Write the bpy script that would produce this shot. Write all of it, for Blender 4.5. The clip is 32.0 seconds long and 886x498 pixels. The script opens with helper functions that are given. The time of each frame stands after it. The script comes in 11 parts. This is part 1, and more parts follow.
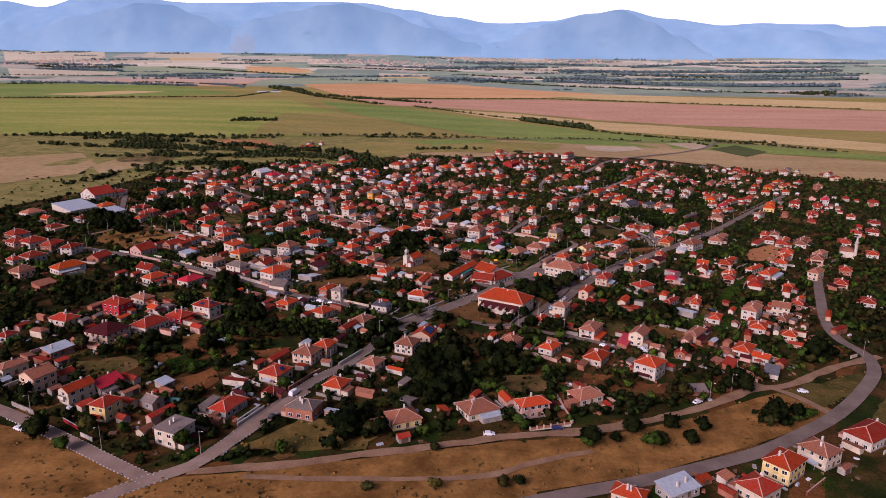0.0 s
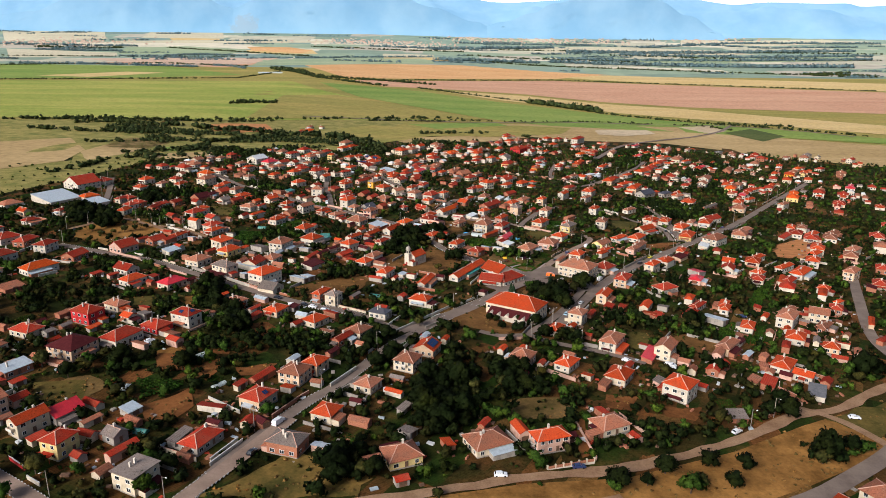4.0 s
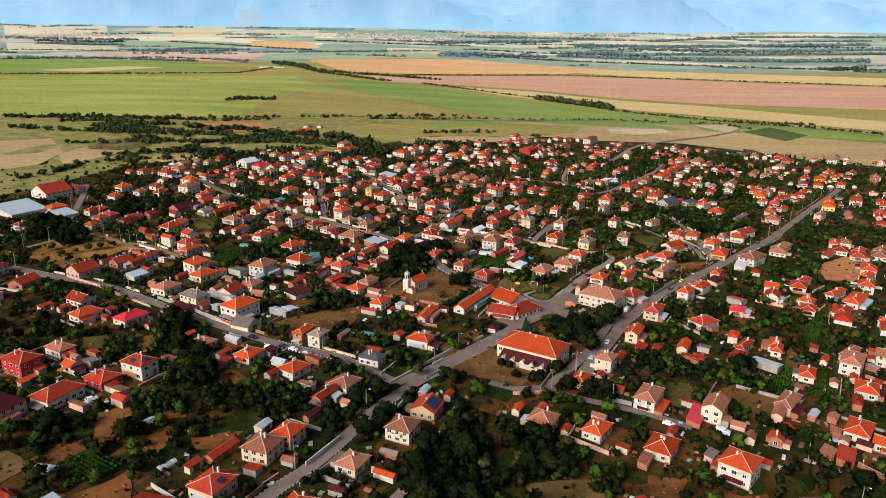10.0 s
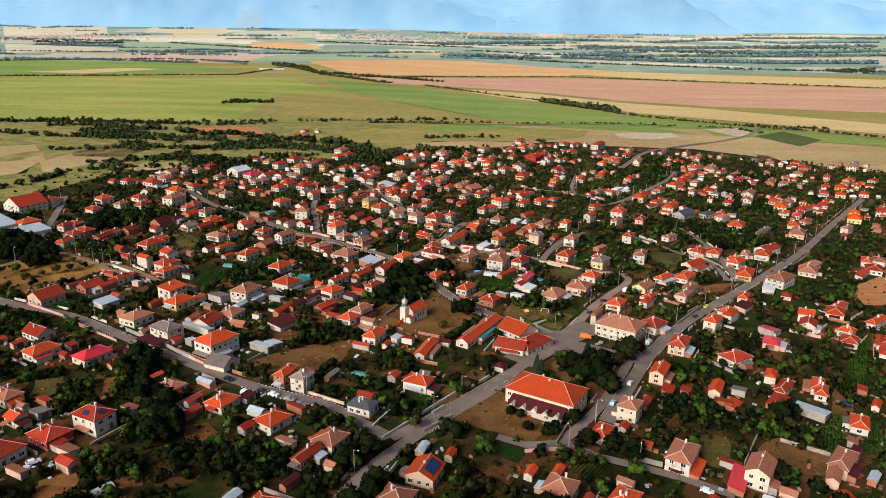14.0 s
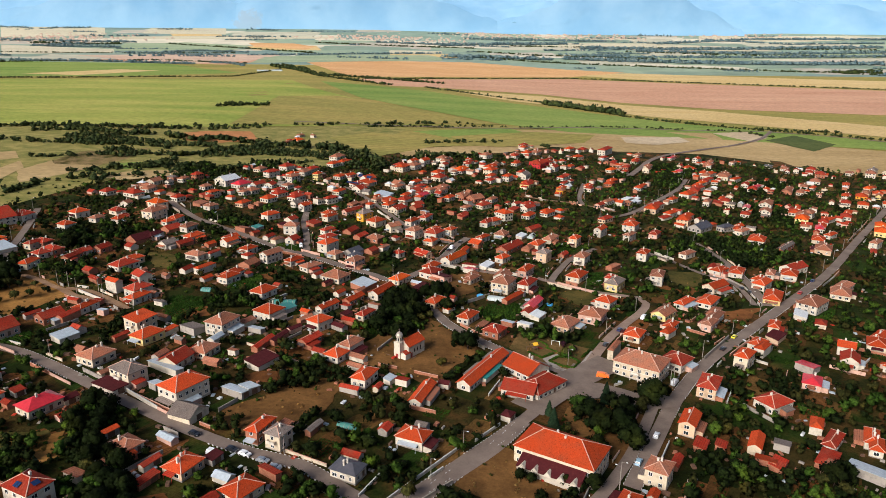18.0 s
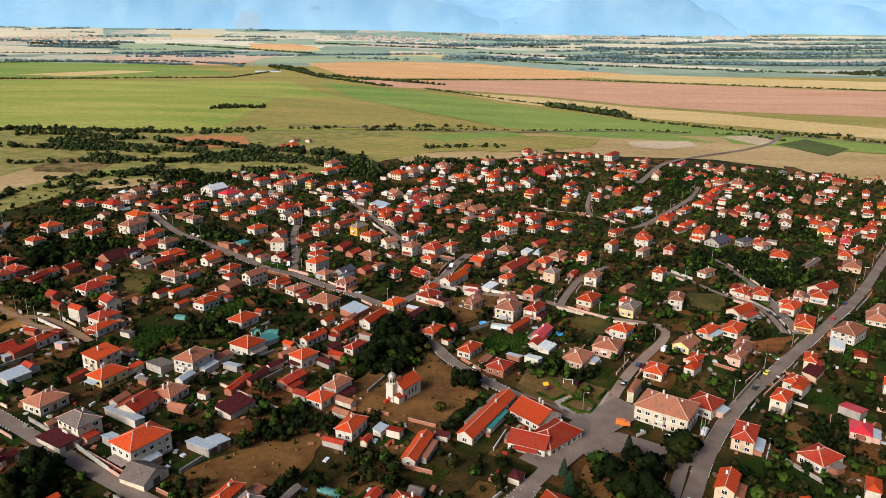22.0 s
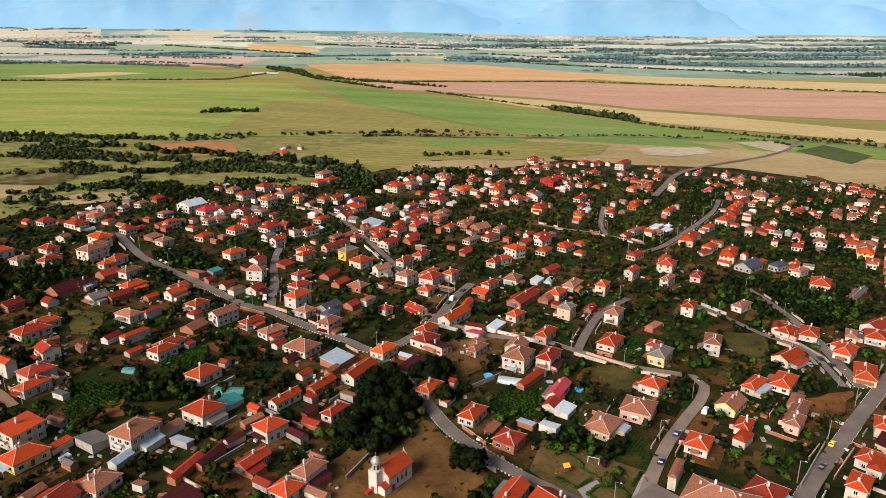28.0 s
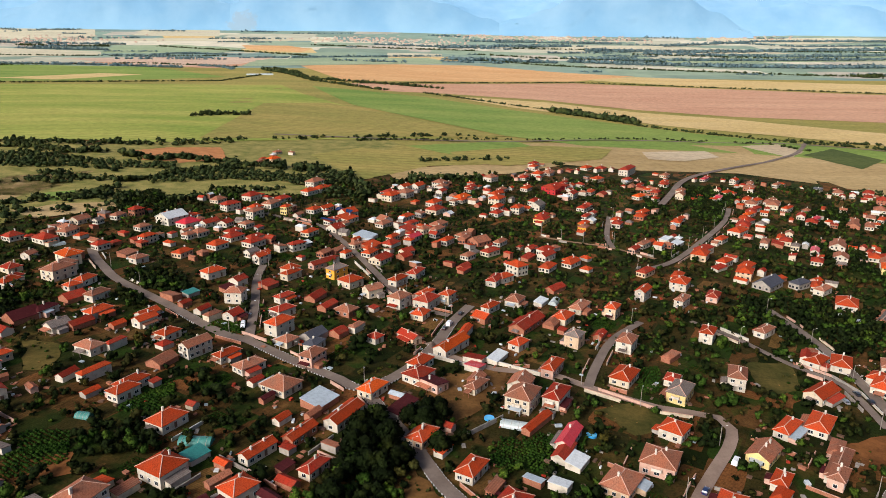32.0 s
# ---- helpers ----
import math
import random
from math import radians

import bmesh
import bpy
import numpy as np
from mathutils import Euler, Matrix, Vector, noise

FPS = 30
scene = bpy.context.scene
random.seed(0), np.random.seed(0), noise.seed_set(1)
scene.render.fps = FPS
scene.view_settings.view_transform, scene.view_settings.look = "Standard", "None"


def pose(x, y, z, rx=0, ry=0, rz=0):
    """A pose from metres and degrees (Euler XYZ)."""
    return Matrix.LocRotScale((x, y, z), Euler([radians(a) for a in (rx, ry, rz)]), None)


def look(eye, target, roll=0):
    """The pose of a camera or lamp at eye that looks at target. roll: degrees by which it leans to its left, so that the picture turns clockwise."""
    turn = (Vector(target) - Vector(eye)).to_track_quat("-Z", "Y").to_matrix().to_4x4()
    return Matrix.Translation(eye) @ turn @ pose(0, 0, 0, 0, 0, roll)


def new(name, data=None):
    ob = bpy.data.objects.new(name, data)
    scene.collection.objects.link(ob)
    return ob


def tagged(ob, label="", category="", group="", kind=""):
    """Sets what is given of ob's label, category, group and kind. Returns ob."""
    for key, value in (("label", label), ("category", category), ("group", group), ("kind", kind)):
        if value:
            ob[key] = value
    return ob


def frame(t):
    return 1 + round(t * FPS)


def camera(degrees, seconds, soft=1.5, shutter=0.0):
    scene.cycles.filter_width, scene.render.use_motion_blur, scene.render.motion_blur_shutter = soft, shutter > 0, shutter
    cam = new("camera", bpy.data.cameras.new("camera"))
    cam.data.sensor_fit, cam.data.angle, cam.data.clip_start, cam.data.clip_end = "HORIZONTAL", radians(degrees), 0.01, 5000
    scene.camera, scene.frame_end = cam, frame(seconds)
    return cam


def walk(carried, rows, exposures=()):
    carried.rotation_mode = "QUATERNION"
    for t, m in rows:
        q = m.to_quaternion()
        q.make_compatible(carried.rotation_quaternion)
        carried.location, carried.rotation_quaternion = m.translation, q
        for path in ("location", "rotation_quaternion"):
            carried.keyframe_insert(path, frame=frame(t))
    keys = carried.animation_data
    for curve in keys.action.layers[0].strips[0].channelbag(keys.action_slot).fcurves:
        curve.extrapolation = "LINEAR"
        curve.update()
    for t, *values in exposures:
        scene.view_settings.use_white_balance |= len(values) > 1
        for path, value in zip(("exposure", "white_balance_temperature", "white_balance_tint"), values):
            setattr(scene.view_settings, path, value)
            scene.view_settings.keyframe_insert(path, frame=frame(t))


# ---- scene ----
# seconds, stops, kelvin, tint
EXPOSURES = [(0.0, -0.26, 5800, 46), (2.75, -0.24, 5800, 46), (2.95, 0.2, 5450, 14), (4.5, 0.34, 5820, 11), (32.0, 0.34, 5820, 11)]
cam = camera(65.0, 32.0, 0.75)
ROLL = 0.50
PATH = [
    (0.0, pose(-1.31, -83.10, 129.39, 75.112, 0.00, -0.932)),
    (0.5, pose(-1.27, -78.62, 129.38, 75.147, 0.00, -0.915)),
    (1.0, pose(-1.23, -74.11, 129.37, 75.161, 0.00, -0.830)),
    (1.5, pose(-1.20, -69.55, 129.36, 75.175, 0.00, -0.752)),
    (2.0, pose(-1.18, -64.94, 129.36, 75.225, 0.00, -0.688)),
    (2.5, pose(-1.14, -60.32, 129.35, 74.826, 0.00, -0.630)),
    (3.0, pose(-1.08, -55.67, 129.36, 74.414, 0.00, -0.614)),
    (3.5, pose(-0.98, -50.97, 129.39, 73.995, 0.00, -0.592)),
    (5.5, pose(-0.63, -32.20, 129.57, 73.001, 0.00, -0.405)),
    (6.0, pose(-0.54, -27.53, 129.66, 73.002, 0.00, -0.358)),
    (6.5, pose(-0.44, -22.88, 129.77, 73.017, 0.00, -0.281)),
    (7.0, pose(-0.34, -18.28, 129.86, 73.039, 0.00, -0.265)),
    (7.5, pose(-0.26, -13.67, 129.93, 73.056, 0.00, -0.249)),
    (8.0, pose(-0.18, -9.11, 129.97, 73.071, 0.00, -0.251)),
    (8.5, pose(-0.08, -4.56, 129.99, 73.058, 0.00, -0.193)),
    (9.0, pose(-0.00, -0.00, 130.00, 73.095, 0.00, -0.138)),
    (9.5, pose(0.08, 4.60, 130.01, 73.117, 0.00, -0.117)),
    (10.0, pose(0.15, 9.29, 130.04, 73.126, 0.00, -0.106)),
    (10.5, pose(0.17, 14.06, 130.10, 73.161, 0.00, -0.080)),
    (11.0, pose(0.18, 18.80, 130.15, 73.153, 0.00, -0.046)),
    (11.5, pose(0.23, 23.50, 130.21, 73.163, 0.00, -0.002)),
    (12.0, pose(0.30, 28.20, 130.28, 73.178, 0.00, -0.001)),
    (12.5, pose(0.37, 32.85, 130.36, 73.180, 0.00, 0.014)),
    (13.0, pose(0.44, 37.50, 130.44, 73.181, 0.00, 0.053)),
    (13.5, pose(0.52, 42.15, 130.52, 73.204, 0.00, 0.057)),
    (14.0, pose(0.57, 46.83, 130.59, 73.204, 0.00, 0.093)),
    (14.5, pose(0.62, 51.54, 130.66, 73.190, 0.00, 0.106)),
    (16.5, pose(0.88, 70.59, 130.85, 73.241, 0.00, 0.078)),
    (17.0, pose(0.95, 75.30, 130.88, 73.244, 0.00, 0.127)),
    (17.5, pose(1.03, 79.98, 130.91, 73.268, 0.00, 0.160)),
    (18.0, pose(1.12, 84.63, 130.94, 73.272, 0.00, 0.177)),
    (18.5, pose(1.22, 89.26, 130.98, 73.275, 0.00, 0.183)),
    (19.0, pose(1.36, 93.87, 131.03, 73.286, 0.00, 0.176)),
    (19.5, pose(1.48, 98.43, 131.09, 73.293, 0.00, 0.242)),
    (20.0, pose(1.58, 102.95, 131.15, 73.282, 0.00, 0.249)),
    (20.5, pose(1.65, 107.45, 131.21, 73.299, 0.00, 0.226)),
    (21.0, pose(1.71, 111.92, 131.27, 73.286, 0.00, 0.248)),
    (21.5, pose(1.78, 116.37, 131.33, 73.274, 0.00, 0.211)),
    (22.0, pose(1.87, 120.81, 131.39, 73.305, 0.00, 0.270)),
    (22.5, pose(1.96, 125.21, 131.45, 73.304, 0.00, 0.261)),
    (23.0, pose(2.02, 129.61, 131.53, 73.304, 0.00, 0.286)),
    (23.5, pose(2.07, 134.03, 131.60, 73.323, 0.00, 0.276)),
    (24.0, pose(2.09, 138.47, 131.66, 73.319, 0.00, 0.284)),
    (24.5, pose(2.17, 142.96, 131.70, 73.331, 0.00, 0.303)),
    (25.0, pose(2.29, 147.46, 131.74, 73.354, 0.00, 0.358)),
    (25.5, pose(2.43, 151.99, 131.75, 73.350, 0.00, 0.367)),
    (27.5, pose(2.84, 170.34, 131.75, 73.368, 0.00, 0.415)),
    (28.0, pose(2.97, 174.92, 131.75, 73.365, 0.00, 0.421)),
    (28.5, pose(3.08, 179.45, 131.75, 73.362, 0.00, 0.413)),
    (29.0, pose(3.17, 183.91, 131.77, 73.382, 0.00, 0.459)),
    (29.5, pose(3.25, 188.24, 131.79, 73.382, 0.00, 0.474)),
    (30.0, pose(3.30, 192.46, 131.83, 73.383, 0.00, 0.484)),
    (30.5, pose(3.36, 196.57, 131.88, 73.423, 0.00, 0.420)),
    (31.0, pose(3.45, 200.53, 131.93, 73.440, 0.00, 0.127)),
    (31.5, pose(3.53, 204.33, 131.96, 73.430, 0.00, -0.053)),
    (32.0, pose(3.57, 208.06, 132.00, 73.417, 0.00, 0.234)),
]
walk(cam, [(t, m @ pose(0, 0, 0, 0, 0, ROLL)) for t, m in PATH], EXPOSURES)

# The village lies on ground that falls gently to the right; the plain behind rises to the mountains.
SLOPE = -0.0425


def smooth(a, b, v):
    k = min(1.0, max(0.0, (v - a) / (b - a)))
    return k * k * (3 - 2 * k)


def ground_z(x, y):
    far = max(0.0, y - 1500.0)
    return SLOPE * max(-420.0, min(420.0, x)) * (1 - 0.5 * smooth(1500, 3500, y)) + 2.2e-5 * far * far


# ---- world and sun ----
world = bpy.data.worlds.new("sky")
scene.world = world
world.use_nodes = True
wn = world.node_tree.nodes
sky = wn.new("ShaderNodeTexSky")
sky.sky_type, sky.sun_disc = "NISHITA", False
SUN_FROM = Vector((-0.55, -0.66, 0.50)).normalized()
sky.sun_elevation = math.asin(SUN_FROM.z)
sky.sun_rotation = math.atan2(SUN_FROM.x, SUN_FROM.y)
sky.altitude, sky.air_density, sky.dust_density, sky.ozone_density = 400, 1.0, 4.0, 1.0
wn["Background"].inputs["Strength"].default_value = 0.07
world.node_tree.links.new(sky.outputs["Color"], wn["Background"].inputs["Color"])
sun = new("sun", bpy.data.lights.new("sun", "SUN"))
sun.data.energy, sun.data.angle, sun.data.color = 4.3, radians(32.0), (1.0, 0.90, 0.77)
sun.matrix_world = look(SUN_FROM * 500, (0, 0, 0))

# ---- materials ----


def material(name, rough=0.8, metal=0.0):
    m = bpy.data.materials.new(name)
    m.use_nodes = True
    n, l = m.node_tree.nodes, m.node_tree.links
    b = n["Principled BSDF"]
    b.inputs["Roughness"].default_value, b.inputs["Metallic"].default_value = rough, metal
    if rough >= 0.75:
        b.inputs["Specular IOR Level"].default_value = 0.04
    return m, n, l, b


def tone(n, l, links_in, stops):
    r = n.new("ShaderNodeValToRGB")
    els = r.color_ramp.elements
    while len(els) < len(stops):
        els.new(0.5)
    for e, (p, c) in zip(els, stops):
        e.position, e.color = p, (*c, 1)
    l.new(links_in, r.inputs["Fac"])
    return r.outputs["Color"]


def noise_at(n, l, vec, scale, detail=4.0, rough=0.55):
    t = n.new("ShaderNodeTexNoise")
    t.inputs["Scale"].default_value, t.inputs["Detail"].default_value, t.inputs["Roughness"].default_value = scale, detail, rough
    l.new(vec, t.inputs["Vector"])
    return t.outputs["Fac"]


def mixed(n, l, kind, fac, a, b):
    m = n.new("ShaderNodeMix")
    m.data_type, m.blend_type = "RGBA", kind
    for socket, v in ((m.inputs["Factor"], fac), (m.inputs["A"], a), (m.inputs["B"], b)):
        if isinstance(v, (int, float)):
            socket.default_value = v
        elif isinstance(v, tuple):
            socket.default_value = (*v, 1)
        else:
            l.new(v, socket)
    return m.outputs["Result"]


def bumped(n, l, b, height, strength, distance):
    k = n.new("ShaderNodeBump")
    k.inputs["Strength"].default_value, k.inputs["Distance"].default_value = strength, distance
    l.new(height, k.inputs["Height"])
    l.new(k.outputs["Normal"], b.inputs["Normal"])


def scaled(c, k):
    return tuple(min(1.0, v * k) for v in c)


def varied(n, l, col, low, high):
    """Brighten or darken by the object's own random number."""
    info = n.new("ShaderNodeObjectInfo")
    r = n.new("ShaderNodeMapRange")
    r.inputs["To Min"].default_value, r.inputs["To Max"].default_value = low, high
    l.new(info.outputs["Random"], r.inputs["Value"])
    return mixed(n, l, "MULTIPLY", 1.0, col, r.outputs["Result"])


def roof_tiles(name, base, aged, worn=0.45):
    """Clay tiles: rows across the slope, mottled by age and lichen."""
    m, n, l, b = material(name, 0.85)
    co = n.new("ShaderNodeTexCoord").outputs["Object"]
    geo = n.new("ShaderNodeNewGeometry").outputs["Position"]
    big = noise_at(n, l, geo, 0.28, 4)
    fine = noise_at(n, l, geo, 2.0, 5, 0.8)
    col = tone(n, l, big, [(0.36, base), (0.50 + 0.2 * (1 - worn), mix3(base, aged, 0.45)), (0.78, aged)])
    col = mixed(n, l, "MULTIPLY", 0.9, col, tone(n, l, fine, [(0.34, (0.26, 0.22, 0.21)), (0.45, (0.88, 0.85, 0.83)), (0.58, (1.0, 1.0, 1.0)), (0.70, (1.35, 1.5, 1.5))]))
    w = n.new("ShaderNodeTexWave")
    w.wave_type, w.bands_direction = "BANDS", "Z"
    w.inputs["Scale"].default_value, w.inputs["Distortion"].default_value, w.inputs["Detail"].default_value = 2.6, 0.8, 1.0
    l.new(co, w.inputs["Vector"])
    col = mixed(n, l, "MULTIPLY", 0.45, col, tone(n, l, w.outputs["Fac"], [(0.05, (0.42, 0.40, 0.40)), (0.4, (1, 1, 1))]))
    l.new(varied(n, l, col, 0.64, 1.15), b.inputs["Base Color"])
    bumped(n, l, b, w.outputs["Fac"], 0.5, 0.06)
    return m


def mix3(a, b, k):
    return tuple(p + (q - p) * k for p, q in zip(a, b))


def sheet_metal(name, base, rough=0.45, metal=0.3):
    m, n, l, b = material(name, rough, metal)
    co = n.new("ShaderNodeTexCoord").outputs["Object"]
    col = tone(n, l, noise_at(n, l, co, 0.9, 4), [(0.3, scaled(base, 0.75)), (0.6, base), (0.8, mix3(base, (0.25, 0.14, 0.09), 0.18))])
    w = n.new("ShaderNodeTexWave")
    w.inputs["Scale"].default_value = 1.6
    l.new(co, w.inputs["Vector"])
    col = mixed(n, l, "MULTIPLY", 0.3, col, tone(n, l, w.outputs["Fac"], [(0.1, (0.6, 0.6, 0.6)), (0.4, (1, 1, 1))]))
    l.new(col, b.inputs["Base Color"])
    bumped(n, l, b, w.outputs["Fac"], 0.4, 0.04)
    return m


def render_wall(name, base, dirty=0.6):
    """Lime render with stains and patches."""
    m, n, l, b = material(name, 0.9)
    geo = n.new("ShaderNodeNewGeometry").outputs["Position"]
    col = tone(n, l, noise_at(n, l, geo, 0.45, 5, 0.65), [(0.28, scaled(base, dirty)), (0.50, base), (0.75, scaled(base, 1.06))])
    col = mixed(n, l, "MULTIPLY", 0.5, col, tone(n, l, noise_at(n, l, geo, 6.0, 3, 0.7), [(0.3, (0.78, 0.75, 0.72)), (0.55, (1, 1, 1))]))
    l.new(varied(n, l, col, 0.86, 1.06), b.inputs["Base Color"])
    bumped(n, l, b, noise_at(n, l, geo, 9.0, 3), 0.25, 0.03)
    return m


def brick_wall(name, a, c):
    m, n, l, b = material(name, 0.9)
    co = n.new("ShaderNodeTexCoord").outputs["Object"]
    geo = n.new("ShaderNodeNewGeometry").outputs["Position"]
    col = tone(n, l, noise_at(n, l, co, 5.0, 2, 0.8), [(0.3, scaled(a, 0.65)), (0.5, a), (0.7, c)])
    col = mixed(n, l, "MULTIPLY", 0.6, col, tone(n, l, noise_at(n, l, geo, 0.5, 4), [(0.3, (0.6, 0.58, 0.55)), (0.6, (1, 1, 1))]))
    l.new(col, b.inputs["Base Color"])
    return m


def mottled(name, stops, big, fine, rough=0.95, bump=0.0, depth=0.6):
    m, n, l, b = material(name, rough)
    geo = n.new("ShaderNodeNewGeometry").outputs["Position"]
    col = tone(n, l, noise_at(n, l, geo, big, 6, 0.6), stops)
    col = mixed(n, l, "MULTIPLY", depth, col, tone(n, l, noise_at(n, l, geo, fine, 3, 0.7), [(0.3, (0.55, 0.55, 0.55)), (0.6, (1.0, 1.0, 1.0))]))
    l.new(col, b.inputs["Base Color"])
    if bump:
        bumped(n, l, b, noise_at(n, l, geo, fine, 3), 0.6, bump)
    return m


ROOF = {
    "o": roof_tiles("clay_tiles_orange", (0.55, 0.066, 0.015), (0.36, 0.076, 0.030), 0.35),
    "O": roof_tiles("clay_tiles_bright", (0.72, 0.106, 0.014), (0.58, 0.09, 0.020), 0.1),
    "r": roof_tiles("clay_tiles_red", (0.40, 0.036, 0.016), (0.31, 0.082, 0.045), 0.5),
    "t": roof_tiles("clay_tiles_weathered", (0.42, 0.150, 0.080), (0.29, 0.148, 0.096), 0.7),
    "d": roof_tiles("concrete_tiles_grey", (0.24, 0.19, 0.16), (0.17, 0.145, 0.13), 0.6),
    "b": sheet_metal("burgundy_metal", (0.075, 0.015, 0.016), 0.8, 0.0),
    "R": sheet_metal("red_metal", (0.55, 0.020, 0.030), 0.5, 0.0),
    "m": sheet_metal("tin_sheet", (0.46, 0.51, 0.54), 0.45, 0.1),
    "w": sheet_metal("white_sheet", (0.66, 0.67, 0.66), 0.5, 0.0),
    "s": sheet_metal("slate_sheet", (0.060, 0.058, 0.070), 0.6, 0.0),
    "T": sheet_metal("teal_sheet", (0.03, 0.20, 0.17), 0.5, 0.0),
    "g": mottled("flat_roof_felt", [(0.3, (0.13, 0.13, 0.14)), (0.7, (0.21, 0.20, 0.20))], 0.5, 4.0),
}
WALL = {
    "w": render_wall("white_render", (0.57, 0.50, 0.395)),
    "c": render_wall("cream_render", (0.59, 0.49, 0.35)),
    "y": render_wall("yellow_render", (0.70, 0.53, 0.22)),
    "Y": render_wall("ochre_render", (0.72, 0.33, 0.04)),
    "p": render_wall("pink_render", (0.58, 0.36, 0.27)),
    "k": render_wall("peach_render", (0.60, 0.42, 0.27)),
    "R": render_wall("red_render", (0.45, 0.035, 0.035)),
    "g": render_wall("grey_render", (0.36, 0.315, 0.265)),
    "b": brick_wall("brick", (0.36, 0.14, 0.08), (0.44, 0.22, 0.13)),
}
RIDGE = mottled("ridge_mortar", [(0.3, (0.50, 0.22, 0.14)), (0.6, (0.62, 0.40, 0.30))], 1.5, 6.0)
STUCCO = render_wall("chimney_render", (0.62, 0.55, 0.46), 0.5)
CONCRETE = mottled("concrete", [(0.3, (0.24, 0.205, 0.170)), (0.7, (0.39, 0.340, 0.285))], 0.5, 4.0)
GLASS, _n, _l, _b = material("window_glass", 0.08)
_b.inputs["Base Color"].default_value = (0.018, 0.022, 0.026, 1)
WHITE, _n, _l, _b = material("white_frame", 0.5)
_b.inputs["Base Color"].default_value = (0.74, 0.73, 0.70, 1)
WOOD = mottled("dark_wood", [(0.3, (0.09, 0.045, 0.025)), (0.7, (0.19, 0.10, 0.055))], 1.2, 8.0, 0.7)
ASPHALT = mottled("asphalt", [(0.3, (0.150, 0.112, 0.088)), (0.55, (0.205, 0.156, 0.124)), (0.8, (0.27, 0.206, 0.162))], 0.10, 1.2, depth=0.28)
DIRT = mottled("dirt_track", [(0.3, (0.22, 0.125, 0.068)), (0.6, (0.32, 0.195, 0.11)), (0.8, (0.39, 0.255, 0.155))], 0.12, 1.5)
WORN = mottled("worn_asphalt", [(0.3, (0.22, 0.150, 0.110)), (0.55, (0.29, 0.205, 0.152)), (0.8, (0.37, 0.265, 0.20))], 0.12, 1.5, depth=0.3)
PAVING = mottled("paving", [(0.3, (0.33, 0.28, 0.24)), (0.7, (0.45, 0.39, 0.33))], 0.4, 5.0)
KERB = mottled("kerb_white", [(0.3, (0.40, 0.38, 0.35)), (0.7, (0.66, 0.64, 0.60))], 0.6, 5.0)
BARK = mottled("bark", [(0.3, (0.06, 0.042, 0.03)), (0.7, (0.13, 0.095, 0.07))], 1.5, 9.0)


def leaf_material(name, dark, light):
    """Leaves: each clump its own tone, each tree a little yellower or darker than the next."""
    m, n, l, b = material(name, 0.85)
    geo = n.new("ShaderNodeNewGeometry")
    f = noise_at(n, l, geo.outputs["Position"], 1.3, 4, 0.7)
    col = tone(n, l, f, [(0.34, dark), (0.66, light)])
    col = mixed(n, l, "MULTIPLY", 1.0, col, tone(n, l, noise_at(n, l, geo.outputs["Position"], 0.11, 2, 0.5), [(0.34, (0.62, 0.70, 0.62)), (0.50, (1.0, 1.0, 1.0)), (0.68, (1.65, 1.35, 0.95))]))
    r = n.new("ShaderNodeMapRange")
    r.inputs["To Min"].default_value, r.inputs["To Max"].default_value = 0.74, 1.26
    l.new(geo.outputs["Random Per Island"], r.inputs["Value"])
    col = mixed(n, l, "MULTIPLY", 1.0, col, r.outputs["Result"])
    l.new(varied(n, l, col, 0.66, 1.3), b.inputs["Base Color"])
    bumped(n, l, b, noise_at(n, l, geo.outputs["Position"], 3.0, 3, 0.8), 1.0, 0.3)
    return m


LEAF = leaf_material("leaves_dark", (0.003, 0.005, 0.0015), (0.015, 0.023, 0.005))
LEAF_LIGHT = leaf_material("leaves_light", (0.010, 0.023, 0.003), (0.056, 0.098, 0.013))
LEAF_OLIVE = leaf_material("leaves_olive", (0.015, 0.018, 0.005), (0.066, 0.064, 0.016))
LEAF_CROP = leaf_material("vegetable_leaves", (0.014, 0.036, 0.004), (0.046, 0.098, 0.011))
LEAF_HEDGE = leaf_material("hedgerow_leaves", (0.016, 0.024, 0.009), (0.050, 0.066, 0.022))
LEAF_STRAW = leaf_material("dry_grass_blades", (0.12, 0.066, 0.020), (0.31, 0.185, 0.060))
# Belts on the far plain: blue haze is painted into the leaf colour.
LEAF_FAR_HAZED = leaf_material("far_tree_belts", (0.075, 0.125, 0.145), (0.125, 0.180, 0.200))
LEAF_PURPLE = leaf_material("purple_leaves", (0.010, 0.004, 0.006), (0.045, 0.014, 0.022))
LEAF_FIR = leaf_material("needles", (0.008, 0.018, 0.009), (0.020, 0.036, 0.016))


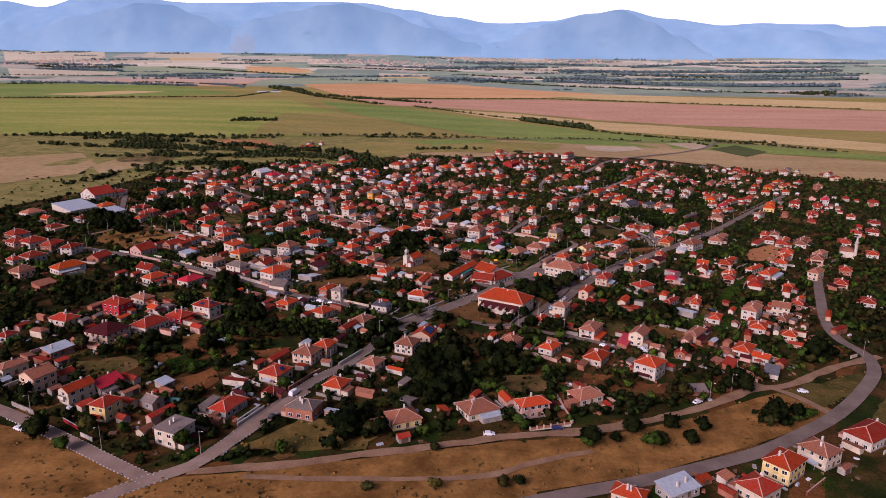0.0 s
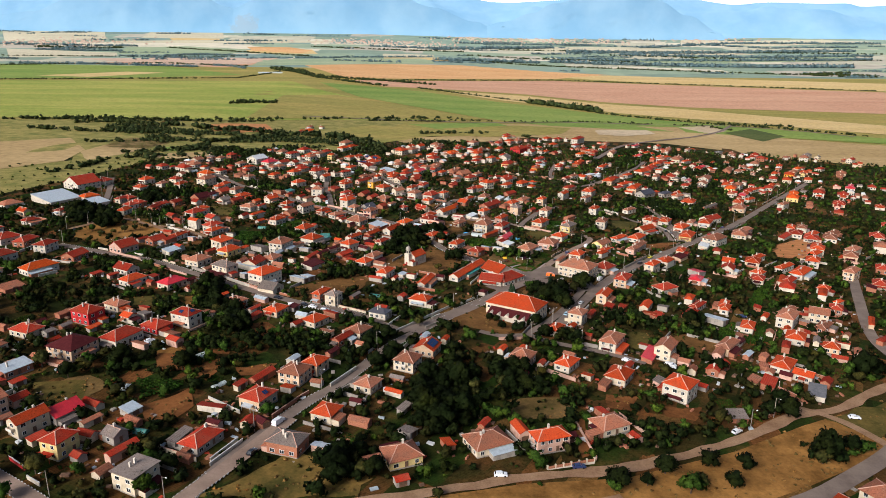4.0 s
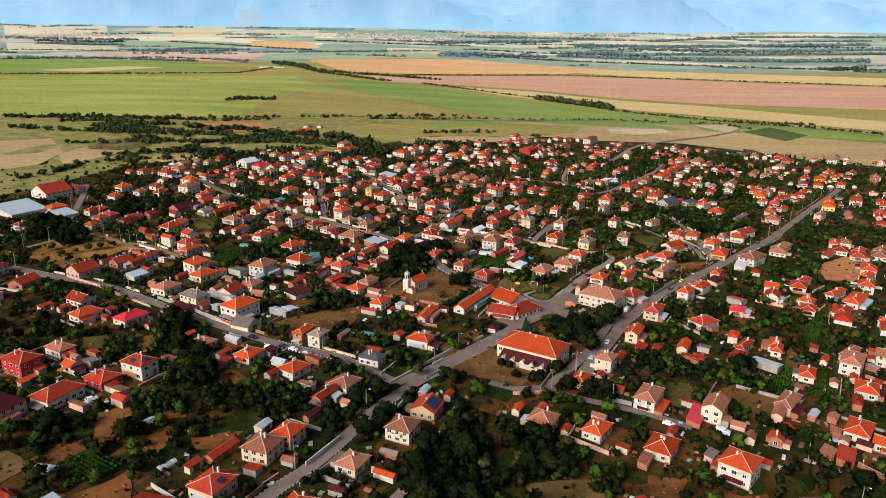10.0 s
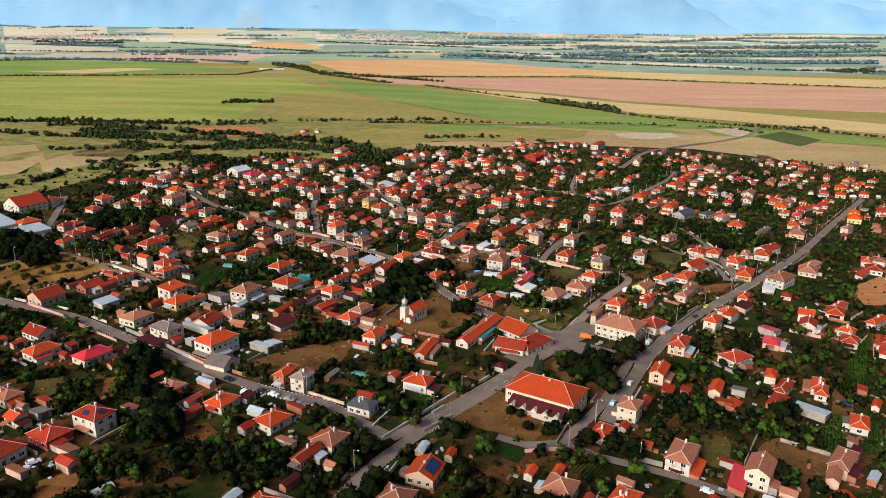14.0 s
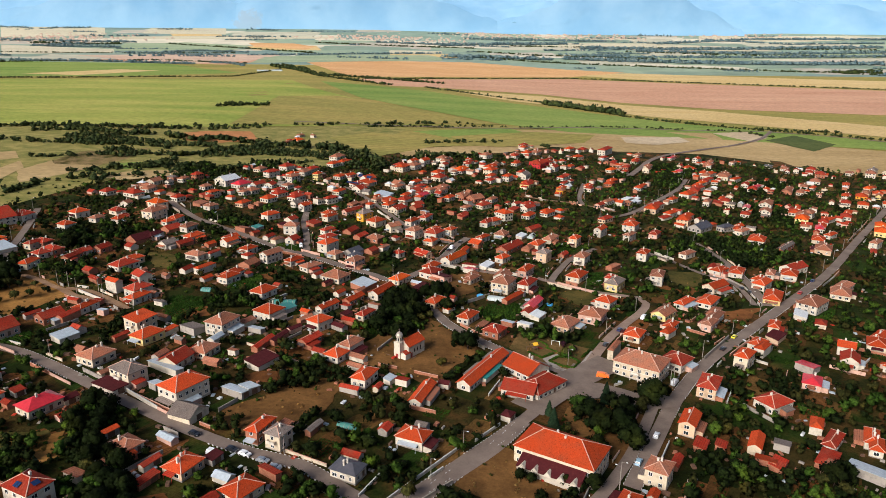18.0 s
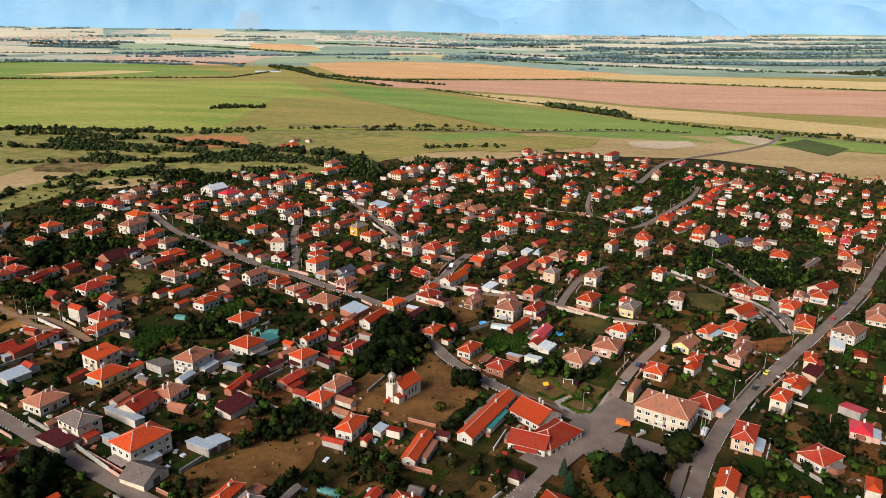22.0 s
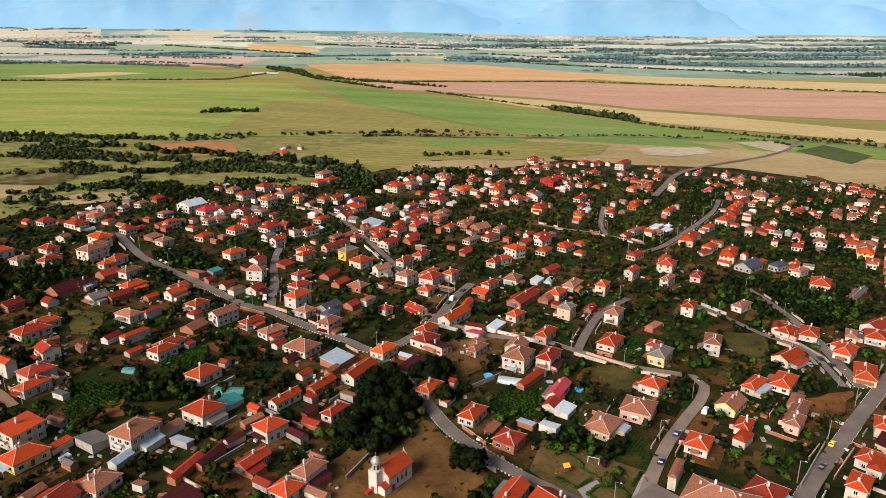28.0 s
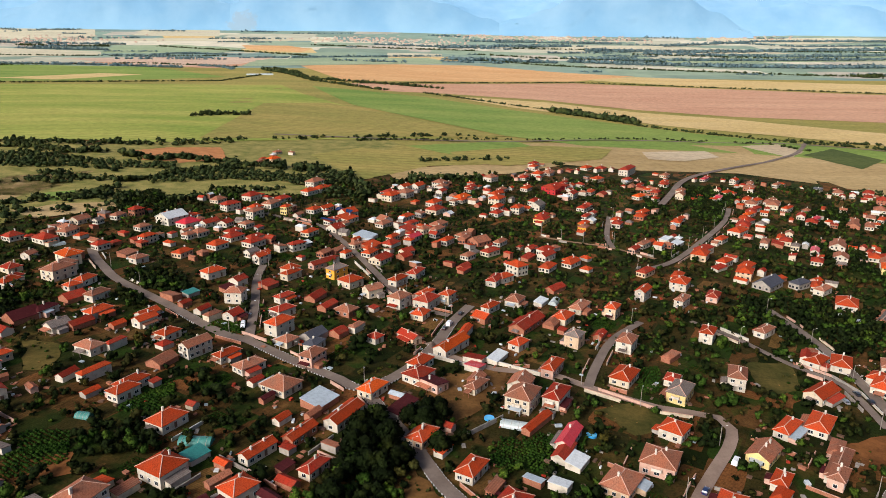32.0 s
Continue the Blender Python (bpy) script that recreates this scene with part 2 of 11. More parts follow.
def garden_ground():
    """Village plots: parcels along the street grid with vegetables, grass, bare soil and straw."""
    m, n, l, b = material("garden_ground", 0.97)
    geo = n.new("ShaderNodeNewGeometry").outputs["Position"]
    mp = n.new("ShaderNodeMapping")
    mp.inputs["Rotation"].default_value = (0, 0, radians(-60))
    l.new(geo, mp.inputs["Vector"])
    wob = n.new("ShaderNodeVectorMath")
    wob.operation = "MULTIPLY"
    wob.inputs[1].default_value = (1 / 17.0, 1 / 9.0, 0.0)
    l.new(mp.outputs["Vector"], wob.inputs[0])
    vor = n.new("ShaderNodeTexVoronoi")
    vor.distance, vor.feature = "CHEBYCHEV", "F1"
    vor.inputs["Scale"].default_value, vor.inputs["Randomness"].default_value = 1.0, 0.75
    l.new(wob.outputs["Vector"], vor.inputs["Vector"])
    sep = n.new("ShaderNodeSeparateColor")
    l.new(vor.outputs["Color"], sep.inputs["Color"])
    crop = tone(n, l, sep.outputs["Red"], [(0.0, (0.010, 0.016, 0.003)), (0.16, (0.018, 0.030, 0.005)), (0.34, (0.044, 0.034, 0.009)), (0.52, (0.105, 0.048, 0.015)),
                                           (0.64, (0.20, 0.078, 0.024)), (0.72, (0.19, 0.100, 0.030)), (0.78, (0.022, 0.046, 0.006))])
    crop.node.color_ramp.interpolation = "CONSTANT"
    rows = n.new("ShaderNodeTexWave")
    rows.inputs["Scale"].default_value, rows.inputs["Distortion"].default_value, rows.inputs["Detail"].default_value = 0.42, 1.5, 2
    l.new(mp.outputs["Vector"], rows.inputs["Vector"])
    crop = mixed(n, l, "MULTIPLY", 0.35, crop, tone(n, l, rows.outputs["Fac"], [(0.2, (0.38, 0.36, 0.32)), (0.6, (1.1, 1.1, 1.1))]))
    patch = tone(n, l, noise_at(n, l, geo, 0.06, 6, 0.65), [(0.36, (0.010, 0.014, 0.003)), (0.48, (0.036, 0.030, 0.008)), (0.58, (0.120, 0.056, 0.018)), (0.74, (0.23, 0.125, 0.040))])
    col = mixed(n, l, "MIX", tone(n, l, noise_at(n, l, geo, 0.035, 3), [(0.42, (0.08, 0.08, 0.08)), (0.60, (0.65, 0.65, 0.65))]), crop, patch)
    col = mixed(n, l, "MULTIPLY", 0.7, col, tone(n, l, noise_at(n, l, geo, 0.9, 4, 0.75), [(0.34, (0.34, 0.34, 0.32)), (0.58, (1.1, 1.1, 1.05))]))
    l.new(col, b.inputs["Base Color"])
    bumped(n, l, b, noise_at(n, l, geo, 1.2, 4, 0.8), 0.8, 0.35)
    return m


def plain_ground():
    """The far plain: a quilt of strips, green, straw and ploughed, thinning out with distance; pale blue haze is
    painted into the base colours.
    """
    m, n, l, b = material("plain_ground", 0.97)
    geo = n.new("ShaderNodeNewGeometry").outputs["Position"]
    mp = n.new("ShaderNodeVectorMath")
    mp.operation = "MULTIPLY"
    mp.inputs[1].default_value = (1 / 420.0, 1 / 190.0, 0.0)
    l.new(geo, mp.inputs[0])
    vor = n.new("ShaderNodeTexVoronoi")
    vor.distance = "CHEBYCHEV"
    vor.inputs["Scale"].default_value, vor.inputs["Randomness"].default_value = 1.0, 0.9
    l.new(mp.outputs["Vector"], vor.inputs["Vector"])
    sep = n.new("ShaderNodeSeparateColor")
    l.new(vor.outputs["Color"], sep.inputs["Color"])
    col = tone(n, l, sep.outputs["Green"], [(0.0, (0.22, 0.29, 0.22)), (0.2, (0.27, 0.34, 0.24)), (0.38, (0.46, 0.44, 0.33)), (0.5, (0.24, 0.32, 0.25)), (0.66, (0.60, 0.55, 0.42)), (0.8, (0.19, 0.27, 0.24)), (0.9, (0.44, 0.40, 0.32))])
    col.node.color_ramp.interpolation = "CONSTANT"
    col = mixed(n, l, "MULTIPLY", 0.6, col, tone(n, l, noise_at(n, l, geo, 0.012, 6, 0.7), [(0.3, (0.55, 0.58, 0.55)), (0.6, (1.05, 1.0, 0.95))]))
    l.new(col, b.inputs["Base Color"])
    return m


def field_material(name, a, c, stripe=0.0, turn=0.0, near=False):
    m, n, l, b = material(name, 0.97)
    geo = n.new("ShaderNodeNewGeometry").outputs["Position"]
    st = n.new("ShaderNodeMapping")
    st.inputs["Rotation"].default_value = (0, 0, radians(turn))
    st.inputs["Scale"].default_value = (0.25, 1.0, 1.0)
    l.new(geo, st.inputs["Vector"])
    col = tone(n, l, noise_at(n, l, geo if near else st.outputs["Vector"], 0.07 if near else 0.010, 7, 0.65), [(0.34, a), (0.66, c)])
    col = mixed(n, l, "MULTIPLY", 0.5, col, tone(n, l, noise_at(n, l, geo, 0.7 if near else 0.12, 5, 0.7), [(0.3, (0.42, 0.42, 0.38)), (0.6, (1.12, 1.08, 1.0))]))
    if stripe:
        w = n.new("ShaderNodeTexWave")
        w.bands_direction = "Y"
        w.inputs["Scale"].default_value, w.inputs["Distortion"].default_value, w.inputs["Detail"].default_value = stripe, 2.0, 2.0
        w.inputs["Detail Scale"].default_value = 0.4
        l.new(st.outputs["Vector"], w.inputs["Vector"])
        col = mixed(n, l, "MULTIPLY", 0.35, col, tone(n, l, w.outputs["Fac"], [(0.1, (0.66, 0.62, 0.6)), (0.6, (1, 1, 1))]))
    l.new(col, b.inputs["Base Color"])
    return m


GARDEN, PLAIN = garden_ground(), plain_ground()
FIELD = {
    "green": field_material("grass_field", (0.215, 0.285, 0.046), (0.400, 0.375, 0.090), 0.02),
    "brown_green": field_material("dry_grass_field", (0.235, 0.225, 0.055), (0.38, 0.290, 0.085), 0.02),
    "lush": field_material("lush_field", (0.150, 0.235, 0.044), (0.260, 0.305, 0.072)),
    "orange": field_material("stubble_orange", (0.58, 0.31, 0.13), (0.68, 0.41, 0.19), 0.03, 60),
    "pink": field_material("ploughed_pink", (0.50, 0.265, 0.165), (0.60, 0.355, 0.225), 0.02),
    "straw": field_material("straw_field", (0.55, 0.395, 0.16), (0.65, 0.48, 0.23), 0.02),
    "tan": field_material("tan_dry_ground", (0.33, 0.225, 0.095), (0.47, 0.335, 0.16)),
    "soil": field_material("red_soil", (0.40, 0.16, 0.06), (0.50, 0.23, 0.09), 0.05),
    "scrub": field_material("scrub_grass", (0.14, 0.15, 0.036), (0.34, 0.275, 0.090), near=True),
    "verge": field_material("dry_verge", (0.13, 0.062, 0.016), (0.35, 0.175, 0.048), near=True),
    "lawn": field_material("worn_lawn", (0.070, 0.052, 0.016), (0.19, 0.115, 0.042), near=True),
    # Fields far out: distance haze is mixed into these paler base colours.
    "far_straw": field_material("far_straw_field_hazed", (0.46, 0.42, 0.30), (0.58, 0.52, 0.37)),
    "far_green": field_material("far_green_field_hazed", (0.25, 0.32, 0.19), (0.34, 0.39, 0.25)),
    "far_pink": field_material("far_ploughed_field_hazed", (0.50, 0.35, 0.26), (0.58, 0.43, 0.32)),
    "meadow": field_material("tall_dry_grass", (0.060, 0.055, 0.014), (0.25, 0.150, 0.042), near=True),
    "brown": field_material("dry_brown_grass", (0.085, 0.042, 0.014), (0.21, 0.105, 0.034), near=True),
    "grass": field_material("mown_grass", (0.040, 0.044, 0.010), (0.135, 0.095, 0.026), near=True),
    "plot": field_material("garden_soil", (0.09, 0.036, 0.012), (0.25, 0.100, 0.032), near=True),
    "vine": field_material("vineyard_green", (0.06, 0.085, 0.025), (0.10, 0.12, 0.035), 0.2),
    "pale": field_material("pale_gravel", (0.44, 0.335, 0.21), (0.56, 0.445, 0.30)),
}

# ---- building blocks ----


def mesh_of(name, verts, faces, mats, index=None):
    me = bpy.data.meshes.new(name)
    me.from_pydata(verts, [], faces)
    for m in mats:
        me.materials.append(m)
    if index:
        me.polygons.foreach_set("material_index", index)
    me.update()
    return me


def box(x0, x1, y0, y1, z0, z1):
    v = [(x, y, z) for z in (z0, z1) for y in (y0, y1) for x in (x0, x1)]
    f = [(0, 2, 3, 1), (4, 5, 7, 6), (0, 1, 5, 4), (1, 3, 7, 5), (3, 2, 6, 7), (2, 0, 4, 6)]
    return v, f


def join(*pieces):
    v, f = [], []
    for a, b in pieces:
        k = len(v)
        v += list(a)
        f += [tuple(i + k for i in q) for q in b]
    return v, f


def part(name, vf, mat, parent, label="", m=None):
    ob = new(name, vf if isinstance(vf, bpy.types.Mesh) else mesh_of(name, vf[0], vf[1], [mat]))
    ob.parent = parent
    if m is not None:
        ob.matrix_basis = m
    if label:
        ob["label"] = label
    return ob


def base(name, x, y, turn, label, category, group="", kind="", z=None):
    ob = new(name)
    ob.empty_display_size = 0.5
    ob.matrix_basis = pose(x, y, ground_z(x, y) if z is None else z, 0, 0, turn)
    return tagged(ob, label, category, group, kind)


def slab(points, z_of, top, mats, ragged=False):
    """A sheet laid over the ground inside a polygon's outline."""
    v = [(x, y, z_of(x, y) + top) for x, y in points]
    bm = bmesh.new()
    bm.faces.new([bm.verts.new(p) for p in v])
    bmesh.ops.triangulate(bm, faces=bm.faces[:])
    size = max(max(p[i] for p in points) - min(p[i] for p in points) for i in (0, 1))
    cell = 130 if size > 260 else 7
    for _ in range(9):
        long = [e for e in bm.edges if e.calc_length() > cell]
        if not long or len(bm.edges) > 4000:
            break
        bmesh.ops.subdivide_edges(bm, edges=long, cuts=1)
        bmesh.ops.triangulate(bm, faces=bm.faces[:])
    if cell == 7 and ragged:
        for q in bm.verts:
            if q.is_boundary:
                q.co.x += 2.4 * noise.noise(q.co * 0.13)
                q.co.y += 2.4 * noise.noise(q.co * 0.13 + Vector((40, 7, 3)))
    for q in bm.verts:
        q.co.z = z_of(q.co.x, q.co.y) + top
    for q in bm.faces:
        if q.normal.z < 0:
            q.normal_flip()
    me = bpy.data.meshes.new("sheet")
    bm.to_mesh(me)
    bm.free()
    for m in mats:
        me.materials.append(m)
    return me


def strip(points, width, top, step=6.0, ragged=0.0):
    """A road's ribbon along a line, following the ground."""
    pts = [Vector((x, y)) for x, y in points]
    fine = [pts[0]]
    for a, c, d, e in zip([pts[0]] + pts[:-2], pts[:-1], pts[1:], pts[2:] + [pts[-1]]):
        n = max(1, int((d - c).length / step))
        for i in range(1, n + 1):
            t = i / n
            fine.append(0.5 * ((2 * c) + (d - a) * t + (2 * a - 5 * c + 4 * d - e) * t * t + (3 * c - a - 3 * d + e) * t ** 3))
    v, f = [], []
    for i, p in enumerate(fine):
        d = (fine[min(i + 1, len(fine) - 1)] - fine[max(i - 1, 0)]).normalized()
        s = Vector((-d.y, d.x)) * width / 2
        for q in (p + s * (1 + ragged * noise.noise(Vector((p.x * 0.11, p.y * 0.11, 1.5)))), p - s * (1 + ragged * noise.noise(Vector((p.x * 0.11, p.y * 0.11, 9.5))))):
            v.append((q.x, q.y, ground_z(q.x, q.y) + top))
        if i:
            f.append((2 * i - 2, 2 * i - 1, 2 * i + 1, 2 * i))
    return v, f, fine

# ---- the ground ----


def steps(a, b, first, growth):
    out, s = [a], first
    while out[-1] < b:
        out.append(min(b, out[-1] + s))
        s *= growth
    return out


def make_ground():
    half = steps(0, 3600, 40, 1.12)
    xs = [-v for v in half[:0:-1]] + half
    ys = [-400, -300, -200, -100] + steps(0, 4560, 40, 1.05)
    v = [(x, y, ground_z(x, y)) for y in ys for x in xs]
    w = len(xs)
    f, idx = [], []
    for j in range(len(ys) - 1):
        for i in range(w - 1):
            f.append((j * w + i, j * w + i + 1, (j + 1) * w + i + 1, (j + 1) * w + i))
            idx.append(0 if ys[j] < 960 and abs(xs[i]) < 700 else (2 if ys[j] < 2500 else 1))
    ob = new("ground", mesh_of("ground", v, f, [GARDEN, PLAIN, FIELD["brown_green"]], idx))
    return tagged(ob, "village plots and open plain, green, brown and straw-coloured", "ground", kind="structure")


make_ground()


def hazy(name, low, high):
    """Wooded slopes with blue distance haze painted on as a glow, and one pale quarry scar."""
    m, n, l, b = material(name, 1.0)
    geo = n.new("ShaderNodeNewGeometry").outputs["Position"]
    place = n.new("ShaderNodeSeparateXYZ")
    l.new(geo, place.inputs["Vector"])
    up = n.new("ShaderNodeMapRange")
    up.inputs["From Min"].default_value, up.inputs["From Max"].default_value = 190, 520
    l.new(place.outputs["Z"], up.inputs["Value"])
    # Base colour of the slopes, tinted blue for the haze as well.
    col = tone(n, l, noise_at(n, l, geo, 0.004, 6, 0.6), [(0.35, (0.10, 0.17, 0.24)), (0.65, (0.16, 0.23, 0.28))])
    scar = n.new("ShaderNodeVectorMath")
    scar.operation = "DISTANCE"
    scar.inputs[1].default_value = (-1153, 4352, 220)
    l.new(geo, scar.inputs[0])
    ragged = n.new("ShaderNodeMath")
    ragged.operation = "MULTIPLY_ADD"
    ragged.inputs[1].default_value = 210
    l.new(noise_at(n, l, geo, 0.02, 4, 0.7), ragged.inputs[0])
    l.new(scar.outputs["Value"], ragged.inputs[2])
    quarry = n.new("ShaderNodeMapRange")
    quarry.inputs["From Min"].default_value, quarry.inputs["From Max"].default_value = 165, 190
    quarry.inputs["To Min"].default_value, quarry.inputs["To Max"].default_value = 0.85, 0.0
    l.new(ragged.outputs["Value"], quarry.inputs["Value"])
    col = mixed(n, l, "MIX", quarry.outputs["Result"], col, (0.16, 0.16, 0.15))
    l.new(col, b.inputs["Base Color"])
    # Haze is put in as emission, graded by height from foot to crest.
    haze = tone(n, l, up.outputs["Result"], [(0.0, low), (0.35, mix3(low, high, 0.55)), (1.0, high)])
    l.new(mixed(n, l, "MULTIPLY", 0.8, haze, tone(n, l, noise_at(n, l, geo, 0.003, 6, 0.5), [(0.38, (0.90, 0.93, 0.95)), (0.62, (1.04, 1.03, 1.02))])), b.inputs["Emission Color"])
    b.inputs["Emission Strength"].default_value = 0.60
    b.inputs["Specular IOR Level"].default_value = 0.0
    return m


def make_mountains():
    """A range closing the plain, its blue haze painted on."""
    m = hazy("mountain_painted_haze", (0.275, 0.505, 0.655), (0.185, 0.365, 0.52))
    v, f = [], []
    nx, ny = 260, 30
    for j in range(ny + 1):
        k = j / ny
        for i in range(nx + 1):
            x = -3900 + 7800 * i / nx
            y = 4400 + 460 * k
            top = skyline(x)
            rough = noise.fractal(Vector((x / 420, k * 2.0, 3.1)), 0.9, 2.1, 5)
            z = ground_z(x, 4400) - 6 + (top - ground_z(x, 4400)) * (k ** 1.25) + rough * 45 * math.sin(math.pi * min(1, k)) + rough * 7 * k
            spur = 1 - 2.2 * abs(noise.noise(Vector((x / 560 + 0.5 * k, k * 0.9, 8.3))))
            z += 75 * spur * math.sin(math.pi * min(1, k) ** 0.8) * min(1.0, 2.5 * (1 - k))
            v.append((x, y, z))
    for j in range(ny):
        for i in range(nx):
            a = j * (nx + 1) + i
            f.append((a, a + 1, a + nx + 2, a + nx + 1))
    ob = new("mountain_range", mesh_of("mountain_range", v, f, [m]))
    for p in ob.data.polygons:
        p.use_smooth = True
    tagged(ob, "blue hazy mountain range behind the plain", "mountains", kind="structure")


def skyline(x):
    """The crest's height, smoothed between its summits and saddles."""
    for (xa, za), (xb, zb) in zip(CREST, CREST[1:]):
        if x <= xb:
            return za + (zb - za) * smooth(xa, xb, x)
    return CREST[-1][1]


CREST = [(-3900, 495), (-3342, 464), (-2886, 518), (-2630, 481), (-2322, 545), (-1949, 541), (-1594, 516), (-1236, 523), (-670, 534), (-481, 530), (-178, 486), (126, 439),
         (376, 405), (777, 423), (1082, 477), (1271, 504), (1584, 445), (1996, 408), (2205, 421), (2749, 419), (2830, 401), (3093, 411), (3605, 434), (4201, 396)]
make_mountains()
# Spurs carry the same painted haze glow, darker than the range behind.
SPUR_PAINTED_HAZE = hazy("spur_painted_haze", (0.255, 0.475, 0.62), (0.135, 0.285, 0.43))


def spur(crest):
    """A nearer shoulder of the range, from its crest down to the plain."""
    nx, ny = 90, 14
    v = []
    for j in range(ny + 1):
        k = j / ny
        for i in range(nx + 1):
            x = crest[0][0] + (crest[-1][0] - crest[0][0]) * i / nx
            top = next(za + (zb - za) * smooth(xa, xb, x) for (xa, za), (xb, zb) in zip(crest, crest[1:]) if x <= xb + 0.01)
            foot = ground_z(x, 4320) - 8
            rough = noise.fractal(Vector((x / 210, k * 1.4, 6.7)), 0.9, 2.1, 5)
            z = foot + (max(top, foot + 2) - foot) * k ** 0.9 + rough * 26 * math.sin(math.pi * k) + rough * 5 * k
            v.append((x, 4320 + 70 * k + 20 * rough * math.sin(math.pi * k), z))
    f = [(j * (nx + 1) + i, j * (nx + 1) + i + 1, (j + 1) * (nx + 1) + i + 1, (j + 1) * (nx + 1) + i) for j in range(ny) for i in range(nx)]
    ob = new("mountain_spur", mesh_of("mountain_spur", v, f, [SPUR_PAINTED_HAZE]))
    ob.data.shade_smooth()
    tagged(ob, "nearer wooded shoulder of the mountains in painted blue haze", "mountains", kind="structure")


spur([(-2852, 251), (-2434, 304), (-2185, 388), (-1941, 436), (-1784, 470), (-1598, 462), (-1433, 402), (-1267, 331), (-1100, 250), (-930, 184)])
spur([(-1517, 216), (-1268, 318), (-1057, 392), (-849, 433), (-676, 471), (-505, 482), (-299, 432), (-24, 343), (221, 262), (397, 196)])
spur([(187, 204), (395, 266), (568, 315), (705, 376), (945, 427), (1134, 459), (1331, 395), (1514, 310), (1735, 211)])


def sky_backdrop():
    """Bright haze low in the sky, far behind the mountains: a flat glowing sheet added as backdrop."""
    m, n, l, b = material("glowing_haze", 1.0)
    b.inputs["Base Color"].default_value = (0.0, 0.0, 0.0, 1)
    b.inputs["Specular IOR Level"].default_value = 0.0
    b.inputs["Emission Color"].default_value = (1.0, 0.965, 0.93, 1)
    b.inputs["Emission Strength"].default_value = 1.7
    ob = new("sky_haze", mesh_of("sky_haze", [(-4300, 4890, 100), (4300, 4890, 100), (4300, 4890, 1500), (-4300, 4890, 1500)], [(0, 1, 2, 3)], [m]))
    tagged(ob, "glowing sheet for the bright hazy sky low over the mountains", "backdrop", kind="structure")


sky_backdrop()


def field(name, kind, points, lift, label):
    ob = new(name, slab(points, ground_z, lift, [FIELD[kind]], True))
    tagged(ob, label, "field", kind="structure")


def road(name, mat, width, points, label, lift=0.10):
    v, f, fine = strip(points, width, lift, 2.5 if mat is DIRT else 6.0, 0.55 if mat is DIRT else 0.0)
    ob = new(name, mesh_of(name, v, f, [mat]))
    tagged(ob, label, "road", kind="structure")
    return fine


field('field', 'scrub', [(-424.2, 567.6), (-398.9, 611.5), (-363.4, 643.1), (-425.3, 788.9), (-392.7, 857.0), (-319.0, 900.3), (-272.7, 846.4), (-276.2, 709.6), (-299.4, 645.0), (-317.9, 556.0), (-336.3, 501.2), (-351.8, 455.0)], 0.45, 'rough pasture at the edge of the village')
field('field', 'tan', [(-380.3, 695.6), (-378.2, 805.4), (-324.3, 849.1), (-319.1, 776.0), (-335.7, 690.0), (-351.2, 647.0)], 0.60, 'dry tan strip of pasture')
field('field', 'lush', [(-321.9, 744.2), (-301.3, 764.6), (-281.5, 743.4), (-297.3, 723.6)], 0.75, 'small dark green plot among the pastures')
field('field', 'tan', [(-307.3, 690.2), (-286.1, 718.5), (-250.8, 734.4), (-243.7, 709.4), (-282.0, 673.9)], 0.80, 'dry tan strip among the pastures')
field('field', 'soil', [(-342.7, 965.0), (-313.3, 1000.9), (-261.1, 1019.4), (-234.5, 953.7), (-263.3, 915.4), (-309.3, 915.0)], 0.75, 'bare orange field by the road')
field('field', 'pale', [(271.7, 1163.1), (374.6, 1205.2), (373.2, 1150.8), (306.2, 1094.3), (262.5, 1098.8)], 1.00, 'pale worn patch on the dry meadow')
field('field', 'brown_green', [(6.9, 1074.3), (136.9, 1175.8), (234.7, 1177.5), (197.9, 1077.3), (73.6, 993.3), (20.1, 996.8)], 0.95, 'brownish grass patch on the dry meadow')
field('field', 'green', [(-993.6, 1011.1), (-1894.0, 1923.6), (-837.5, 2007.0), (-422.7, 2035.9), (-321.5, 1820.3), (-180.8, 1580.1), (-28.8, 1373.5), (96.5, 1259.5), (-78.9, 1170.2), (-349.6, 1031.8)], 0.50, 'wide green field on the plain')
field('field', 'brown_green', [(-307.5, 1080.1), (-351.6, 1576.2), (-240.1, 1649.8), (-180.8, 1580.1), (-28.8, 1373.5), (96.5, 1259.5), (-79.5, 1178.1)], 0.80, 'brownish dry grass field')
field('field', 'lush', [(-345.0, 2042.7), (-228.5, 1994.6), (-40.2, 1888.8), (148.4, 1686.8), (346.1, 1512.0), (535.5, 1334.4), (957.9, 945.2), (435.4, 1200.6), (199.7, 1198.6), (92.1, 1266.3), (-187.3, 1636.4)], 0.60, 'green crop strip')
field('field', 'orange', [(-518.6, 2756.9), (-198.3, 2912.3), (97.0, 2973.2), (659.4, 2719.8), (420.1, 2544.9), (-292.5, 2248.5)], 0.60, 'pale orange stubble field with tracks')
field('field', 'pink', [(-151.7, 2002.7), (-282.0, 2167.2), (410.4, 2484.9), (2019.1, 2004.7), (1471.5, 1456.9), (618.7, 1711.7), (248.9, 1964.0), (-11.6, 2009.9)], 0.60, 'broad pinkish ploughed field')
field('field', 'straw', [(-11.2, 1957.1), (242.7, 1913.9), (600.1, 1659.9), (1096.2, 1083.0), (995.9, 983.1), (565.9, 1410.8), (364.3, 1592.2), (153.6, 1746.7)], 0.70, 'straw-yellow field strip')
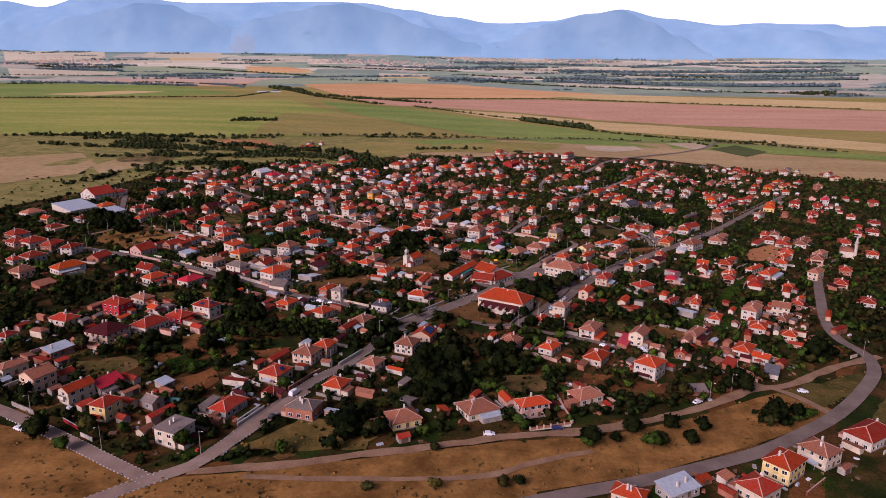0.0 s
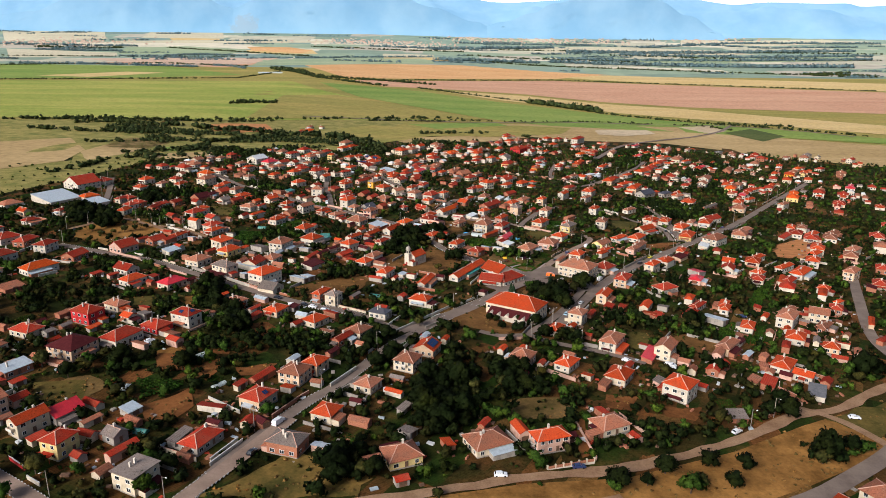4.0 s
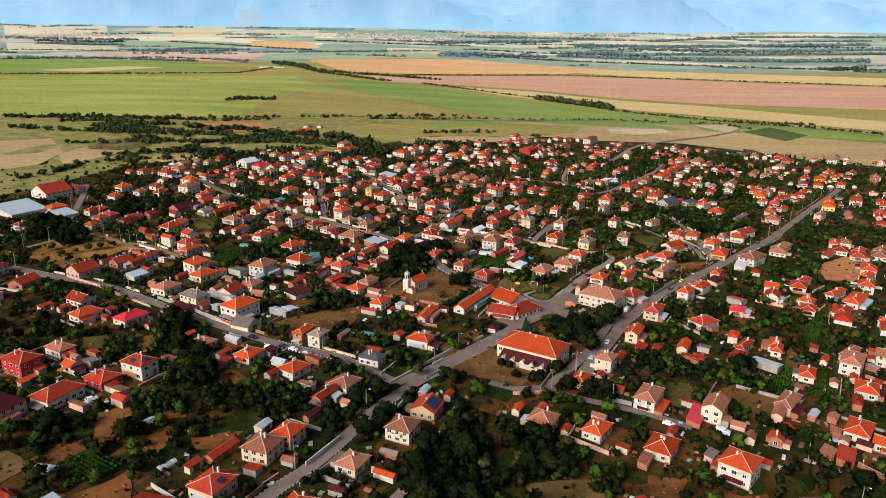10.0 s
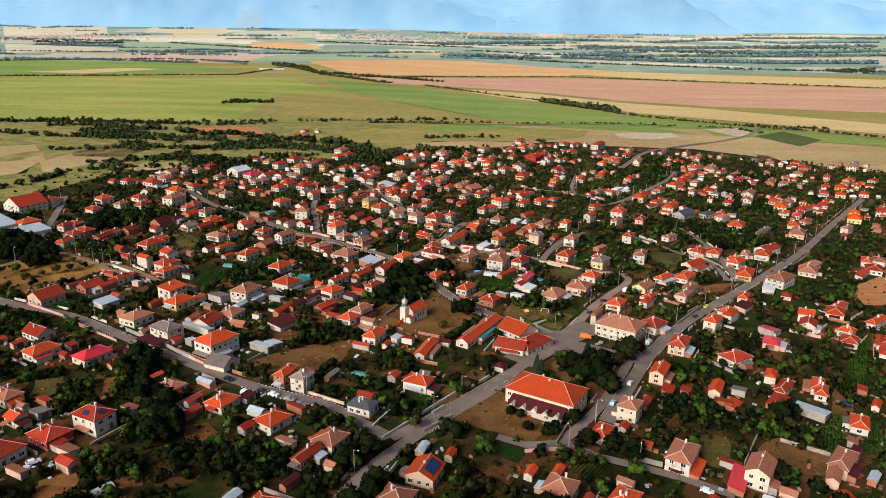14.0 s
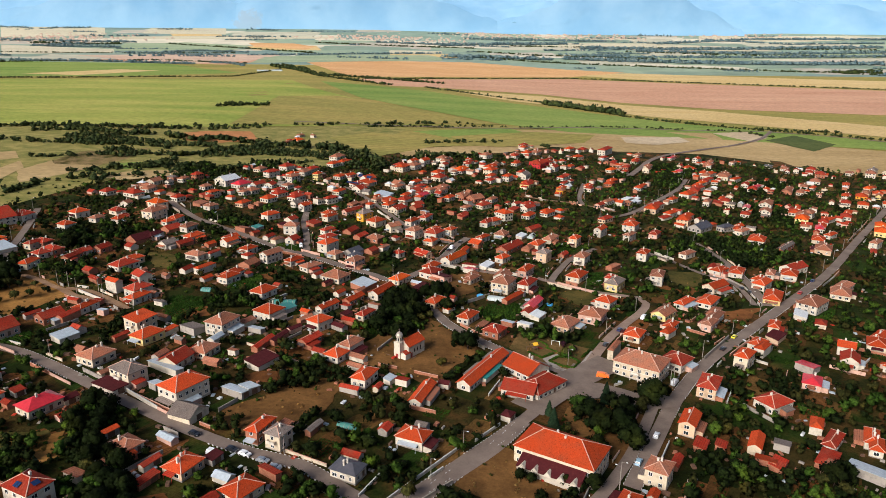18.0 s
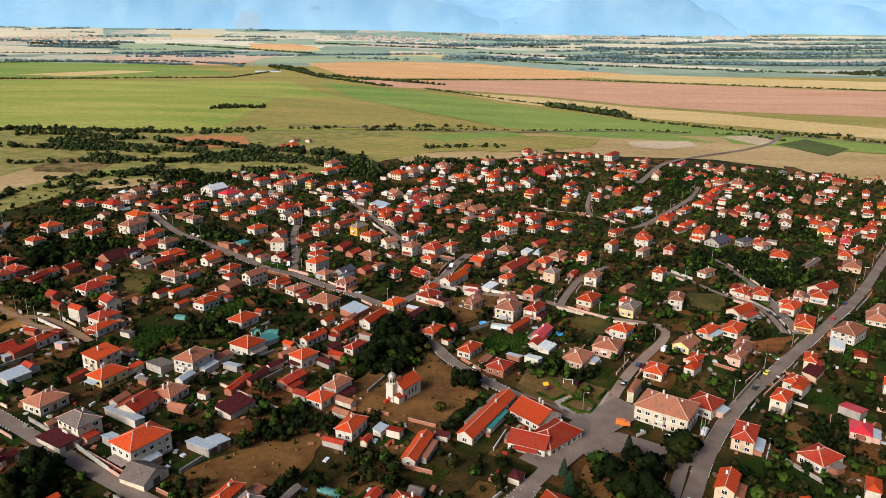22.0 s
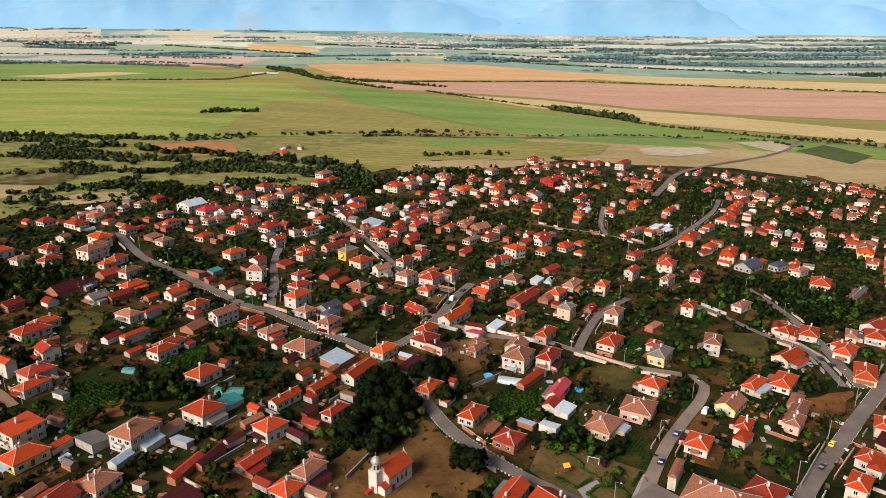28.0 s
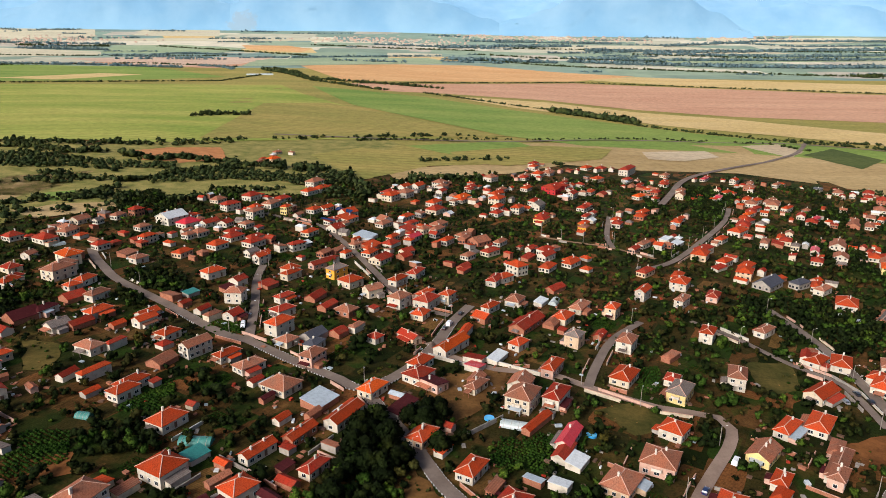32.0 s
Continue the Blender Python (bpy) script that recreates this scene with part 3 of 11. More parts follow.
field('field', 'straw', [(449.9, 2604.6), (654.6, 2699.6), (2320.1, 2307.9), (2068.8, 2054.6), (772.9, 2409.4)], 0.60, 'pale straw field')
field('field', 'lush', [(-2760.5, 2809.3), (-1002.1, 2650.6), (-634.5, 2286.6), (-891.5, 2136.6), (-1919.7, 1949.8)], 0.60, 'light green field')
field('field', 'straw', [(-1252.0, 2186.9), (-1050.4, 2385.3), (-908.1, 2352.1), (-1058.7, 2139.3)], 0.90, 'pale yellow strip')
field('field', 'pink', [(-1450.5, 2761.8), (-806.3, 2994.1), (-687.3, 2791.6), (-788.1, 2622.1), (-1021.3, 2701.7)], 0.70, 'pinkish ploughed field')
field('field', 'straw', [(-933.4, 3472.2), (-621.1, 3526.7), (-558.8, 3316.2), (-866.0, 3314.9)], 0.70, 'pale stubble field')
field('field', 'straw', [(-1569.3, 4177.5), (-1295.1, 4227.8), (-1196.3, 3949.5), (-1427.5, 3873.9)], 0.70, 'pale stubble field')
field('field', 'straw', [(-242.8, 3202.4), (30.4, 3290.7), (53.7, 3149.6), (-233.3, 3076.5)], 0.80, 'pale stubble field')
field('field', 'scrub', [(-700, 560), (-700, 1000), (-350, 1026), (-82, 1164), (10, 1000), (-62, 925), (-110, 852), (-175, 807), (-217, 764), (-310, 697), (-440, 620)], 0.36, 'rough pasture beyond the village')
field('field', 'tan', [(-46, 880), (-62, 930), (60, 1012), (141, 1052), (269, 1078), (376, 1048), (490, 964), (558, 894), (720, 800), (640, 790), (476, 905), (425, 976), (349, 1026), (229, 1010), (145, 1024), (71, 946)], 0.42, 'dry grass margin behind the last gardens')
field('field', 'tan', [(95.5, 1184.8), (258.2, 1255.5), (463.4, 1278.6), (507.0, 1170.6), (669.6, 1064.3), (912.6, 900.1), (757.8, 745.8), (556.3, 882.5), (488.8, 954.0), (375.5, 1034.3), (269.3, 1064.5), (141.1, 1040.7)], 0.50, 'dry tan meadow behind the village')
field('field', 'brown_green', [(-105.6, 927.5), (-58.0, 1118.1), (98.2, 1217.9), (146.3, 1079.4), (41.6, 992.3)], 0.60, 'dry grass strip behind the village')
field('field', 'lush', [(-48.8, 1107.6), (97.5, 1209.4), (149.9, 1106.8), (11.1, 1051.7)], 0.90, 'bright green meadow strip')
field('field', 'pale', [(453.1, 1277.9), (521.5, 1299.2), (523.9, 1221.1), (478.8, 1168.8)], 0.80, 'pale gravel yard beside the road')
field('field', 'vine', [(506.5, 1191.3), (582.6, 1255.4), (597.1, 1149.9), (526.5, 1078.3)], 0.80, 'dark green vineyard')
field('field', 'soil', [(-296.7, 988.6), (-256.7, 1011.9), (-232.0, 943.8), (-268.9, 907.9)], 0.70, 'bare orange-red soil plot')
field('field', 'tan', [(-647.6, 660.7), (-440.4, 793.8), (-382.4, 709.2), (-368.6, 638.2), (-457.6, 468.3)], 0.70, 'bare orange soil plot')
field('field', 'scrub', [(-392.3, 771.7), (-372.2, 878.5), (-261.2, 870.6), (-99.1, 872.0), (-190.1, 799.5), (-258.5, 730.5), (-322.6, 665.0), (-358.1, 654.9)], 0.50, 'rough scrub meadow')
field('field', 'scrub', [(-446.8, 852.4), (-364.0, 897.7), (-275.0, 872.3), (-190.4, 843.4), (-124.7, 828.7), (-108.5, 796.1), (-259.8, 744.5), (-367.8, 733.0)], 0.60, 'rough scrub meadow')
field('field', 'brown_green', [(-151.9, 1000.5), (-102.7, 1075.6), (-58.7, 1053.5), (-15.2, 966.3), (-78.1, 868.1), (-107.8, 921.4)], 0.70, 'dry grass field')
field('field', 'verge', [(-170.8, 143.2), (-131.1, 131.7), (-91.2, 108.2), (-63.1, 113.8), (-22.8, 125.1), (26.4, 139.5), (60.2, 144.8), (102.5, 162.9), (136.2, 182.5), (155.6, 192.2), (165.5, 170.2), (116.0, 142.9), (72.1, 121.9), (32.2, 109.3), (30.3, 85.5), (-127.8, 77.3)], 0.25, 'dry grassy verge with worn patches')
field('field', 'grass', [(146.8, 187.4), (163.9, 195.9), (203.9, 214.8), (205.8, 212.3), (179.7, 188.7), (160.5, 175.5)], 0.27, 'green triangle of grass by the junction')
field('field', 'grass', [(168.0, 159.1), (221.5, 215.7), (242.9, 230.7), (194.2, 161.1), (169.5, 150.8)], 0.25, 'dry verge along the road')
field('field', 'brown', [(-39.5, 363.5), (-7.2, 404.5), (17.4, 367.2), (-4.3, 332.6), (-21.4, 341.7), (-34.0, 350.1)], 0.20, 'dry brown churchyard grass')
field('field', 'brown', [(-79.2, 306.2), (-55.4, 328.4), (-36.8, 339.9), (-42.3, 307.6), (-67.7, 287.8)], 0.20, 'dry grass plot')
field('field', 'brown', [(107.0, 256.3), (119.4, 266.2), (136.8, 257.0), (126.7, 241.7), (111.8, 237.6), (111.9, 243.7)], 0.20, 'dry lot with olive grass')
field('field', 'brown', [(-4.3, 449.6), (5.3, 469.3), (30.7, 480.7), (27.9, 461.0), (18.6, 442.3), (7.7, 431.3)], 0.20, 'dry brown plot behind a wall')
field('field', 'verge', [(-231.6, 380.6), (-239.0, 412.2), (-223.9, 430.6), (-206.3, 428.1), (-183.9, 411.0), (-194.3, 386.1), (-204.3, 368.0)], 0.20, 'dry orchard meadow')
field('field', 'soil', [(242.8, 440.4), (279.2, 466.7), (281.0, 436.1), (257.9, 410.4), (233.0, 411.3)], 0.20, 'bare brown field')
field('field', 'brown', [(6.3, 286.1), (21.9, 292.2), (41.4, 266.9), (31.1, 256.9), (17.8, 261.1), (4.0, 267.4)], 0.20, 'dry grass garden beside the street')
field('field', 'lawn', [(25.4, 193.4), (50.5, 197.9), (49.9, 182.4), (27.0, 176.4)], 0.20, 'dry grass plot by a lane')
field('field', 'lawn', [(-144.3, 190.0), (-135.0, 199.3), (-125.1, 191.7), (-129.9, 174.0)], 0.20, 'rough garden grass')
field('field', 'verge', [(-117.0, 223.5), (-109.3, 229.1), (-99.5, 214.1), (-107.9, 205.4)], 0.20, 'dry garden grass')
field('field', 'brown', [(44.6, 311.9), (54.0, 324.5), (63.3, 328.2), (71.0, 320.8), (78.4, 313.8), (72.0, 301.9), (61.0, 285.1), (55.1, 283.1), (52.2, 290.5), (46.4, 299.7)], 0.22, 'sandy island with park trees by the square')
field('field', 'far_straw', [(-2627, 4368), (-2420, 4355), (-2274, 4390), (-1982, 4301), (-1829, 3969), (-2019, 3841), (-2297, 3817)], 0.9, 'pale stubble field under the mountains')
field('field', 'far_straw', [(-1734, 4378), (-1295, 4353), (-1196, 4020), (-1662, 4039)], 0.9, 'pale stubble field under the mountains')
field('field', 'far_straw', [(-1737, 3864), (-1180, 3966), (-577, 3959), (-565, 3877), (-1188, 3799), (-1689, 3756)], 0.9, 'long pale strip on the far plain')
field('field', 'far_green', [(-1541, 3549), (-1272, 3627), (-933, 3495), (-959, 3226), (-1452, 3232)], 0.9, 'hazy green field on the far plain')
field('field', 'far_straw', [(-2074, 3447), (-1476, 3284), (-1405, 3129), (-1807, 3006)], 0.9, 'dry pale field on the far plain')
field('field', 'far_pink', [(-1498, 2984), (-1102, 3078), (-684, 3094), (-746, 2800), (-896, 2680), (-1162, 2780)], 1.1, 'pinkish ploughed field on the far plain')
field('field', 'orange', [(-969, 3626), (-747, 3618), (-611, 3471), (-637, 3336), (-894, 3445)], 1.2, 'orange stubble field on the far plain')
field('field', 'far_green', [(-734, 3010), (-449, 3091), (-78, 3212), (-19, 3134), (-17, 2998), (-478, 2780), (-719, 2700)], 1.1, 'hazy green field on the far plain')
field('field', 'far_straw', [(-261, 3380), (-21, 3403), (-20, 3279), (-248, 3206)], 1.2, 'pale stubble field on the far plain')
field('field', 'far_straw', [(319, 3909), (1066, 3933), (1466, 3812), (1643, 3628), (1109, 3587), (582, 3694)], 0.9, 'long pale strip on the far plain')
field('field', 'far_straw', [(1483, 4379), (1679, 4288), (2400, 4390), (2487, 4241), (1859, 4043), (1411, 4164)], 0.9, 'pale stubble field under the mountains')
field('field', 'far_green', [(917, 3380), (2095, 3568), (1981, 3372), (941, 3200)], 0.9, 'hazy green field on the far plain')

PLOTS = []


def plot(kind, points, label):
    """Open ground inside the village, kept clear of trees and sheds."""
    field('plot', kind, points, 0.24, label)
    PLOTS.append(points)


plot('plot', [(-106, 178), (-93, 190), (-87, 178), (-92, 168), (-102, 167)], 'bare brown soil plot in a garden')
plot('plot', [(-82, 209), (-66, 215), (-68, 206), (-78, 203)], 'bare brown soil plot in a garden')
plot('plot', [(-118, 220), (-107, 221), (-101, 206), (-110, 203)], 'bare brown soil plot in a garden')
plot('plot', [(-100, 208), (-90, 218), (-87, 209), (-90, 198)], 'bare brown soil plot in a garden')
plot('grass', [(-152, 191), (-134, 194), (-129, 182), (-130, 173), (-142, 174)], 'dry green grass plot in a garden')
plot('grass', [(-153, 282), (-130, 289), (-125, 275), (-147, 269)], 'dry green grass plot in a garden')
plot('plot', [(66, 200), (79, 199), (73, 189), (64, 190)], 'bare brown soil plot in a garden')
plot('plot', [(87, 192), (102, 193), (96, 182), (84, 185)], 'bare brown soil plot in a garden')
plot('plot', [(49, 179), (54, 181), (53, 157), (48, 155)], 'bare brown soil plot in a garden')
plot('meadow', [(-47.6, 151.5), (-32.6, 147.4), (-20.8, 139.5), (-23.4, 130.3), (-71.7, 126.9), (-63.4, 134.1), (-54.9, 143.5)], 'tall dry grass round a corner house')
plot('brown', [(-70, 312), (-58, 319), (-45, 331), (-43, 315), (-60, 308)], 'dry straw-coloured grass plot')
plot('verge', [(-140, 281), (-125, 287), (-119, 274), (-124, 266)], 'dry straw-coloured grass plot')
plot('plot', [(-90, 255), (-80, 259), (-72, 250), (-78, 243)], 'bare brown soil plot in a garden')
plot('plot', [(-96, 227), (-90, 228), (-87, 222), (-94, 221)], 'bare brown soil plot in a garden')
plot('grass', [(92, 267), (102, 264), (96, 247), (88, 246)], 'dry green grass plot in a garden')
plot('grass', [(-64, 232), (-82, 233), (-79, 239), (-66, 238)], 'dry green grass plot in a garden')
plot('plot', [(-128, 397), (-114, 402), (-110, 391), (-122, 387)], 'bare brown soil plot in a garden')
plot('plot', [(-79, 334), (-67, 339), (-62, 329), (-74, 326)], 'bare brown soil plot in a garden')
plot('grass', [(138, 495), (162, 498), (154, 472), (133, 462)], 'dry green grass plot in a garden')
plot('grass', [(60, 445), (79, 455), (88, 435), (73, 427)], 'dry straw-coloured grass plot')
plot('plot', [(148, 429), (174, 439), (159, 419), (143, 411)], 'bare brown soil plot in a garden')
plot('grass', [(-178, 484), (-160, 480), (-151, 454), (-162, 456)], 'dry straw-coloured grass plot')

road('road', ASPHALT, 7.0, [(-230.0, 1151.3), (-120.4, 1159.1), (-5.8, 1174.4), (90.2, 1199.9), (228.0, 1267.1), (372.1, 1303.6), (491.9, 1307.1), (556.0, 1298.4), (659.7, 1225.8), (714.5, 1144.7)], 'grey country road over the plain', 1.25)
road('street', ASPHALT, 5.0, [(-73.0, 123.6), (-67.3, 143.2), (-59.2, 161.9), (-48.6, 183.9), (-38.1, 200.5), (-23.6, 232.1), (-16.3, 244.7), (0.1, 267.9), (17.8, 288.7), (30.2, 307.5)], 'grey asphalt village street', 0.35)
road('street', ASPHALT, 5.2, [(-17.2, 254.1), (-4.1, 266.6), (10.6, 284.4), (24.9, 302.0), (37.2, 318.8), (50.1, 340.7), (59.2, 356.8)], 'grey asphalt village street', 0.36)
road('street', ASPHALT, 5.6, [(60.0, 271.0), (79.0, 305.9), (94.0, 332.4), (116.8, 364.6), (149.2, 401.0), (200.7, 457.0), (248.5, 510.5), (317.8, 599.2), (415.8, 723.2)], 'grey asphalt street along the town hall', 0.38)
road('street', ASPHALT, 5.3, [(-232.2, 364.1), (-194.3, 350.5), (-168.9, 341.9), (-121.3, 313.4), (-97.5, 299.1), (-78.7, 288.6), (-59.4, 279.8), (-43.8, 274.9), (-27.8, 262.6), (-17.2, 254.1)], 'grey asphalt village street', 0.39)
road('street', ASPHALT, 5.3, [(51.2, 349.3), (38.2, 358.6), (22.3, 371.5), (4.9, 391.7), (-5.8, 413.7), (-14.8, 430.1), (-25.5, 448.2)], 'grey asphalt village street', 0.40)
road('street', ASPHALT, 5.3, [(-213.2, 614.6), (-203.4, 598.8), (-189.3, 580.7), (-174.7, 563.4), (-149.3, 542.4), (-129.3, 526.2), (-115.4, 513.5), (-96.9, 498.5), (-83.8, 492.6), (-59.9, 474.7), (-38.8, 460.6), (-27.7, 453.2), (-12.2, 472.0), (-0.3, 498.9), (7.0, 525.1), (16.7, 549.3)], 'grey asphalt village street', 0.41)
road('street', ASPHALT, 4.4, [(-104.2, 598.8), (-100.9, 570.9), (-93.3, 539.7), (-88.1, 514.2), (-84.1, 493.8)], 'narrow grey street between houses', 0.42)
road('street', ASPHALT, 4.4, [(-133.9, 722.5), (-122.1, 714.3), (-97.4, 700.6), (-84.8, 691.8), (-67.6, 660.7), (-53.1, 630.5), (-37.3, 594.7), (-26.1, 570.0), (-10.4, 543.2), (5.7, 533.7)], 'narrow grey street between houses', 0.44)
road('lane', WORN, 4.4, [(61.0, 352.1), (70.9, 372.2), (81.2, 390.8), (93.2, 408.4), (103.9, 423.4), (109.9, 436.0), (108.1, 444.1), (98.9, 446.9), (87.3, 449.5), (74.9, 456.2), (62.2, 464.0), (46.4, 474.8), (25.9, 476.0), (5.4, 487.2), (-3.9, 499.9)], 'pale dusty lane along garden walls', 0.41)
road('lane', ASPHALT, 4.0, [(62.2, 464.0), (68.7, 481.9), (83.0, 512.7), (103.2, 537.7)], 'narrow lane between houses', 0.46)
road('road', ASPHALT, 6.5, [(197.7, 822.2), (223.8, 877.0), (254.1, 941.7), (290.5, 994.3), (350.0, 1055.9), (444.8, 1142.8), (508.0, 1211.0), (570.7, 1313.7)], 'grey road leaving the village over the plain', 1.38)
road('street', WORN, 5.3, [(-180.2, 157.6), (-157.6, 147.6), (-129.3, 131.9), (-103.4, 116.3), (-88.9, 107.8)], 'pale street along the village edge', 0.48)
road('street', WORN, 5.6, [(-105.5, 91.9), (-88.9, 107.8), (-78.3, 116.6), (-71.4, 130.2), (-62.3, 148.9), (-52.0, 172.7)], 'grey asphalt street into the village', 0.50)
road('lane', DIRT, 4.4, [(-78.8, 112.8), (-63.8, 116.3), (-49.8, 118.5), (-23.0, 127.2), (6.0, 135.8), (26.6, 141.9), (48.1, 146.7), (71.0, 153.8), (104.7, 169.1), (136.9, 189.4), (157.9, 196.8), (190.2, 217.7), (220.8, 233.9)], 'sandy track along the village edge', 0.47)
road('lane', DIRT, 2.6, [(-60.8, 111.7), (-37.6, 111.7), (-12.7, 113.2), (14.7, 116.3), (34.6, 126.2), (55.9, 134.8)], 'worn sandy footpath over the verge', 0.48)
road('road', ASPHALT, 6.0, [(18.8, 99.5), (45.7, 109.5), (60.5, 114.4), (73.8, 119.4), (88.9, 125.6), (116.1, 137.8), (134.2, 149.0), (159.2, 166.5), (183.0, 188.1), (206.2, 214.2), (215.0, 236.1), (212.5, 251.1), (218.7, 277.9), (246.5, 336.0), (262.7, 368.6)], 'grey asphalt road at the village edge', 0.53)
road('lane', DIRT, 3.5, [(134.1, 200.3), (152.8, 186.6), (160.6, 169.8)], 'dirt cut across the green', 0.50)
road('lane', ASPHALT, 4.0, [(90.9, 342.3), (68.6, 296.8), (53.5, 271.8), (42.7, 256.1), (50.9, 249.0), (64.7, 243.7), (77.6, 238.0), (90.9, 230.4)], 'lane bending round the hall garden', 0.56)
road('lane', ASPHALT, 4.0, [(42.7, 256.1), (28.8, 253.2), (19.5, 257.6)], 'lane bending round the hall garden', 0.57)
road('street', ASPHALT, 5.3, [(178.4, 441.1), (184.2, 492.9), (184.7, 526.8), (180.6, 564.9)], 'straight grey street', 0.58)
road('lane', ASPHALT, 3.5, [(171.1, 441.3), (173.4, 476.1), (159.9, 494.3), (144.9, 523.8), (130.2, 541.9)], 'grey side street', 0.59)
road('lane', DIRT, 3.5, [(-191.7, 416.3), (-174.7, 412.3), (-150.2, 393.1)], 'dusty lane between gardens', 0.56)
road('lane', DIRT, 3.5, [(-243.0, 398.8), (-231.3, 420.7), (-220.9, 431.1), (-180.4, 406.6), (-159.3, 400.4)], 'pale lane beside the orchard', 0.58)
road('lane', DIRT, 3.5, [(71.6, 694.1), (88.6, 685.3), (118.3, 673.6), (143.6, 651.6)], 'pale far lane', 0.59)
road('lane', ASPHALT, 4.0, [(138.4, 767.5), (122.5, 703.7), (120.3, 674.0)], 'narrow far street', 0.64)
road('lane', ASPHALT, 4.4, [(-248.0, 453.6), (-259.0, 487.4), (-273.2, 525.4), (-290.8, 568.7)], 'grey far street', 0.65)
road('lane', ASPHALT, 4.4, [(127.0, 625.1), (153.5, 647.1), (191.2, 701.2), (233.4, 768.2), (260.2, 825.0)], 'grey far street', 0.66)
road('yard', ASPHALT, 14.4, [(32.1, 316.5), (51.3, 339.3), (74.2, 361.1)], 'asphalt village square', 0.68)
road('yard', ASPHALT, 12.8, [(47.6, 330.1), (63.4, 333.8), (76.8, 326.6), (90.6, 330.0)], 'asphalt village square', 0.69)

# ---- houses ----
WORDS_ROOF = {"o": "orange clay-tile", "O": "bright orange tile", "r": "red clay-tile", "t": "weathered terracotta", "d": "grey-brown tile", "b": "burgundy metal",
              "R": "bright red metal", "m": "pale tin", "w": "white sheet", "s": "dark slate-grey", "T": "teal sheet", "g": "grey felt"}
WORDS_WALL = {"w": "white", "c": "cream", "y": "yellow", "Y": "ochre", "p": "pink", "k": "peach", "R": "red", "g": "grey", "b": "brick"}


def window_mesh(w, h):
    """One casement: frame and mullion round two panes, cut from a single block."""
    fr = 0.08
    xs, zs = [-w / 2, -w / 2 + fr, -0.035, 0.035, w / 2 - fr, w / 2], [0, fr, h - fr, h]
    v = [(x, -0.06, z) for z in zs for x in xs] + [(-w / 2, 0.02, 0), (w / 2, 0.02, 0), (w / 2, 0.02, h), (-w / 2, 0.02, h)]
    f, k = [], []
    for j in range(3):
        for i in range(5):
            f.append((j * 6 + i, j * 6 + i + 1, j * 6 + i + 7, j * 6 + i + 6))
            k.append(1 if j == 1 and i in (1, 3) else 0)
    f += [(0, 24, 25, 5, 4, 3, 2, 1), (18, 19, 20, 21, 22, 23, 26, 27), (0, 6, 12, 18, 27, 24), (5, 25, 26, 23, 17, 11)]
    return mesh_of("window", v, f, [WHITE, GLASS], k + [0] * 4)


def door_mesh(w, h, mat):
    v, f = join(box(-w / 2, w / 2, -0.04, 0, 0, h), box(-w / 2 - 0.08, -w / 2, -0.07, 0, 0, h + 0.08), box(w / 2, w / 2 + 0.08, -0.07, 0, 0, h + 0.08), box(-w / 2, w / 2, -0.07, 0, h, h + 0.08))
    return mesh_of("door", v, f, [mat])


WINDOWS = [window_mesh(1.3, 1.35), window_mesh(1.7, 1.35), window_mesh(0.9, 1.2)]
DOOR = door_mesh(1.0, 2.05, WOOD)
GARAGE = door_mesh(2.4, 2.1, WOOD)


def chimney_mesh(h):
    v, f = join(box(-0.3, 0.3, -0.3, 0.3, -1.0, h), box(-0.38, 0.38, -0.38, 0.38, h, h + 0.12), box(-0.24, 0.24, -0.24, 0.24, h + 0.12, h + 0.34))
    return mesh_of("chimney", v, f, [STUCCO])


CHIMNEYS = [chimney_mesh(1.0), chimney_mesh(1.4)]


def prism(points, thick):
    """A slab from a plane outline, thickened straight down."""
    n = len(points)
    v = list(points) + [(x, y, z - thick) for x, y, z in points]
    f = [tuple(range(n)), tuple(range(2 * n - 1, n - 1, -1))]
    f += [(i, i + n, (i + 1) % n + n, (i + 1) % n) for i in range(n)]
    return v, f


def bar(a, b, r):
    a, b = Vector(a), Vector(b)
    d = (b - a).normalized()
    s = d.cross(Vector((0, 0, 1))).normalized() * r
    u = Vector((0, 0, r * 0.7))
    v = [tuple(p + q) for p in (a, b) for q in (-s, u, s, -u * 0.2)]
    return v, [(0, 1, 5, 4), (1, 2, 6, 5), (2, 3, 7, 6), (3, 0, 4, 7), (0, 3, 2, 1), (4, 5, 6, 7)]


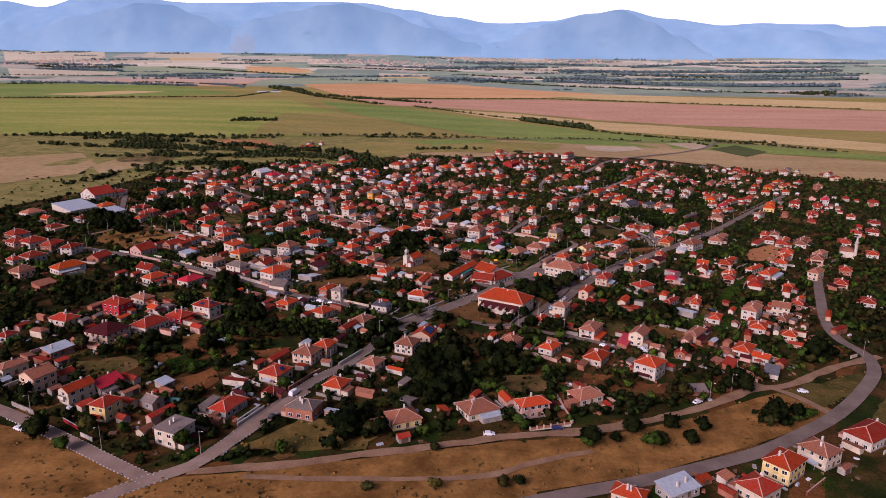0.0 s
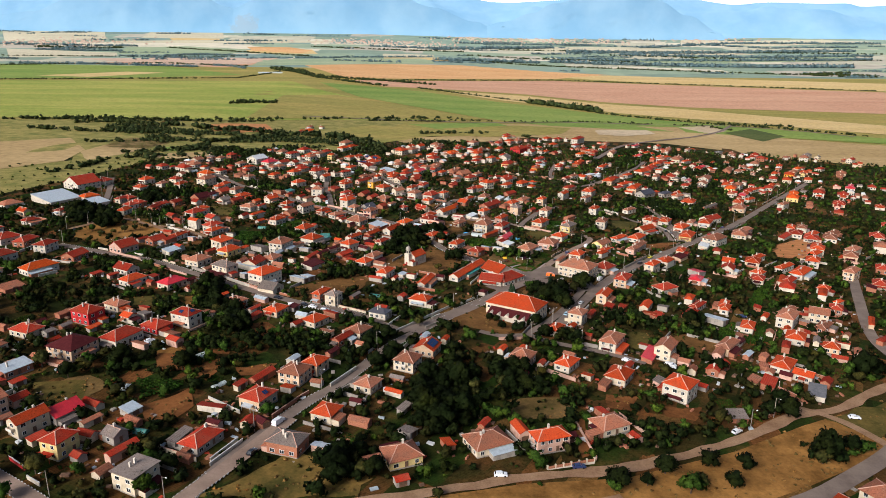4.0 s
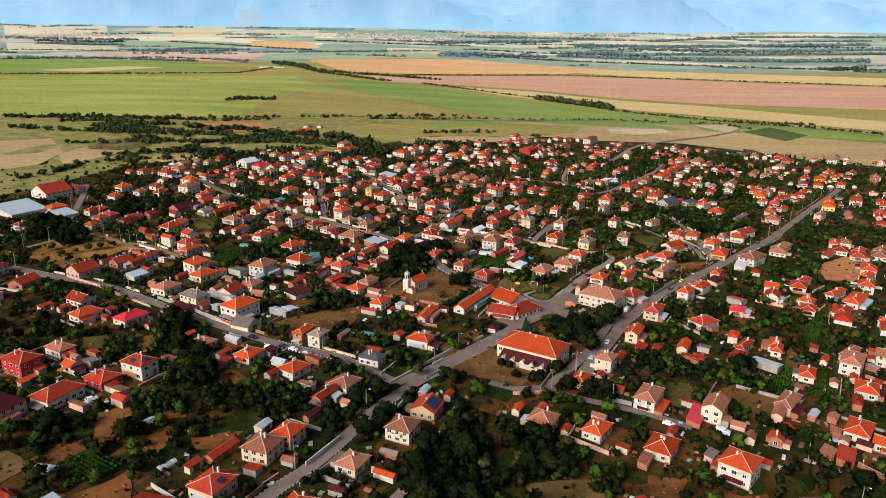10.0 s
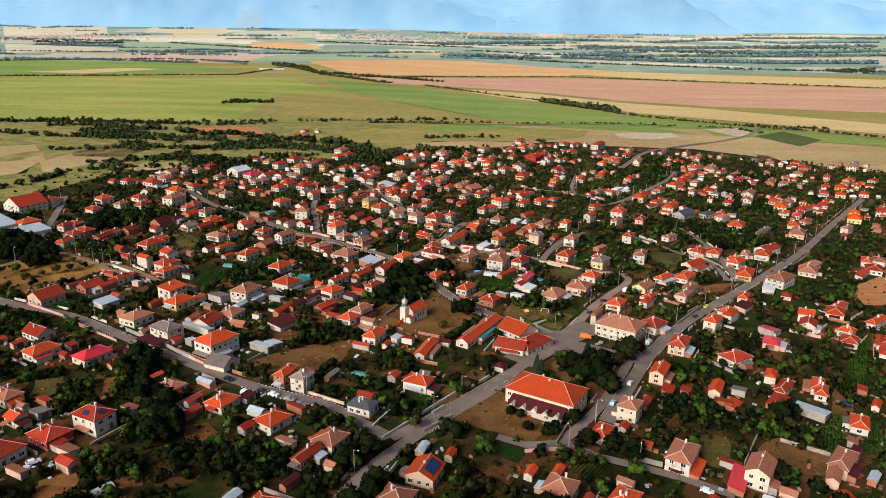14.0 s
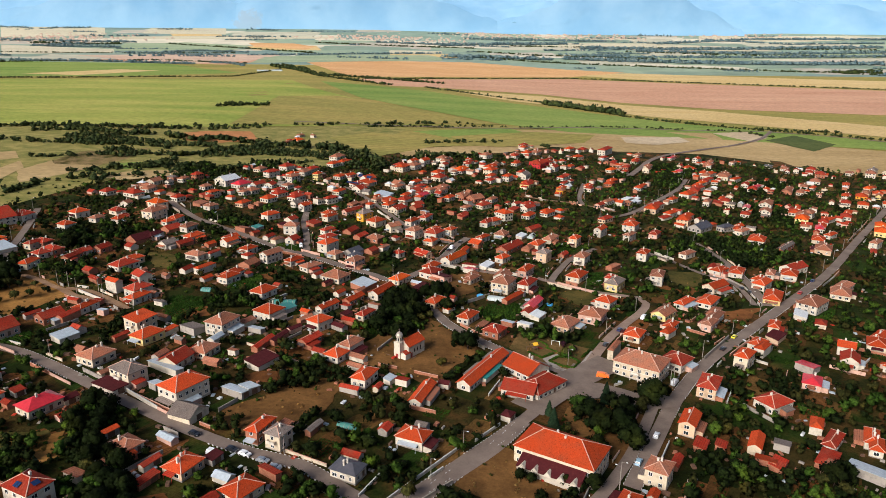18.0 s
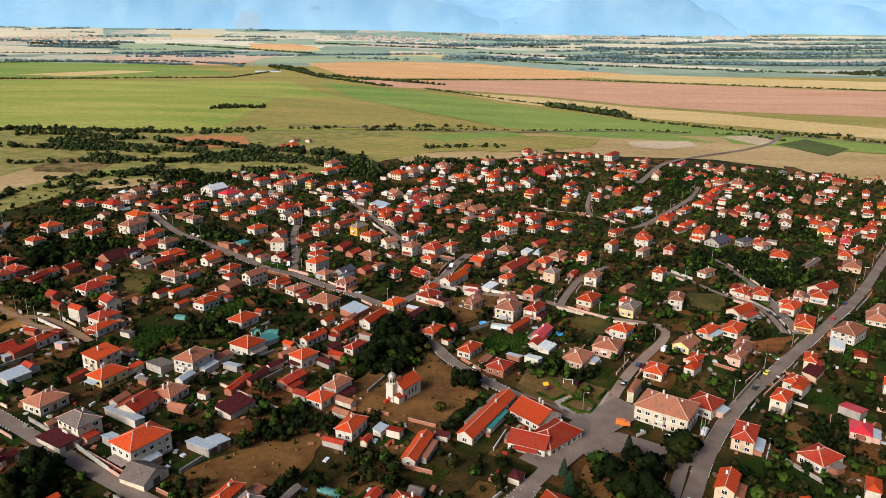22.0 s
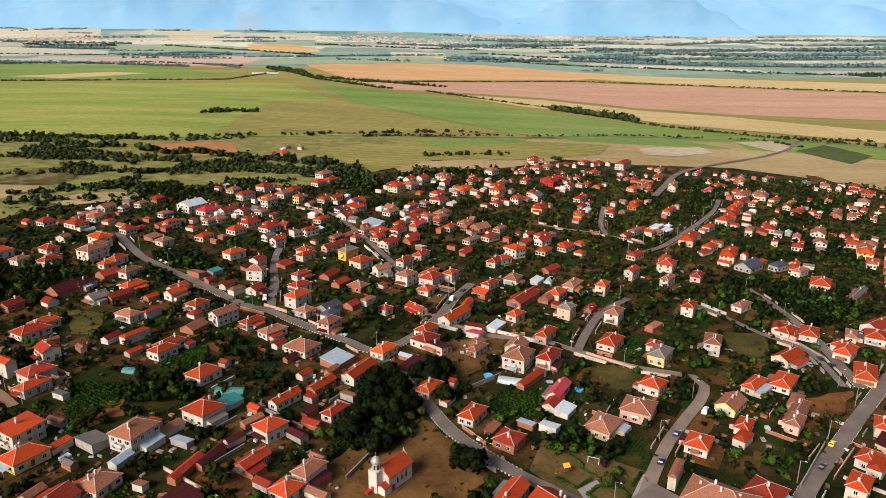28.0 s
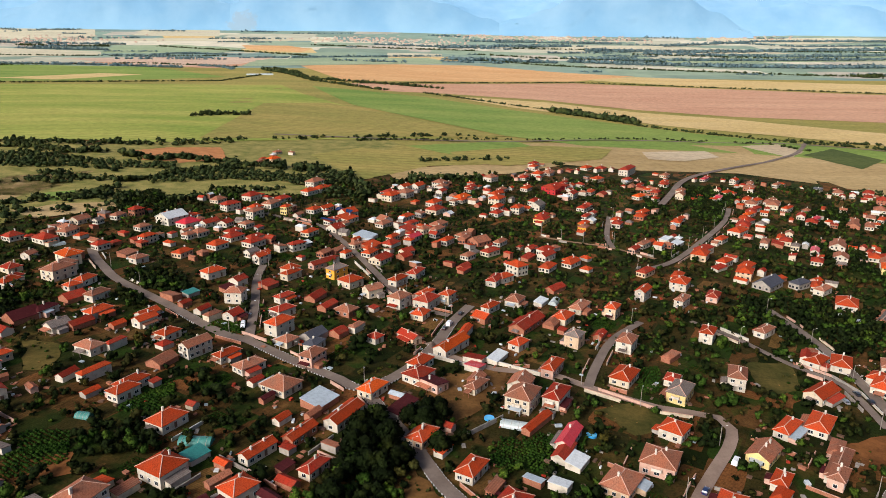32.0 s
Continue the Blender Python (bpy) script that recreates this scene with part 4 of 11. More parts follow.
def roof_parts(w, d, eave, kind, pitch):
    """Slabs and the ridge lines of a roof over a w x d outline. Returns slabs, ridge lines, height."""
    x, y, t = w / 2, d / 2, 0.16
    if kind == "f":
        return [prism([(-x, -y, eave + 0.2), (x, -y, eave + 0.2), (x, y, eave + 0.2), (-x, y, eave + 0.2)], 0.25)], [], 0.2
    if kind == "m":
        r = min(w, d) * 0.16
        if w >= d:
            q = [(-x, -y, eave), (x, -y, eave), (x, y, eave + r), (-x, y, eave + r)]
        else:
            q = [(-x, -y, eave + r), (x, -y, eave), (x, y, eave), (-x, y, eave + r)]
        return [prism(q, t)], [], r
    r = min(w, d) / 2 * pitch
    if kind == "g":
        if w >= d:
            a, b = (-x, 0, eave + r), (x, 0, eave + r)
            s = [prism([(-x, -y, eave), (x, -y, eave), b, a], t), prism([(x, y, eave), (-x, y, eave), a, b], t)]
        else:
            a, b = (0, -y, eave + r), (0, y, eave + r)
            s = [prism([(-x, y, eave), (-x, -y, eave), a, b], t), prism([(x, -y, eave), (x, y, eave), b, a], t)]
        return s, [(a, b)], r
    c = [(-x, -y, eave), (x, -y, eave), (x, y, eave), (-x, y, eave)]
    if w >= d:
        a, b = (-x + y * 0.92, 0, eave + r), (x - y * 0.92, 0, eave + r)
        s = [prism([c[0], c[1], b, a], t), prism([c[2], c[3], a, b], t), prism([c[3], c[0], a], t), prism([c[1], c[2], b], t)]
        return s, [(a, b), (c[0], a), (c[3], a), (c[1], b), (c[2], b)], r
    a, b = (0, -y + x * 0.92, eave + r), (0, y - x * 0.92, eave + r)
    s = [prism([c[3], c[0], a, b], t), prism([c[1], c[2], b, a], t), prism([c[0], c[1], a], t), prism([c[2], c[3], b], t)]
    return s, [(a, b), (c[0], a), (c[1], a), (c[2], b), (c[3], b)], r


FAR_Y = 605
FAR_BITS, FAR_SPOTS = {}, []


def far_houses():
    """The village's far quarter, where single houses are only specks."""
    v, f, k, mats = [], [], [], []
    for mat, pieces in FAR_BITS.values():
        a, b = join(*pieces)
        f += [tuple(i + len(v) for i in q) for q in b]
        k += [len(mats)] * len(b)
        v += a
        mats.append(mat)
    tagged(new("far_houses", mesh_of("far_houses", v, f, mats, k)), "pale houses with red and orange tile roofs in the far quarter", "houses", kind="stuff")


def house(x, y, turn, w, d, storeys, kind, roof, wall, name="house"):
    """A house with its eaves on a w x d outline, the long faces along its own x."""
    rng = random.Random(int(x * 13) * 1009 + int(y * 7))
    eave = 2.5 * storeys + 0.1 if storeys < 0.95 else 2.9 * storeys + 0.25
    small = storeys < 0.95 or min(w, d) < 5
    word = "shed" if small else ("single-storey house" if storeys < 1.5 else "two-storey house")
    what = "shed" if small else "house"
    label = "%s %s with a %s roof" % (WORDS_WALL[wall] + ("-walled" if wall == "b" else ""), word, WORDS_ROOF[roof])
    over = 0.25 if small else 0.45
    hw, hd = w / 2 - over, d / 2 - over
    pitch = rng.uniform(0.44, 0.56) if kind == "h" else rng.uniform(0.50, 0.62)
    slabs, ridges, rise = roof_parts(w, d, eave, kind, pitch)
    body = [box(-hw, hw, -hd, hd, -1.6, eave - 0.05 if kind != "m" else eave - 0.1)]
    if kind == "g":
        g = rise * (1 - over / (min(w, d) / 2)) - 0.12
        if w >= d:
            for s in (-1, 1):
                body.append(([(s * (hw - 0.2), -hd, eave - 0.1), (s * (hw - 0.2), hd, eave - 0.1), (s * (hw - 0.2), 0, eave + g), (s * hw, -hd, eave - 0.1), (s * hw, hd, eave - 0.1), (s * hw, 0, eave + g)],
                             [(0, 2, 1), (3, 4, 5), (0, 1, 4, 3), (1, 2, 5, 4), (2, 0, 3, 5)]))
        else:
            for s in (-1, 1):
                body.append(([(-hw, s * (hd - 0.2), eave - 0.1), (hw, s * (hd - 0.2), eave - 0.1), (0, s * (hd - 0.2), eave + g), (-hw, s * hd, eave - 0.1), (hw, s * hd, eave - 0.1), (0, s * hd, eave + g)],
                             [(0, 2, 1), (3, 4, 5), (0, 1, 4, 3), (1, 2, 5, 4), (2, 0, 3, 5)]))
    elif kind == "m":
        if w >= d:
            body.append(([(-hw, -hd, eave - 0.1), (hw, -hd, eave - 0.1), (hw, hd, eave - 0.1), (-hw, hd, eave - 0.1), (hw, hd, eave + rise - 0.22), (-hw, hd, eave + rise - 0.22)], [(0, 1, 4, 5), (2, 3, 5, 4), (1, 2, 4), (3, 0, 5)]))
        else:
            body.append(([(-hw, -hd, eave - 0.1), (hw, -hd, eave - 0.1), (hw, hd, eave - 0.1), (-hw, hd, eave - 0.1), (-hw, -hd, eave + rise - 0.22), (-hw, hd, eave + rise - 0.22)], [(4, 1, 2, 5), (3, 0, 4, 5), (0, 1, 4), (2, 3, 5)]))
    if y > FAR_Y:
        m = pose(x, y, ground_z(x, y), 0, 0, turn)
        FAR_SPOTS.append((x, y, radians(turn), hw, hd))
        bits = [(WALL[wall], join(*body)), (ROOF[roof], join(*slabs))]
        if not small:
            bits.append((STUCCO, box(0.2 * w - 0.35, 0.2 * w + 0.35, -0.35, 0.35, eave, eave + rise + 0.9)))
            for lv in range(max(1, int(storeys + 0.45))):
                for s in (-0.28, 0.05, 0.3):
                    bits.append((GLASS, box(s * w - 0.6, s * w + 0.6, -hd - 0.05, -hd + 0.1, 1.0 + 2.85 * lv, 2.3 + 2.85 * lv)))
                    bits.append((GLASS, box(-hw - 0.05, -hw + 0.1, s * d - 0.6, s * d + 0.6, 1.0 + 2.85 * lv, 2.3 + 2.85 * lv)))
        for mat, (v, f) in bits:
            FAR_BITS.setdefault(mat.name, (mat, []))[1].append(([tuple(m @ Vector(q)) for q in v], f))
        return None
    if small:
        top = new(what, mesh_of(what, *join(*body), [WALL[wall]]))
        top.matrix_basis = pose(x, y, ground_z(x, y), 0, 0, turn)
        tagged(top, label, what, "village sheds")
    else:
        top = base(what, x, y, turn, label, what, "village houses")
        part("wall", join(*body), WALL[wall], top)
    part("roof", join(*slabs), ROOF[roof], top)
    if ridges and roof in "oOrtd" and not small and y < 640:
        part("ridge_tiles", join(*[bar(a, b, 0.17) for a, b in ridges]), RIDGE, top)
    if not small:
        if y < 360:
            part("plinth", box(-hw - 0.06, hw + 0.06, -hd - 0.06, hd + 0.06, -1.6, 0.45), CONCRETE, top)
        for i in range(rng.choice((1, 1, 2)) if y < 420 else 1):
            px, py = rng.uniform(-0.25, 0.25) * w, rng.uniform(-0.12, 0.12) * d
            part("chimney", rng.choice(CHIMNEYS), None, top, m=pose(px, py, eave + rise * 0.75))
    if storeys >= 1.5 and y < 620 and rng.random() < 0.55 and d > 6:
        part("balcony", join(box(-hw - 1.25, -hw, -1.6, 1.6, 2.75, 2.95), box(-hw - 1.25, -hw - 1.13, -1.6, 1.6, 2.95, 3.8), box(-hw - 1.13, -hw, -1.6, -1.5, 2.95, 3.8), box(-hw - 1.13, -hw, 1.5, 1.6, 2.95, 3.8)), STUCCO, top)
    if not small and y < 560 and name == "house":
        side, ar = rng.choice((-1, 1)), rng.choice(("r", "t", "o", "d", "b", "m"))
        al, ad = rng.uniform(0.35, 0.8) * w, rng.uniform(2.2, 3.4)
        ax = rng.uniform(-0.5, 0.5) * (w - al) * 0.9
        if rng.random() < 0.62:
            ah = min(eave - 0.5, rng.uniform(2.3, 2.9))
            q = [(ax - al / 2, side * hd, ah), (ax + al / 2, side * hd, ah), (ax + al / 2, side * (hd + ad), ah - 0.55), (ax - al / 2, side * (hd + ad), ah - 0.55)]
            part("annex_roof", prism(q if side > 0 else q[::-1], 0.12), ROOF[ar], top, WORDS_ROOF[ar] + " lean-to roof")
            part("annex", box(ax - al / 2 + 0.2, ax + al / 2 - 0.2, min(side * (hd + 0.003), side * (hd + ad - 0.25)), max(side * (hd + 0.003), side * (hd + ad - 0.25)), -1.6, ah - 0.68), WALL[rng.choice((wall, "b", "g", "p"))], top)
        if rng.random() < 0.4:
            dl, dd = rng.uniform(0.3, 0.7) * d, rng.uniform(1.8, 3.0)
            q = [(-hw, dl / 2, 2.55), (-hw, -dl / 2, 2.55), (-hw - dd, -dl / 2, 2.15), (-hw - dd, dl / 2, 2.15)]
            part("canopy", join(prism(q, 0.08), box(-hw - dd + 0.1, -hw - dd + 0.22, -dl / 2 + 0.1, -dl / 2 + 0.22, -1.2, 2.1), box(-hw - dd + 0.1, -hw - dd + 0.22, dl / 2 - 0.22, dl / 2 - 0.1, -1.2, 2.1)), ROOF[rng.choice("mrbdt")], top, "thin canopy on posts over the yard")
    # openings on the two faces that look towards the flight
    levels = max(1, int(storeys + 0.45))
    for face, (length, off, spin) in enumerate(((w, hd, 0), (d, hw, -90))):
        if small and (face == 1 or y > 330):
            continue
        count = max(1, int((length - 1.6) / (2.7 if y < 480 else 3.9)))
        for lv in range(levels):
            for i in range(count):
                u = (i + 0.5) / count * (length - 1.4) - (length - 1.4) / 2
                z0 = 0.95 + 2.85 * lv
                ground_door = lv == 0 and face == 0 and i == count // 2
                mesh = (GARAGE if small else DOOR) if ground_door else rng.choice(WINDOWS[:2] if rng.random() < 0.8 else WINDOWS)
                if small and not ground_door:
                    continue
                if z0 + 1.4 > eave:
                    z0 = eave - 1.65
                if ground_door:
                    z0 = 0.0 if small else 0.25
                m = pose(0, 0, 0, 0, 0, spin) @ pose(u, -off - 0.005, z0)
                part("door" if ground_door else "window", mesh, None, top, m=m)
    return top


house(-177.6, 233.5, 67, 9.2, 12.1, 1.0, 'h', 'r', 'c')
house(-159.4, 250.4, 64, 9.7, 12.3, 2.0, 'h', 'r', 'R')
house(-149.8, 217.2, 68, 14.3, 14.5, 1.6, 'h', 'b', 'k')
house(-135.4, 229.9, 64, 15.1, 10.3, 1.3, 'h', 'r', 'w')
house(-142.0, 252.5, 61, 5.7, 6.3, 1.0, 'g', 'o', 'w')
house(-126.0, 243.9, 61, 9.7, 11.2, 1.0, 'h', 'r', 'R')
house(-115.6, 252.2, 64, 8.9, 11.8, 2.0, 'h', 'r', 'w')
house(-112.6, 229.0, 60, 4.5, 6.8, 1.0, 'g', 'r', 'p')
house(-135.1, 158.7, 60, 11.6, 6.9, 1.8, 'g', 'o', 'c')
house(-128.8, 167.9, 60, 10.9, 9.2, 1.0, 'g', 'R', 'g')
house(-118.8, 146.8, 70, 9.2, 8.0, 2.0, 'h', 'r', 'y')
house(-154.1, 167.3, 63, 10.3, 9.6, 2.0, 'g', 't', 'k')
house(-170.3, 177.7, 59, 11.0, 6.7, 1.4, 'h', 't', 'c')
house(-147.9, 174.9, 60, 6.4, 5.4, 1.0, 'g', 'r', 'p')
house(-89.0, 132.2, 65, 10.5, 9.7, 2.0, 'f', 'd', 'c')
house(-99.3, 146.2, 60, 10.8, 3.5, 1.0, 'g', 'r', 'p')
house(-105.3, 154.9, 60, 6.2, 6.7, 1.0, 'g', 'd', 'g')
house(-191.2, 210.2, 77, 7.6, 6.5, 1.0, 'h', 'r', 'w')
house(-180.4, 216.7, 68, 4.8, 7.6, 1.0, 'h', 't', 'c')
house(-162.3, 197.8, 60, 11.5, 6.9, 1.0, 'm', 'm', 'b')
house(-107.4, 172.1, 60, 5.9, 5.5, 0.8, 'm', 'm', 'g')
house(118.7, 125.0, 39, 12.9, 10.1, 2.0, 'h', 'o', 'y')
house(136.3, 134.6, 31, 10.6, 11.4, 1.8, 'h', 't', 'c')
house(164.0, 150.2, 31, 18.0, 11.3, 1.4, 'h', 'r', 'w')
house(104.1, 112.2, 33, 11.5, 10.2, 1.4, 'h', 'r', 'c')
house(61.0, 107.2, 60, 7.3, 10.7, 1.0, 'h', 'o', 'c')
house(77.7, 111.4, 27, 13.2, 7.9, 1.0, 'm', 'm', 'g')
house(-77.2, 154.3, 66, 13.1, 8.6, 1.0, 'h', 'r', 'g')
house(-84.7, 156.0, 72, 9.6, 3.4, 0.9, 'm', 'd', 'g')
house(-80.6, 176.1, 77, 3.7, 10.1, 0.8, 'm', 'r', 'w')
house(-78.5, 269.4, 64, 10.1, 8.8, 1.0, 'h', 'o', 'k')
house(-57.8, 259.0, 55, 10.5, 9.2, 1.0, 'h', 'o', 'c')
house(-36.3, 248.6, 60, 10.1, 9.1, 1.0, 'h', 't', 'c')
house(-42.4, 238.8, 60, 11.0, 5.0, 1.0, 'g', 'r', 'b')
house(-56.0, 202.0, 69, 10.5, 10.2, 1.6, 'h', 't', 'k')
house(-49.6, 210.5, 66, 9.5, 8.3, 1.6, 'h', 'o', 'k')
house(-68.8, 201.2, 63, 12.0, 4.0, 0.9, 'g', 'r', 'b')
house(-65.6, 182.3, 64, 10.9, 10.2, 1.4, 'h', 'r', 'k')
house(-39.5, 174.6, 68, 9.4, 8.9, 1.1, 'h', 'o', 'c')
house(-27.1, 197.4, 63, 9.3, 8.4, 1.0, 'h', 't', 'c')
house(-12.5, 216.9, 67, 9.8, 9.8, 1.6, 'h', 't', 'c')
house(-4.7, 232.6, 69, 10.2, 10.0, 1.1, 'g', 'o', 'k')
house(-65.1, 166.8, 75, 5.0, 4.7, 0.9, 'g', 'r', 'c')
house(-60.6, 167.2, 48, 3.7, 5.4, 0.9, 'g', 'b', 'b')
house(-12.3, 181.1, 61, 7.0, 3.0, 0.8, 'm', 'd', 'g')
house(-10.3, 165.0, 60, 5.4, 5.5, 0.8, 'm', 'd', 'g')
house(-48.9, 153.4, 72, 8.9, 11.9, 1.5, 'h', 'd', 'b')
house(-11.9, 150.2, 24, 12.0, 10.5, 1.0, 'h', 't', 'y')
house(69.5, 275.4, 58, 8.8, 7.9, 2.0, 'h', 't', 'c')
house(56.2, 260.8, 57, 9.8, 6.3, 1.0, 'h', 'o', 'w')
house(36.2, 226.6, 62, 9.8, 9.8, 1.3, 'h', 't', 'k')
house(54.8, 223.2, 54, 10.8, 7.8, 1.1, 'h', 'o', 'w')
house(74.8, 213.9, 57, 12.0, 9.4, 1.1, 'h', 'o', 'c')
house(79.5, 246.3, 58, 13.9, 8.6, 1.7, 'h', 't', 'w')
house(61.4, 174.7, 25, 12.3, 9.7, 1.0, 'h', 't', 'c')
house(37.7, 161.0, 19, 12.8, 7.6, 1.8, 'h', 'o', 'p')
house(28.6, 167.7, 19, 4.4, 8.6, 1.1, 'g', 'o', 'p')
house(16.6, 160.1, 25, 14.1, 11.5, 1.0, 'h', 't', 'c')
house(16.4, 172.4, 60, 5.9, 3.0, 0.8, 'g', 'r', 'b')
house(102.0, 239.1, 56, 11.8, 8.1, 2.0, 'g', 't', 'c')
house(95.9, 201.8, 49, 11.4, 11.0, 2.2, 'h', 'o', 'w')
house(133.9, 248.5, 48, 14.6, 6.8, 1.3, 'h', 't', 'k')
house(126.9, 240.7, 55, 9.5, 4.4, 1.0, 'g', 't', 'p')
house(117.5, 222.4, 60, 5.3, 5.2, 1.0, 'g', 'r', 'b')
house(154.9, 275.1, 60, 10.7, 6.6, 1.0, 'h', 'o', 'w')
house(179.4, 284.9, 52, 14.7, 8.8, 2.0, 'h', 't', 'w')
house(199.5, 292.0, 61, 8.8, 10.2, 1.8, 'g', 't', 'c')
house(195.7, 279.6, 45, 12.7, 5.7, 1.0, 'h', 't', 'b')
house(173.0, 262.9, 59, 11.0, 9.0, 1.1, 'h', 'o', 'w')
house(163.2, 252.3, 60, 8.7, 3.8, 1.0, 'h', 'r', 'b')
house(151.6, 231.1, 51, 13.1, 8.7, 1.1, 'h', 'o', 'w')
house(155.5, 220.8, 49, 6.0, 8.5, 1.1, 'g', 'o', 'w')
house(184.9, 252.8, 60, 7.2, 7.6, 1.0, 'h', 'o', 'k')
house(137.5, 214.0, 56, 10.6, 5.5, 0.9, 'm', 'r', 'b')
house(132.0, 215.5, 47, 7.7, 4.4, 0.9, 'm', 't', 'y')
house(225.5, 288.4, 60, 13.1, 3.0, 1.0, 'h', 'o', 'k')
house(218.4, 265.1, 33, 12.0, 3.7, 1.0, 'h', 'r', 'b')
house(128.9, 284.0, 49, 9.3, 4.6, 1.0, 'h', 't', 'p')
house(153.1, 299.1, 60, 10.0, 5.1, 1.0, 'h', 'o', 'w')
house(112.1, 185.3, 0, 6.9, 6.1, 0.8, 'm', 'd', 'b')
house(154.4, 207.9, 60, 12.4, 6.7, 0.9, 'f', 'g', 'w')
house(-190.0, 359.0, 60, 13.0, 11.8, 1.2, 'g', 'r', 'p')
house(-177.6, 376.5, 60, 11.0, 8.4, 1.0, 'g', 'r', 'b')
house(-170.5, 378.8, 72, 10.9, 4.5, 1.0, 'g', 'r', 'b')
house(-168.2, 390.3, 72, 12.0, 6.4, 1.0, 'h', 'o', 'w')
house(-166.7, 416.8, 60, 4.6, 8.7, 2.0, 'g', 'o', 'w')
house(-159.2, 432.3, 50, 7.8, 9.2, 1.5, 'g', 'r', 'w')
house(-149.6, 404.9, 66, 12.0, 6.6, 1.1, 'h', 'o', 'w')
house(-134.8, 372.7, 66, 12.0, 8.8, 1.9, 'm', 'o', 'c')
house(-127.4, 361.6, 61, 12.3, 9.3, 1.1, 'h', 'o', 'y')
house(-139.0, 339.8, 63, 11.6, 10.6, 1.2, 'h', 't', 'c')
house(-119.1, 324.5, 58, 9.1, 12.6, 1.9, 'h', 'd', 'c')
house(-94.3, 314.1, 57, 15.1, 11.6, 2.2, 'h', 'o', 'w')
house(-107.0, 340.4, 71, 11.8, 9.6, 1.0, 'g', 'r', 'c')
house(-109.0, 334.2, 60, 4.2, 17.0, 0.9, 'm', 'm', 'w')
house(-111.4, 372.6, 60, 7.7, 9.5, 0.9, 'm', 'd', 'g')
house(-160.9, 302.3, 59, 12.3, 8.6, 1.1, 'h', 'o', 'w')
house(-139.9, 300.8, 59, 13.0, 9.6, 1.1, 'h', 'R', 'c')
house(-171.5, 319.2, 60, 8.6, 12.5, 1.0, 'g', 'r', 'w')
house(-88.3, 301.1, 67, 10.1, 10.2, 0.9, 'g', 'd', 'c')
house(-123.0, 317.3, 60, 6.9, 13.1, 0.9, 'f', 'b', 'w')
house(-161.0, 358.0, 60, 9.5, 6.9, 0.9, 'm', 'm', 'w')
house(-159.4, 365.4, 58, 5.2, 6.2, 0.9, 'g', 'r', 'w')
house(-100.0, 278.5, 58, 7.9, 9.4, 1.0, 'h', 't', 'w')
house(-153.4, 266.1, 61, 7.6, 10.7, 1.1, 'h', 't', 'c')
house(-136.8, 257.4, 62, 5.1, 5.5, 0.9, 'm', 'd', 'g')
house(-98.7, 374.5, 67, 12.9, 10.6, 2.0, 'h', 't', 'w')
house(-82.3, 392.4, 60, 11.2, 11.4, 1.5, 'h', 'o', 'w')
house(-56.7, 383.7, 53, 9.9, 8.7, 1.5, 'h', 'o', 'w')
house(-56.8, 405.2, 57, 13.2, 5.4, 1.0, 'g', 'o', 'w')
house(-37.1, 398.0, 60, 10.7, 5.5, 1.0, 'h', 'r', 'c')
house(-92.3, 421.2, 62, 11.9, 9.3, 1.1, 'h', 'o', 'w')
house(-115.1, 438.9, 61, 10.7, 7.1, 1.3, 'h', 'o', 'w')
house(-57.7, 365.0, 59, 11.3, 5.8, 1.0, 'g', 'r', 'b')
house(-77.1, 360.4, 72, 14.2, 3.5, 0.9, 'g', 'r', 'b')
house(-71.8, 367.2, 70, 12.3, 3.4, 0.9, 'g', 'b', 'b')
house(-73.3, 343.5, 60, 12.3, 8.2, 0.9, 'm', 'b', 'w')
house(-99.1, 350.4, 70, 10.6, 9.1, 1.0, 'h', 't', 'c')
house(-44.1, 351.8, 60, 8.8, 8.3, 1.0, 'h', 'o', 'w')
house(-38.9, 360.0, 60, 10.5, 6.7, 1.5, 'h', 't', 'w')
house(-30.1, 332.5, 68, 11.7, 7.2, 1.3, 'h', 'o', 'w')
house(-76.5, 317.9, 62, 4.8, 10.5, 0.9, 'm', 'm', 'g')
house(-72.2, 320.6, 55, 5.7, 6.3, 0.9, 'm', 'm', 'g')
house(-6.9, 321.4, 71, 17.2, 5.5, 1.0, 'g', 'o', 'w')
house(-15.1, 332.1, 68, 3.9, 5.5, 0.9, 'm', 'r', 'w')
house(-20.2, 333.2, 61, 5.2, 3.6, 0.8, 'm', 'm', 'w')
house(-24.2, 450.9, 59, 11.7, 7.6, 1.1, 'h', 'O', 'c')
house(-42.9, 440.6, 60, 11.7, 9.7, 0.9, 'm', 'm', 'b')
house(-32.2, 429.3, 62, 16.9, 6.9, 1.2, 'g', 'o', 'w')
house(-11.8, 438.7, 60, 14.3, 5.6, 0.9, 'm', 'b', 'g')
house(-3.8, 418.8, 60, 11.6, 7.4, 1.1, 'h', 'o', 'k')
house(-59.4, 450.3, 60, 11.2, 12.8, 1.0, 'h', 't', 'c')
house(-45.4, 416.8, 60, 13.3, 5.5, 1.0, 'g', 'o', 'b')
house(-75.9, 402.0, 55, 7.9, 6.0, 0.8, 'm', 'T', 'w')
house(-6.9, 464.2, 54, 11.6, 9.5, 1.2, 'h', 'r', 'w')
house(-60.0, 290.2, 68, 11.3, 5.5, 1.7, 'h', 'o', 'b')
house(-53.0, 285.9, 65, 7.7, 6.9, 1.9, 'h', 'd', 'c')
house(-8.8, 291.0, 66, 8.6, 10.8, 1.2, 'h', 'o', 'w')
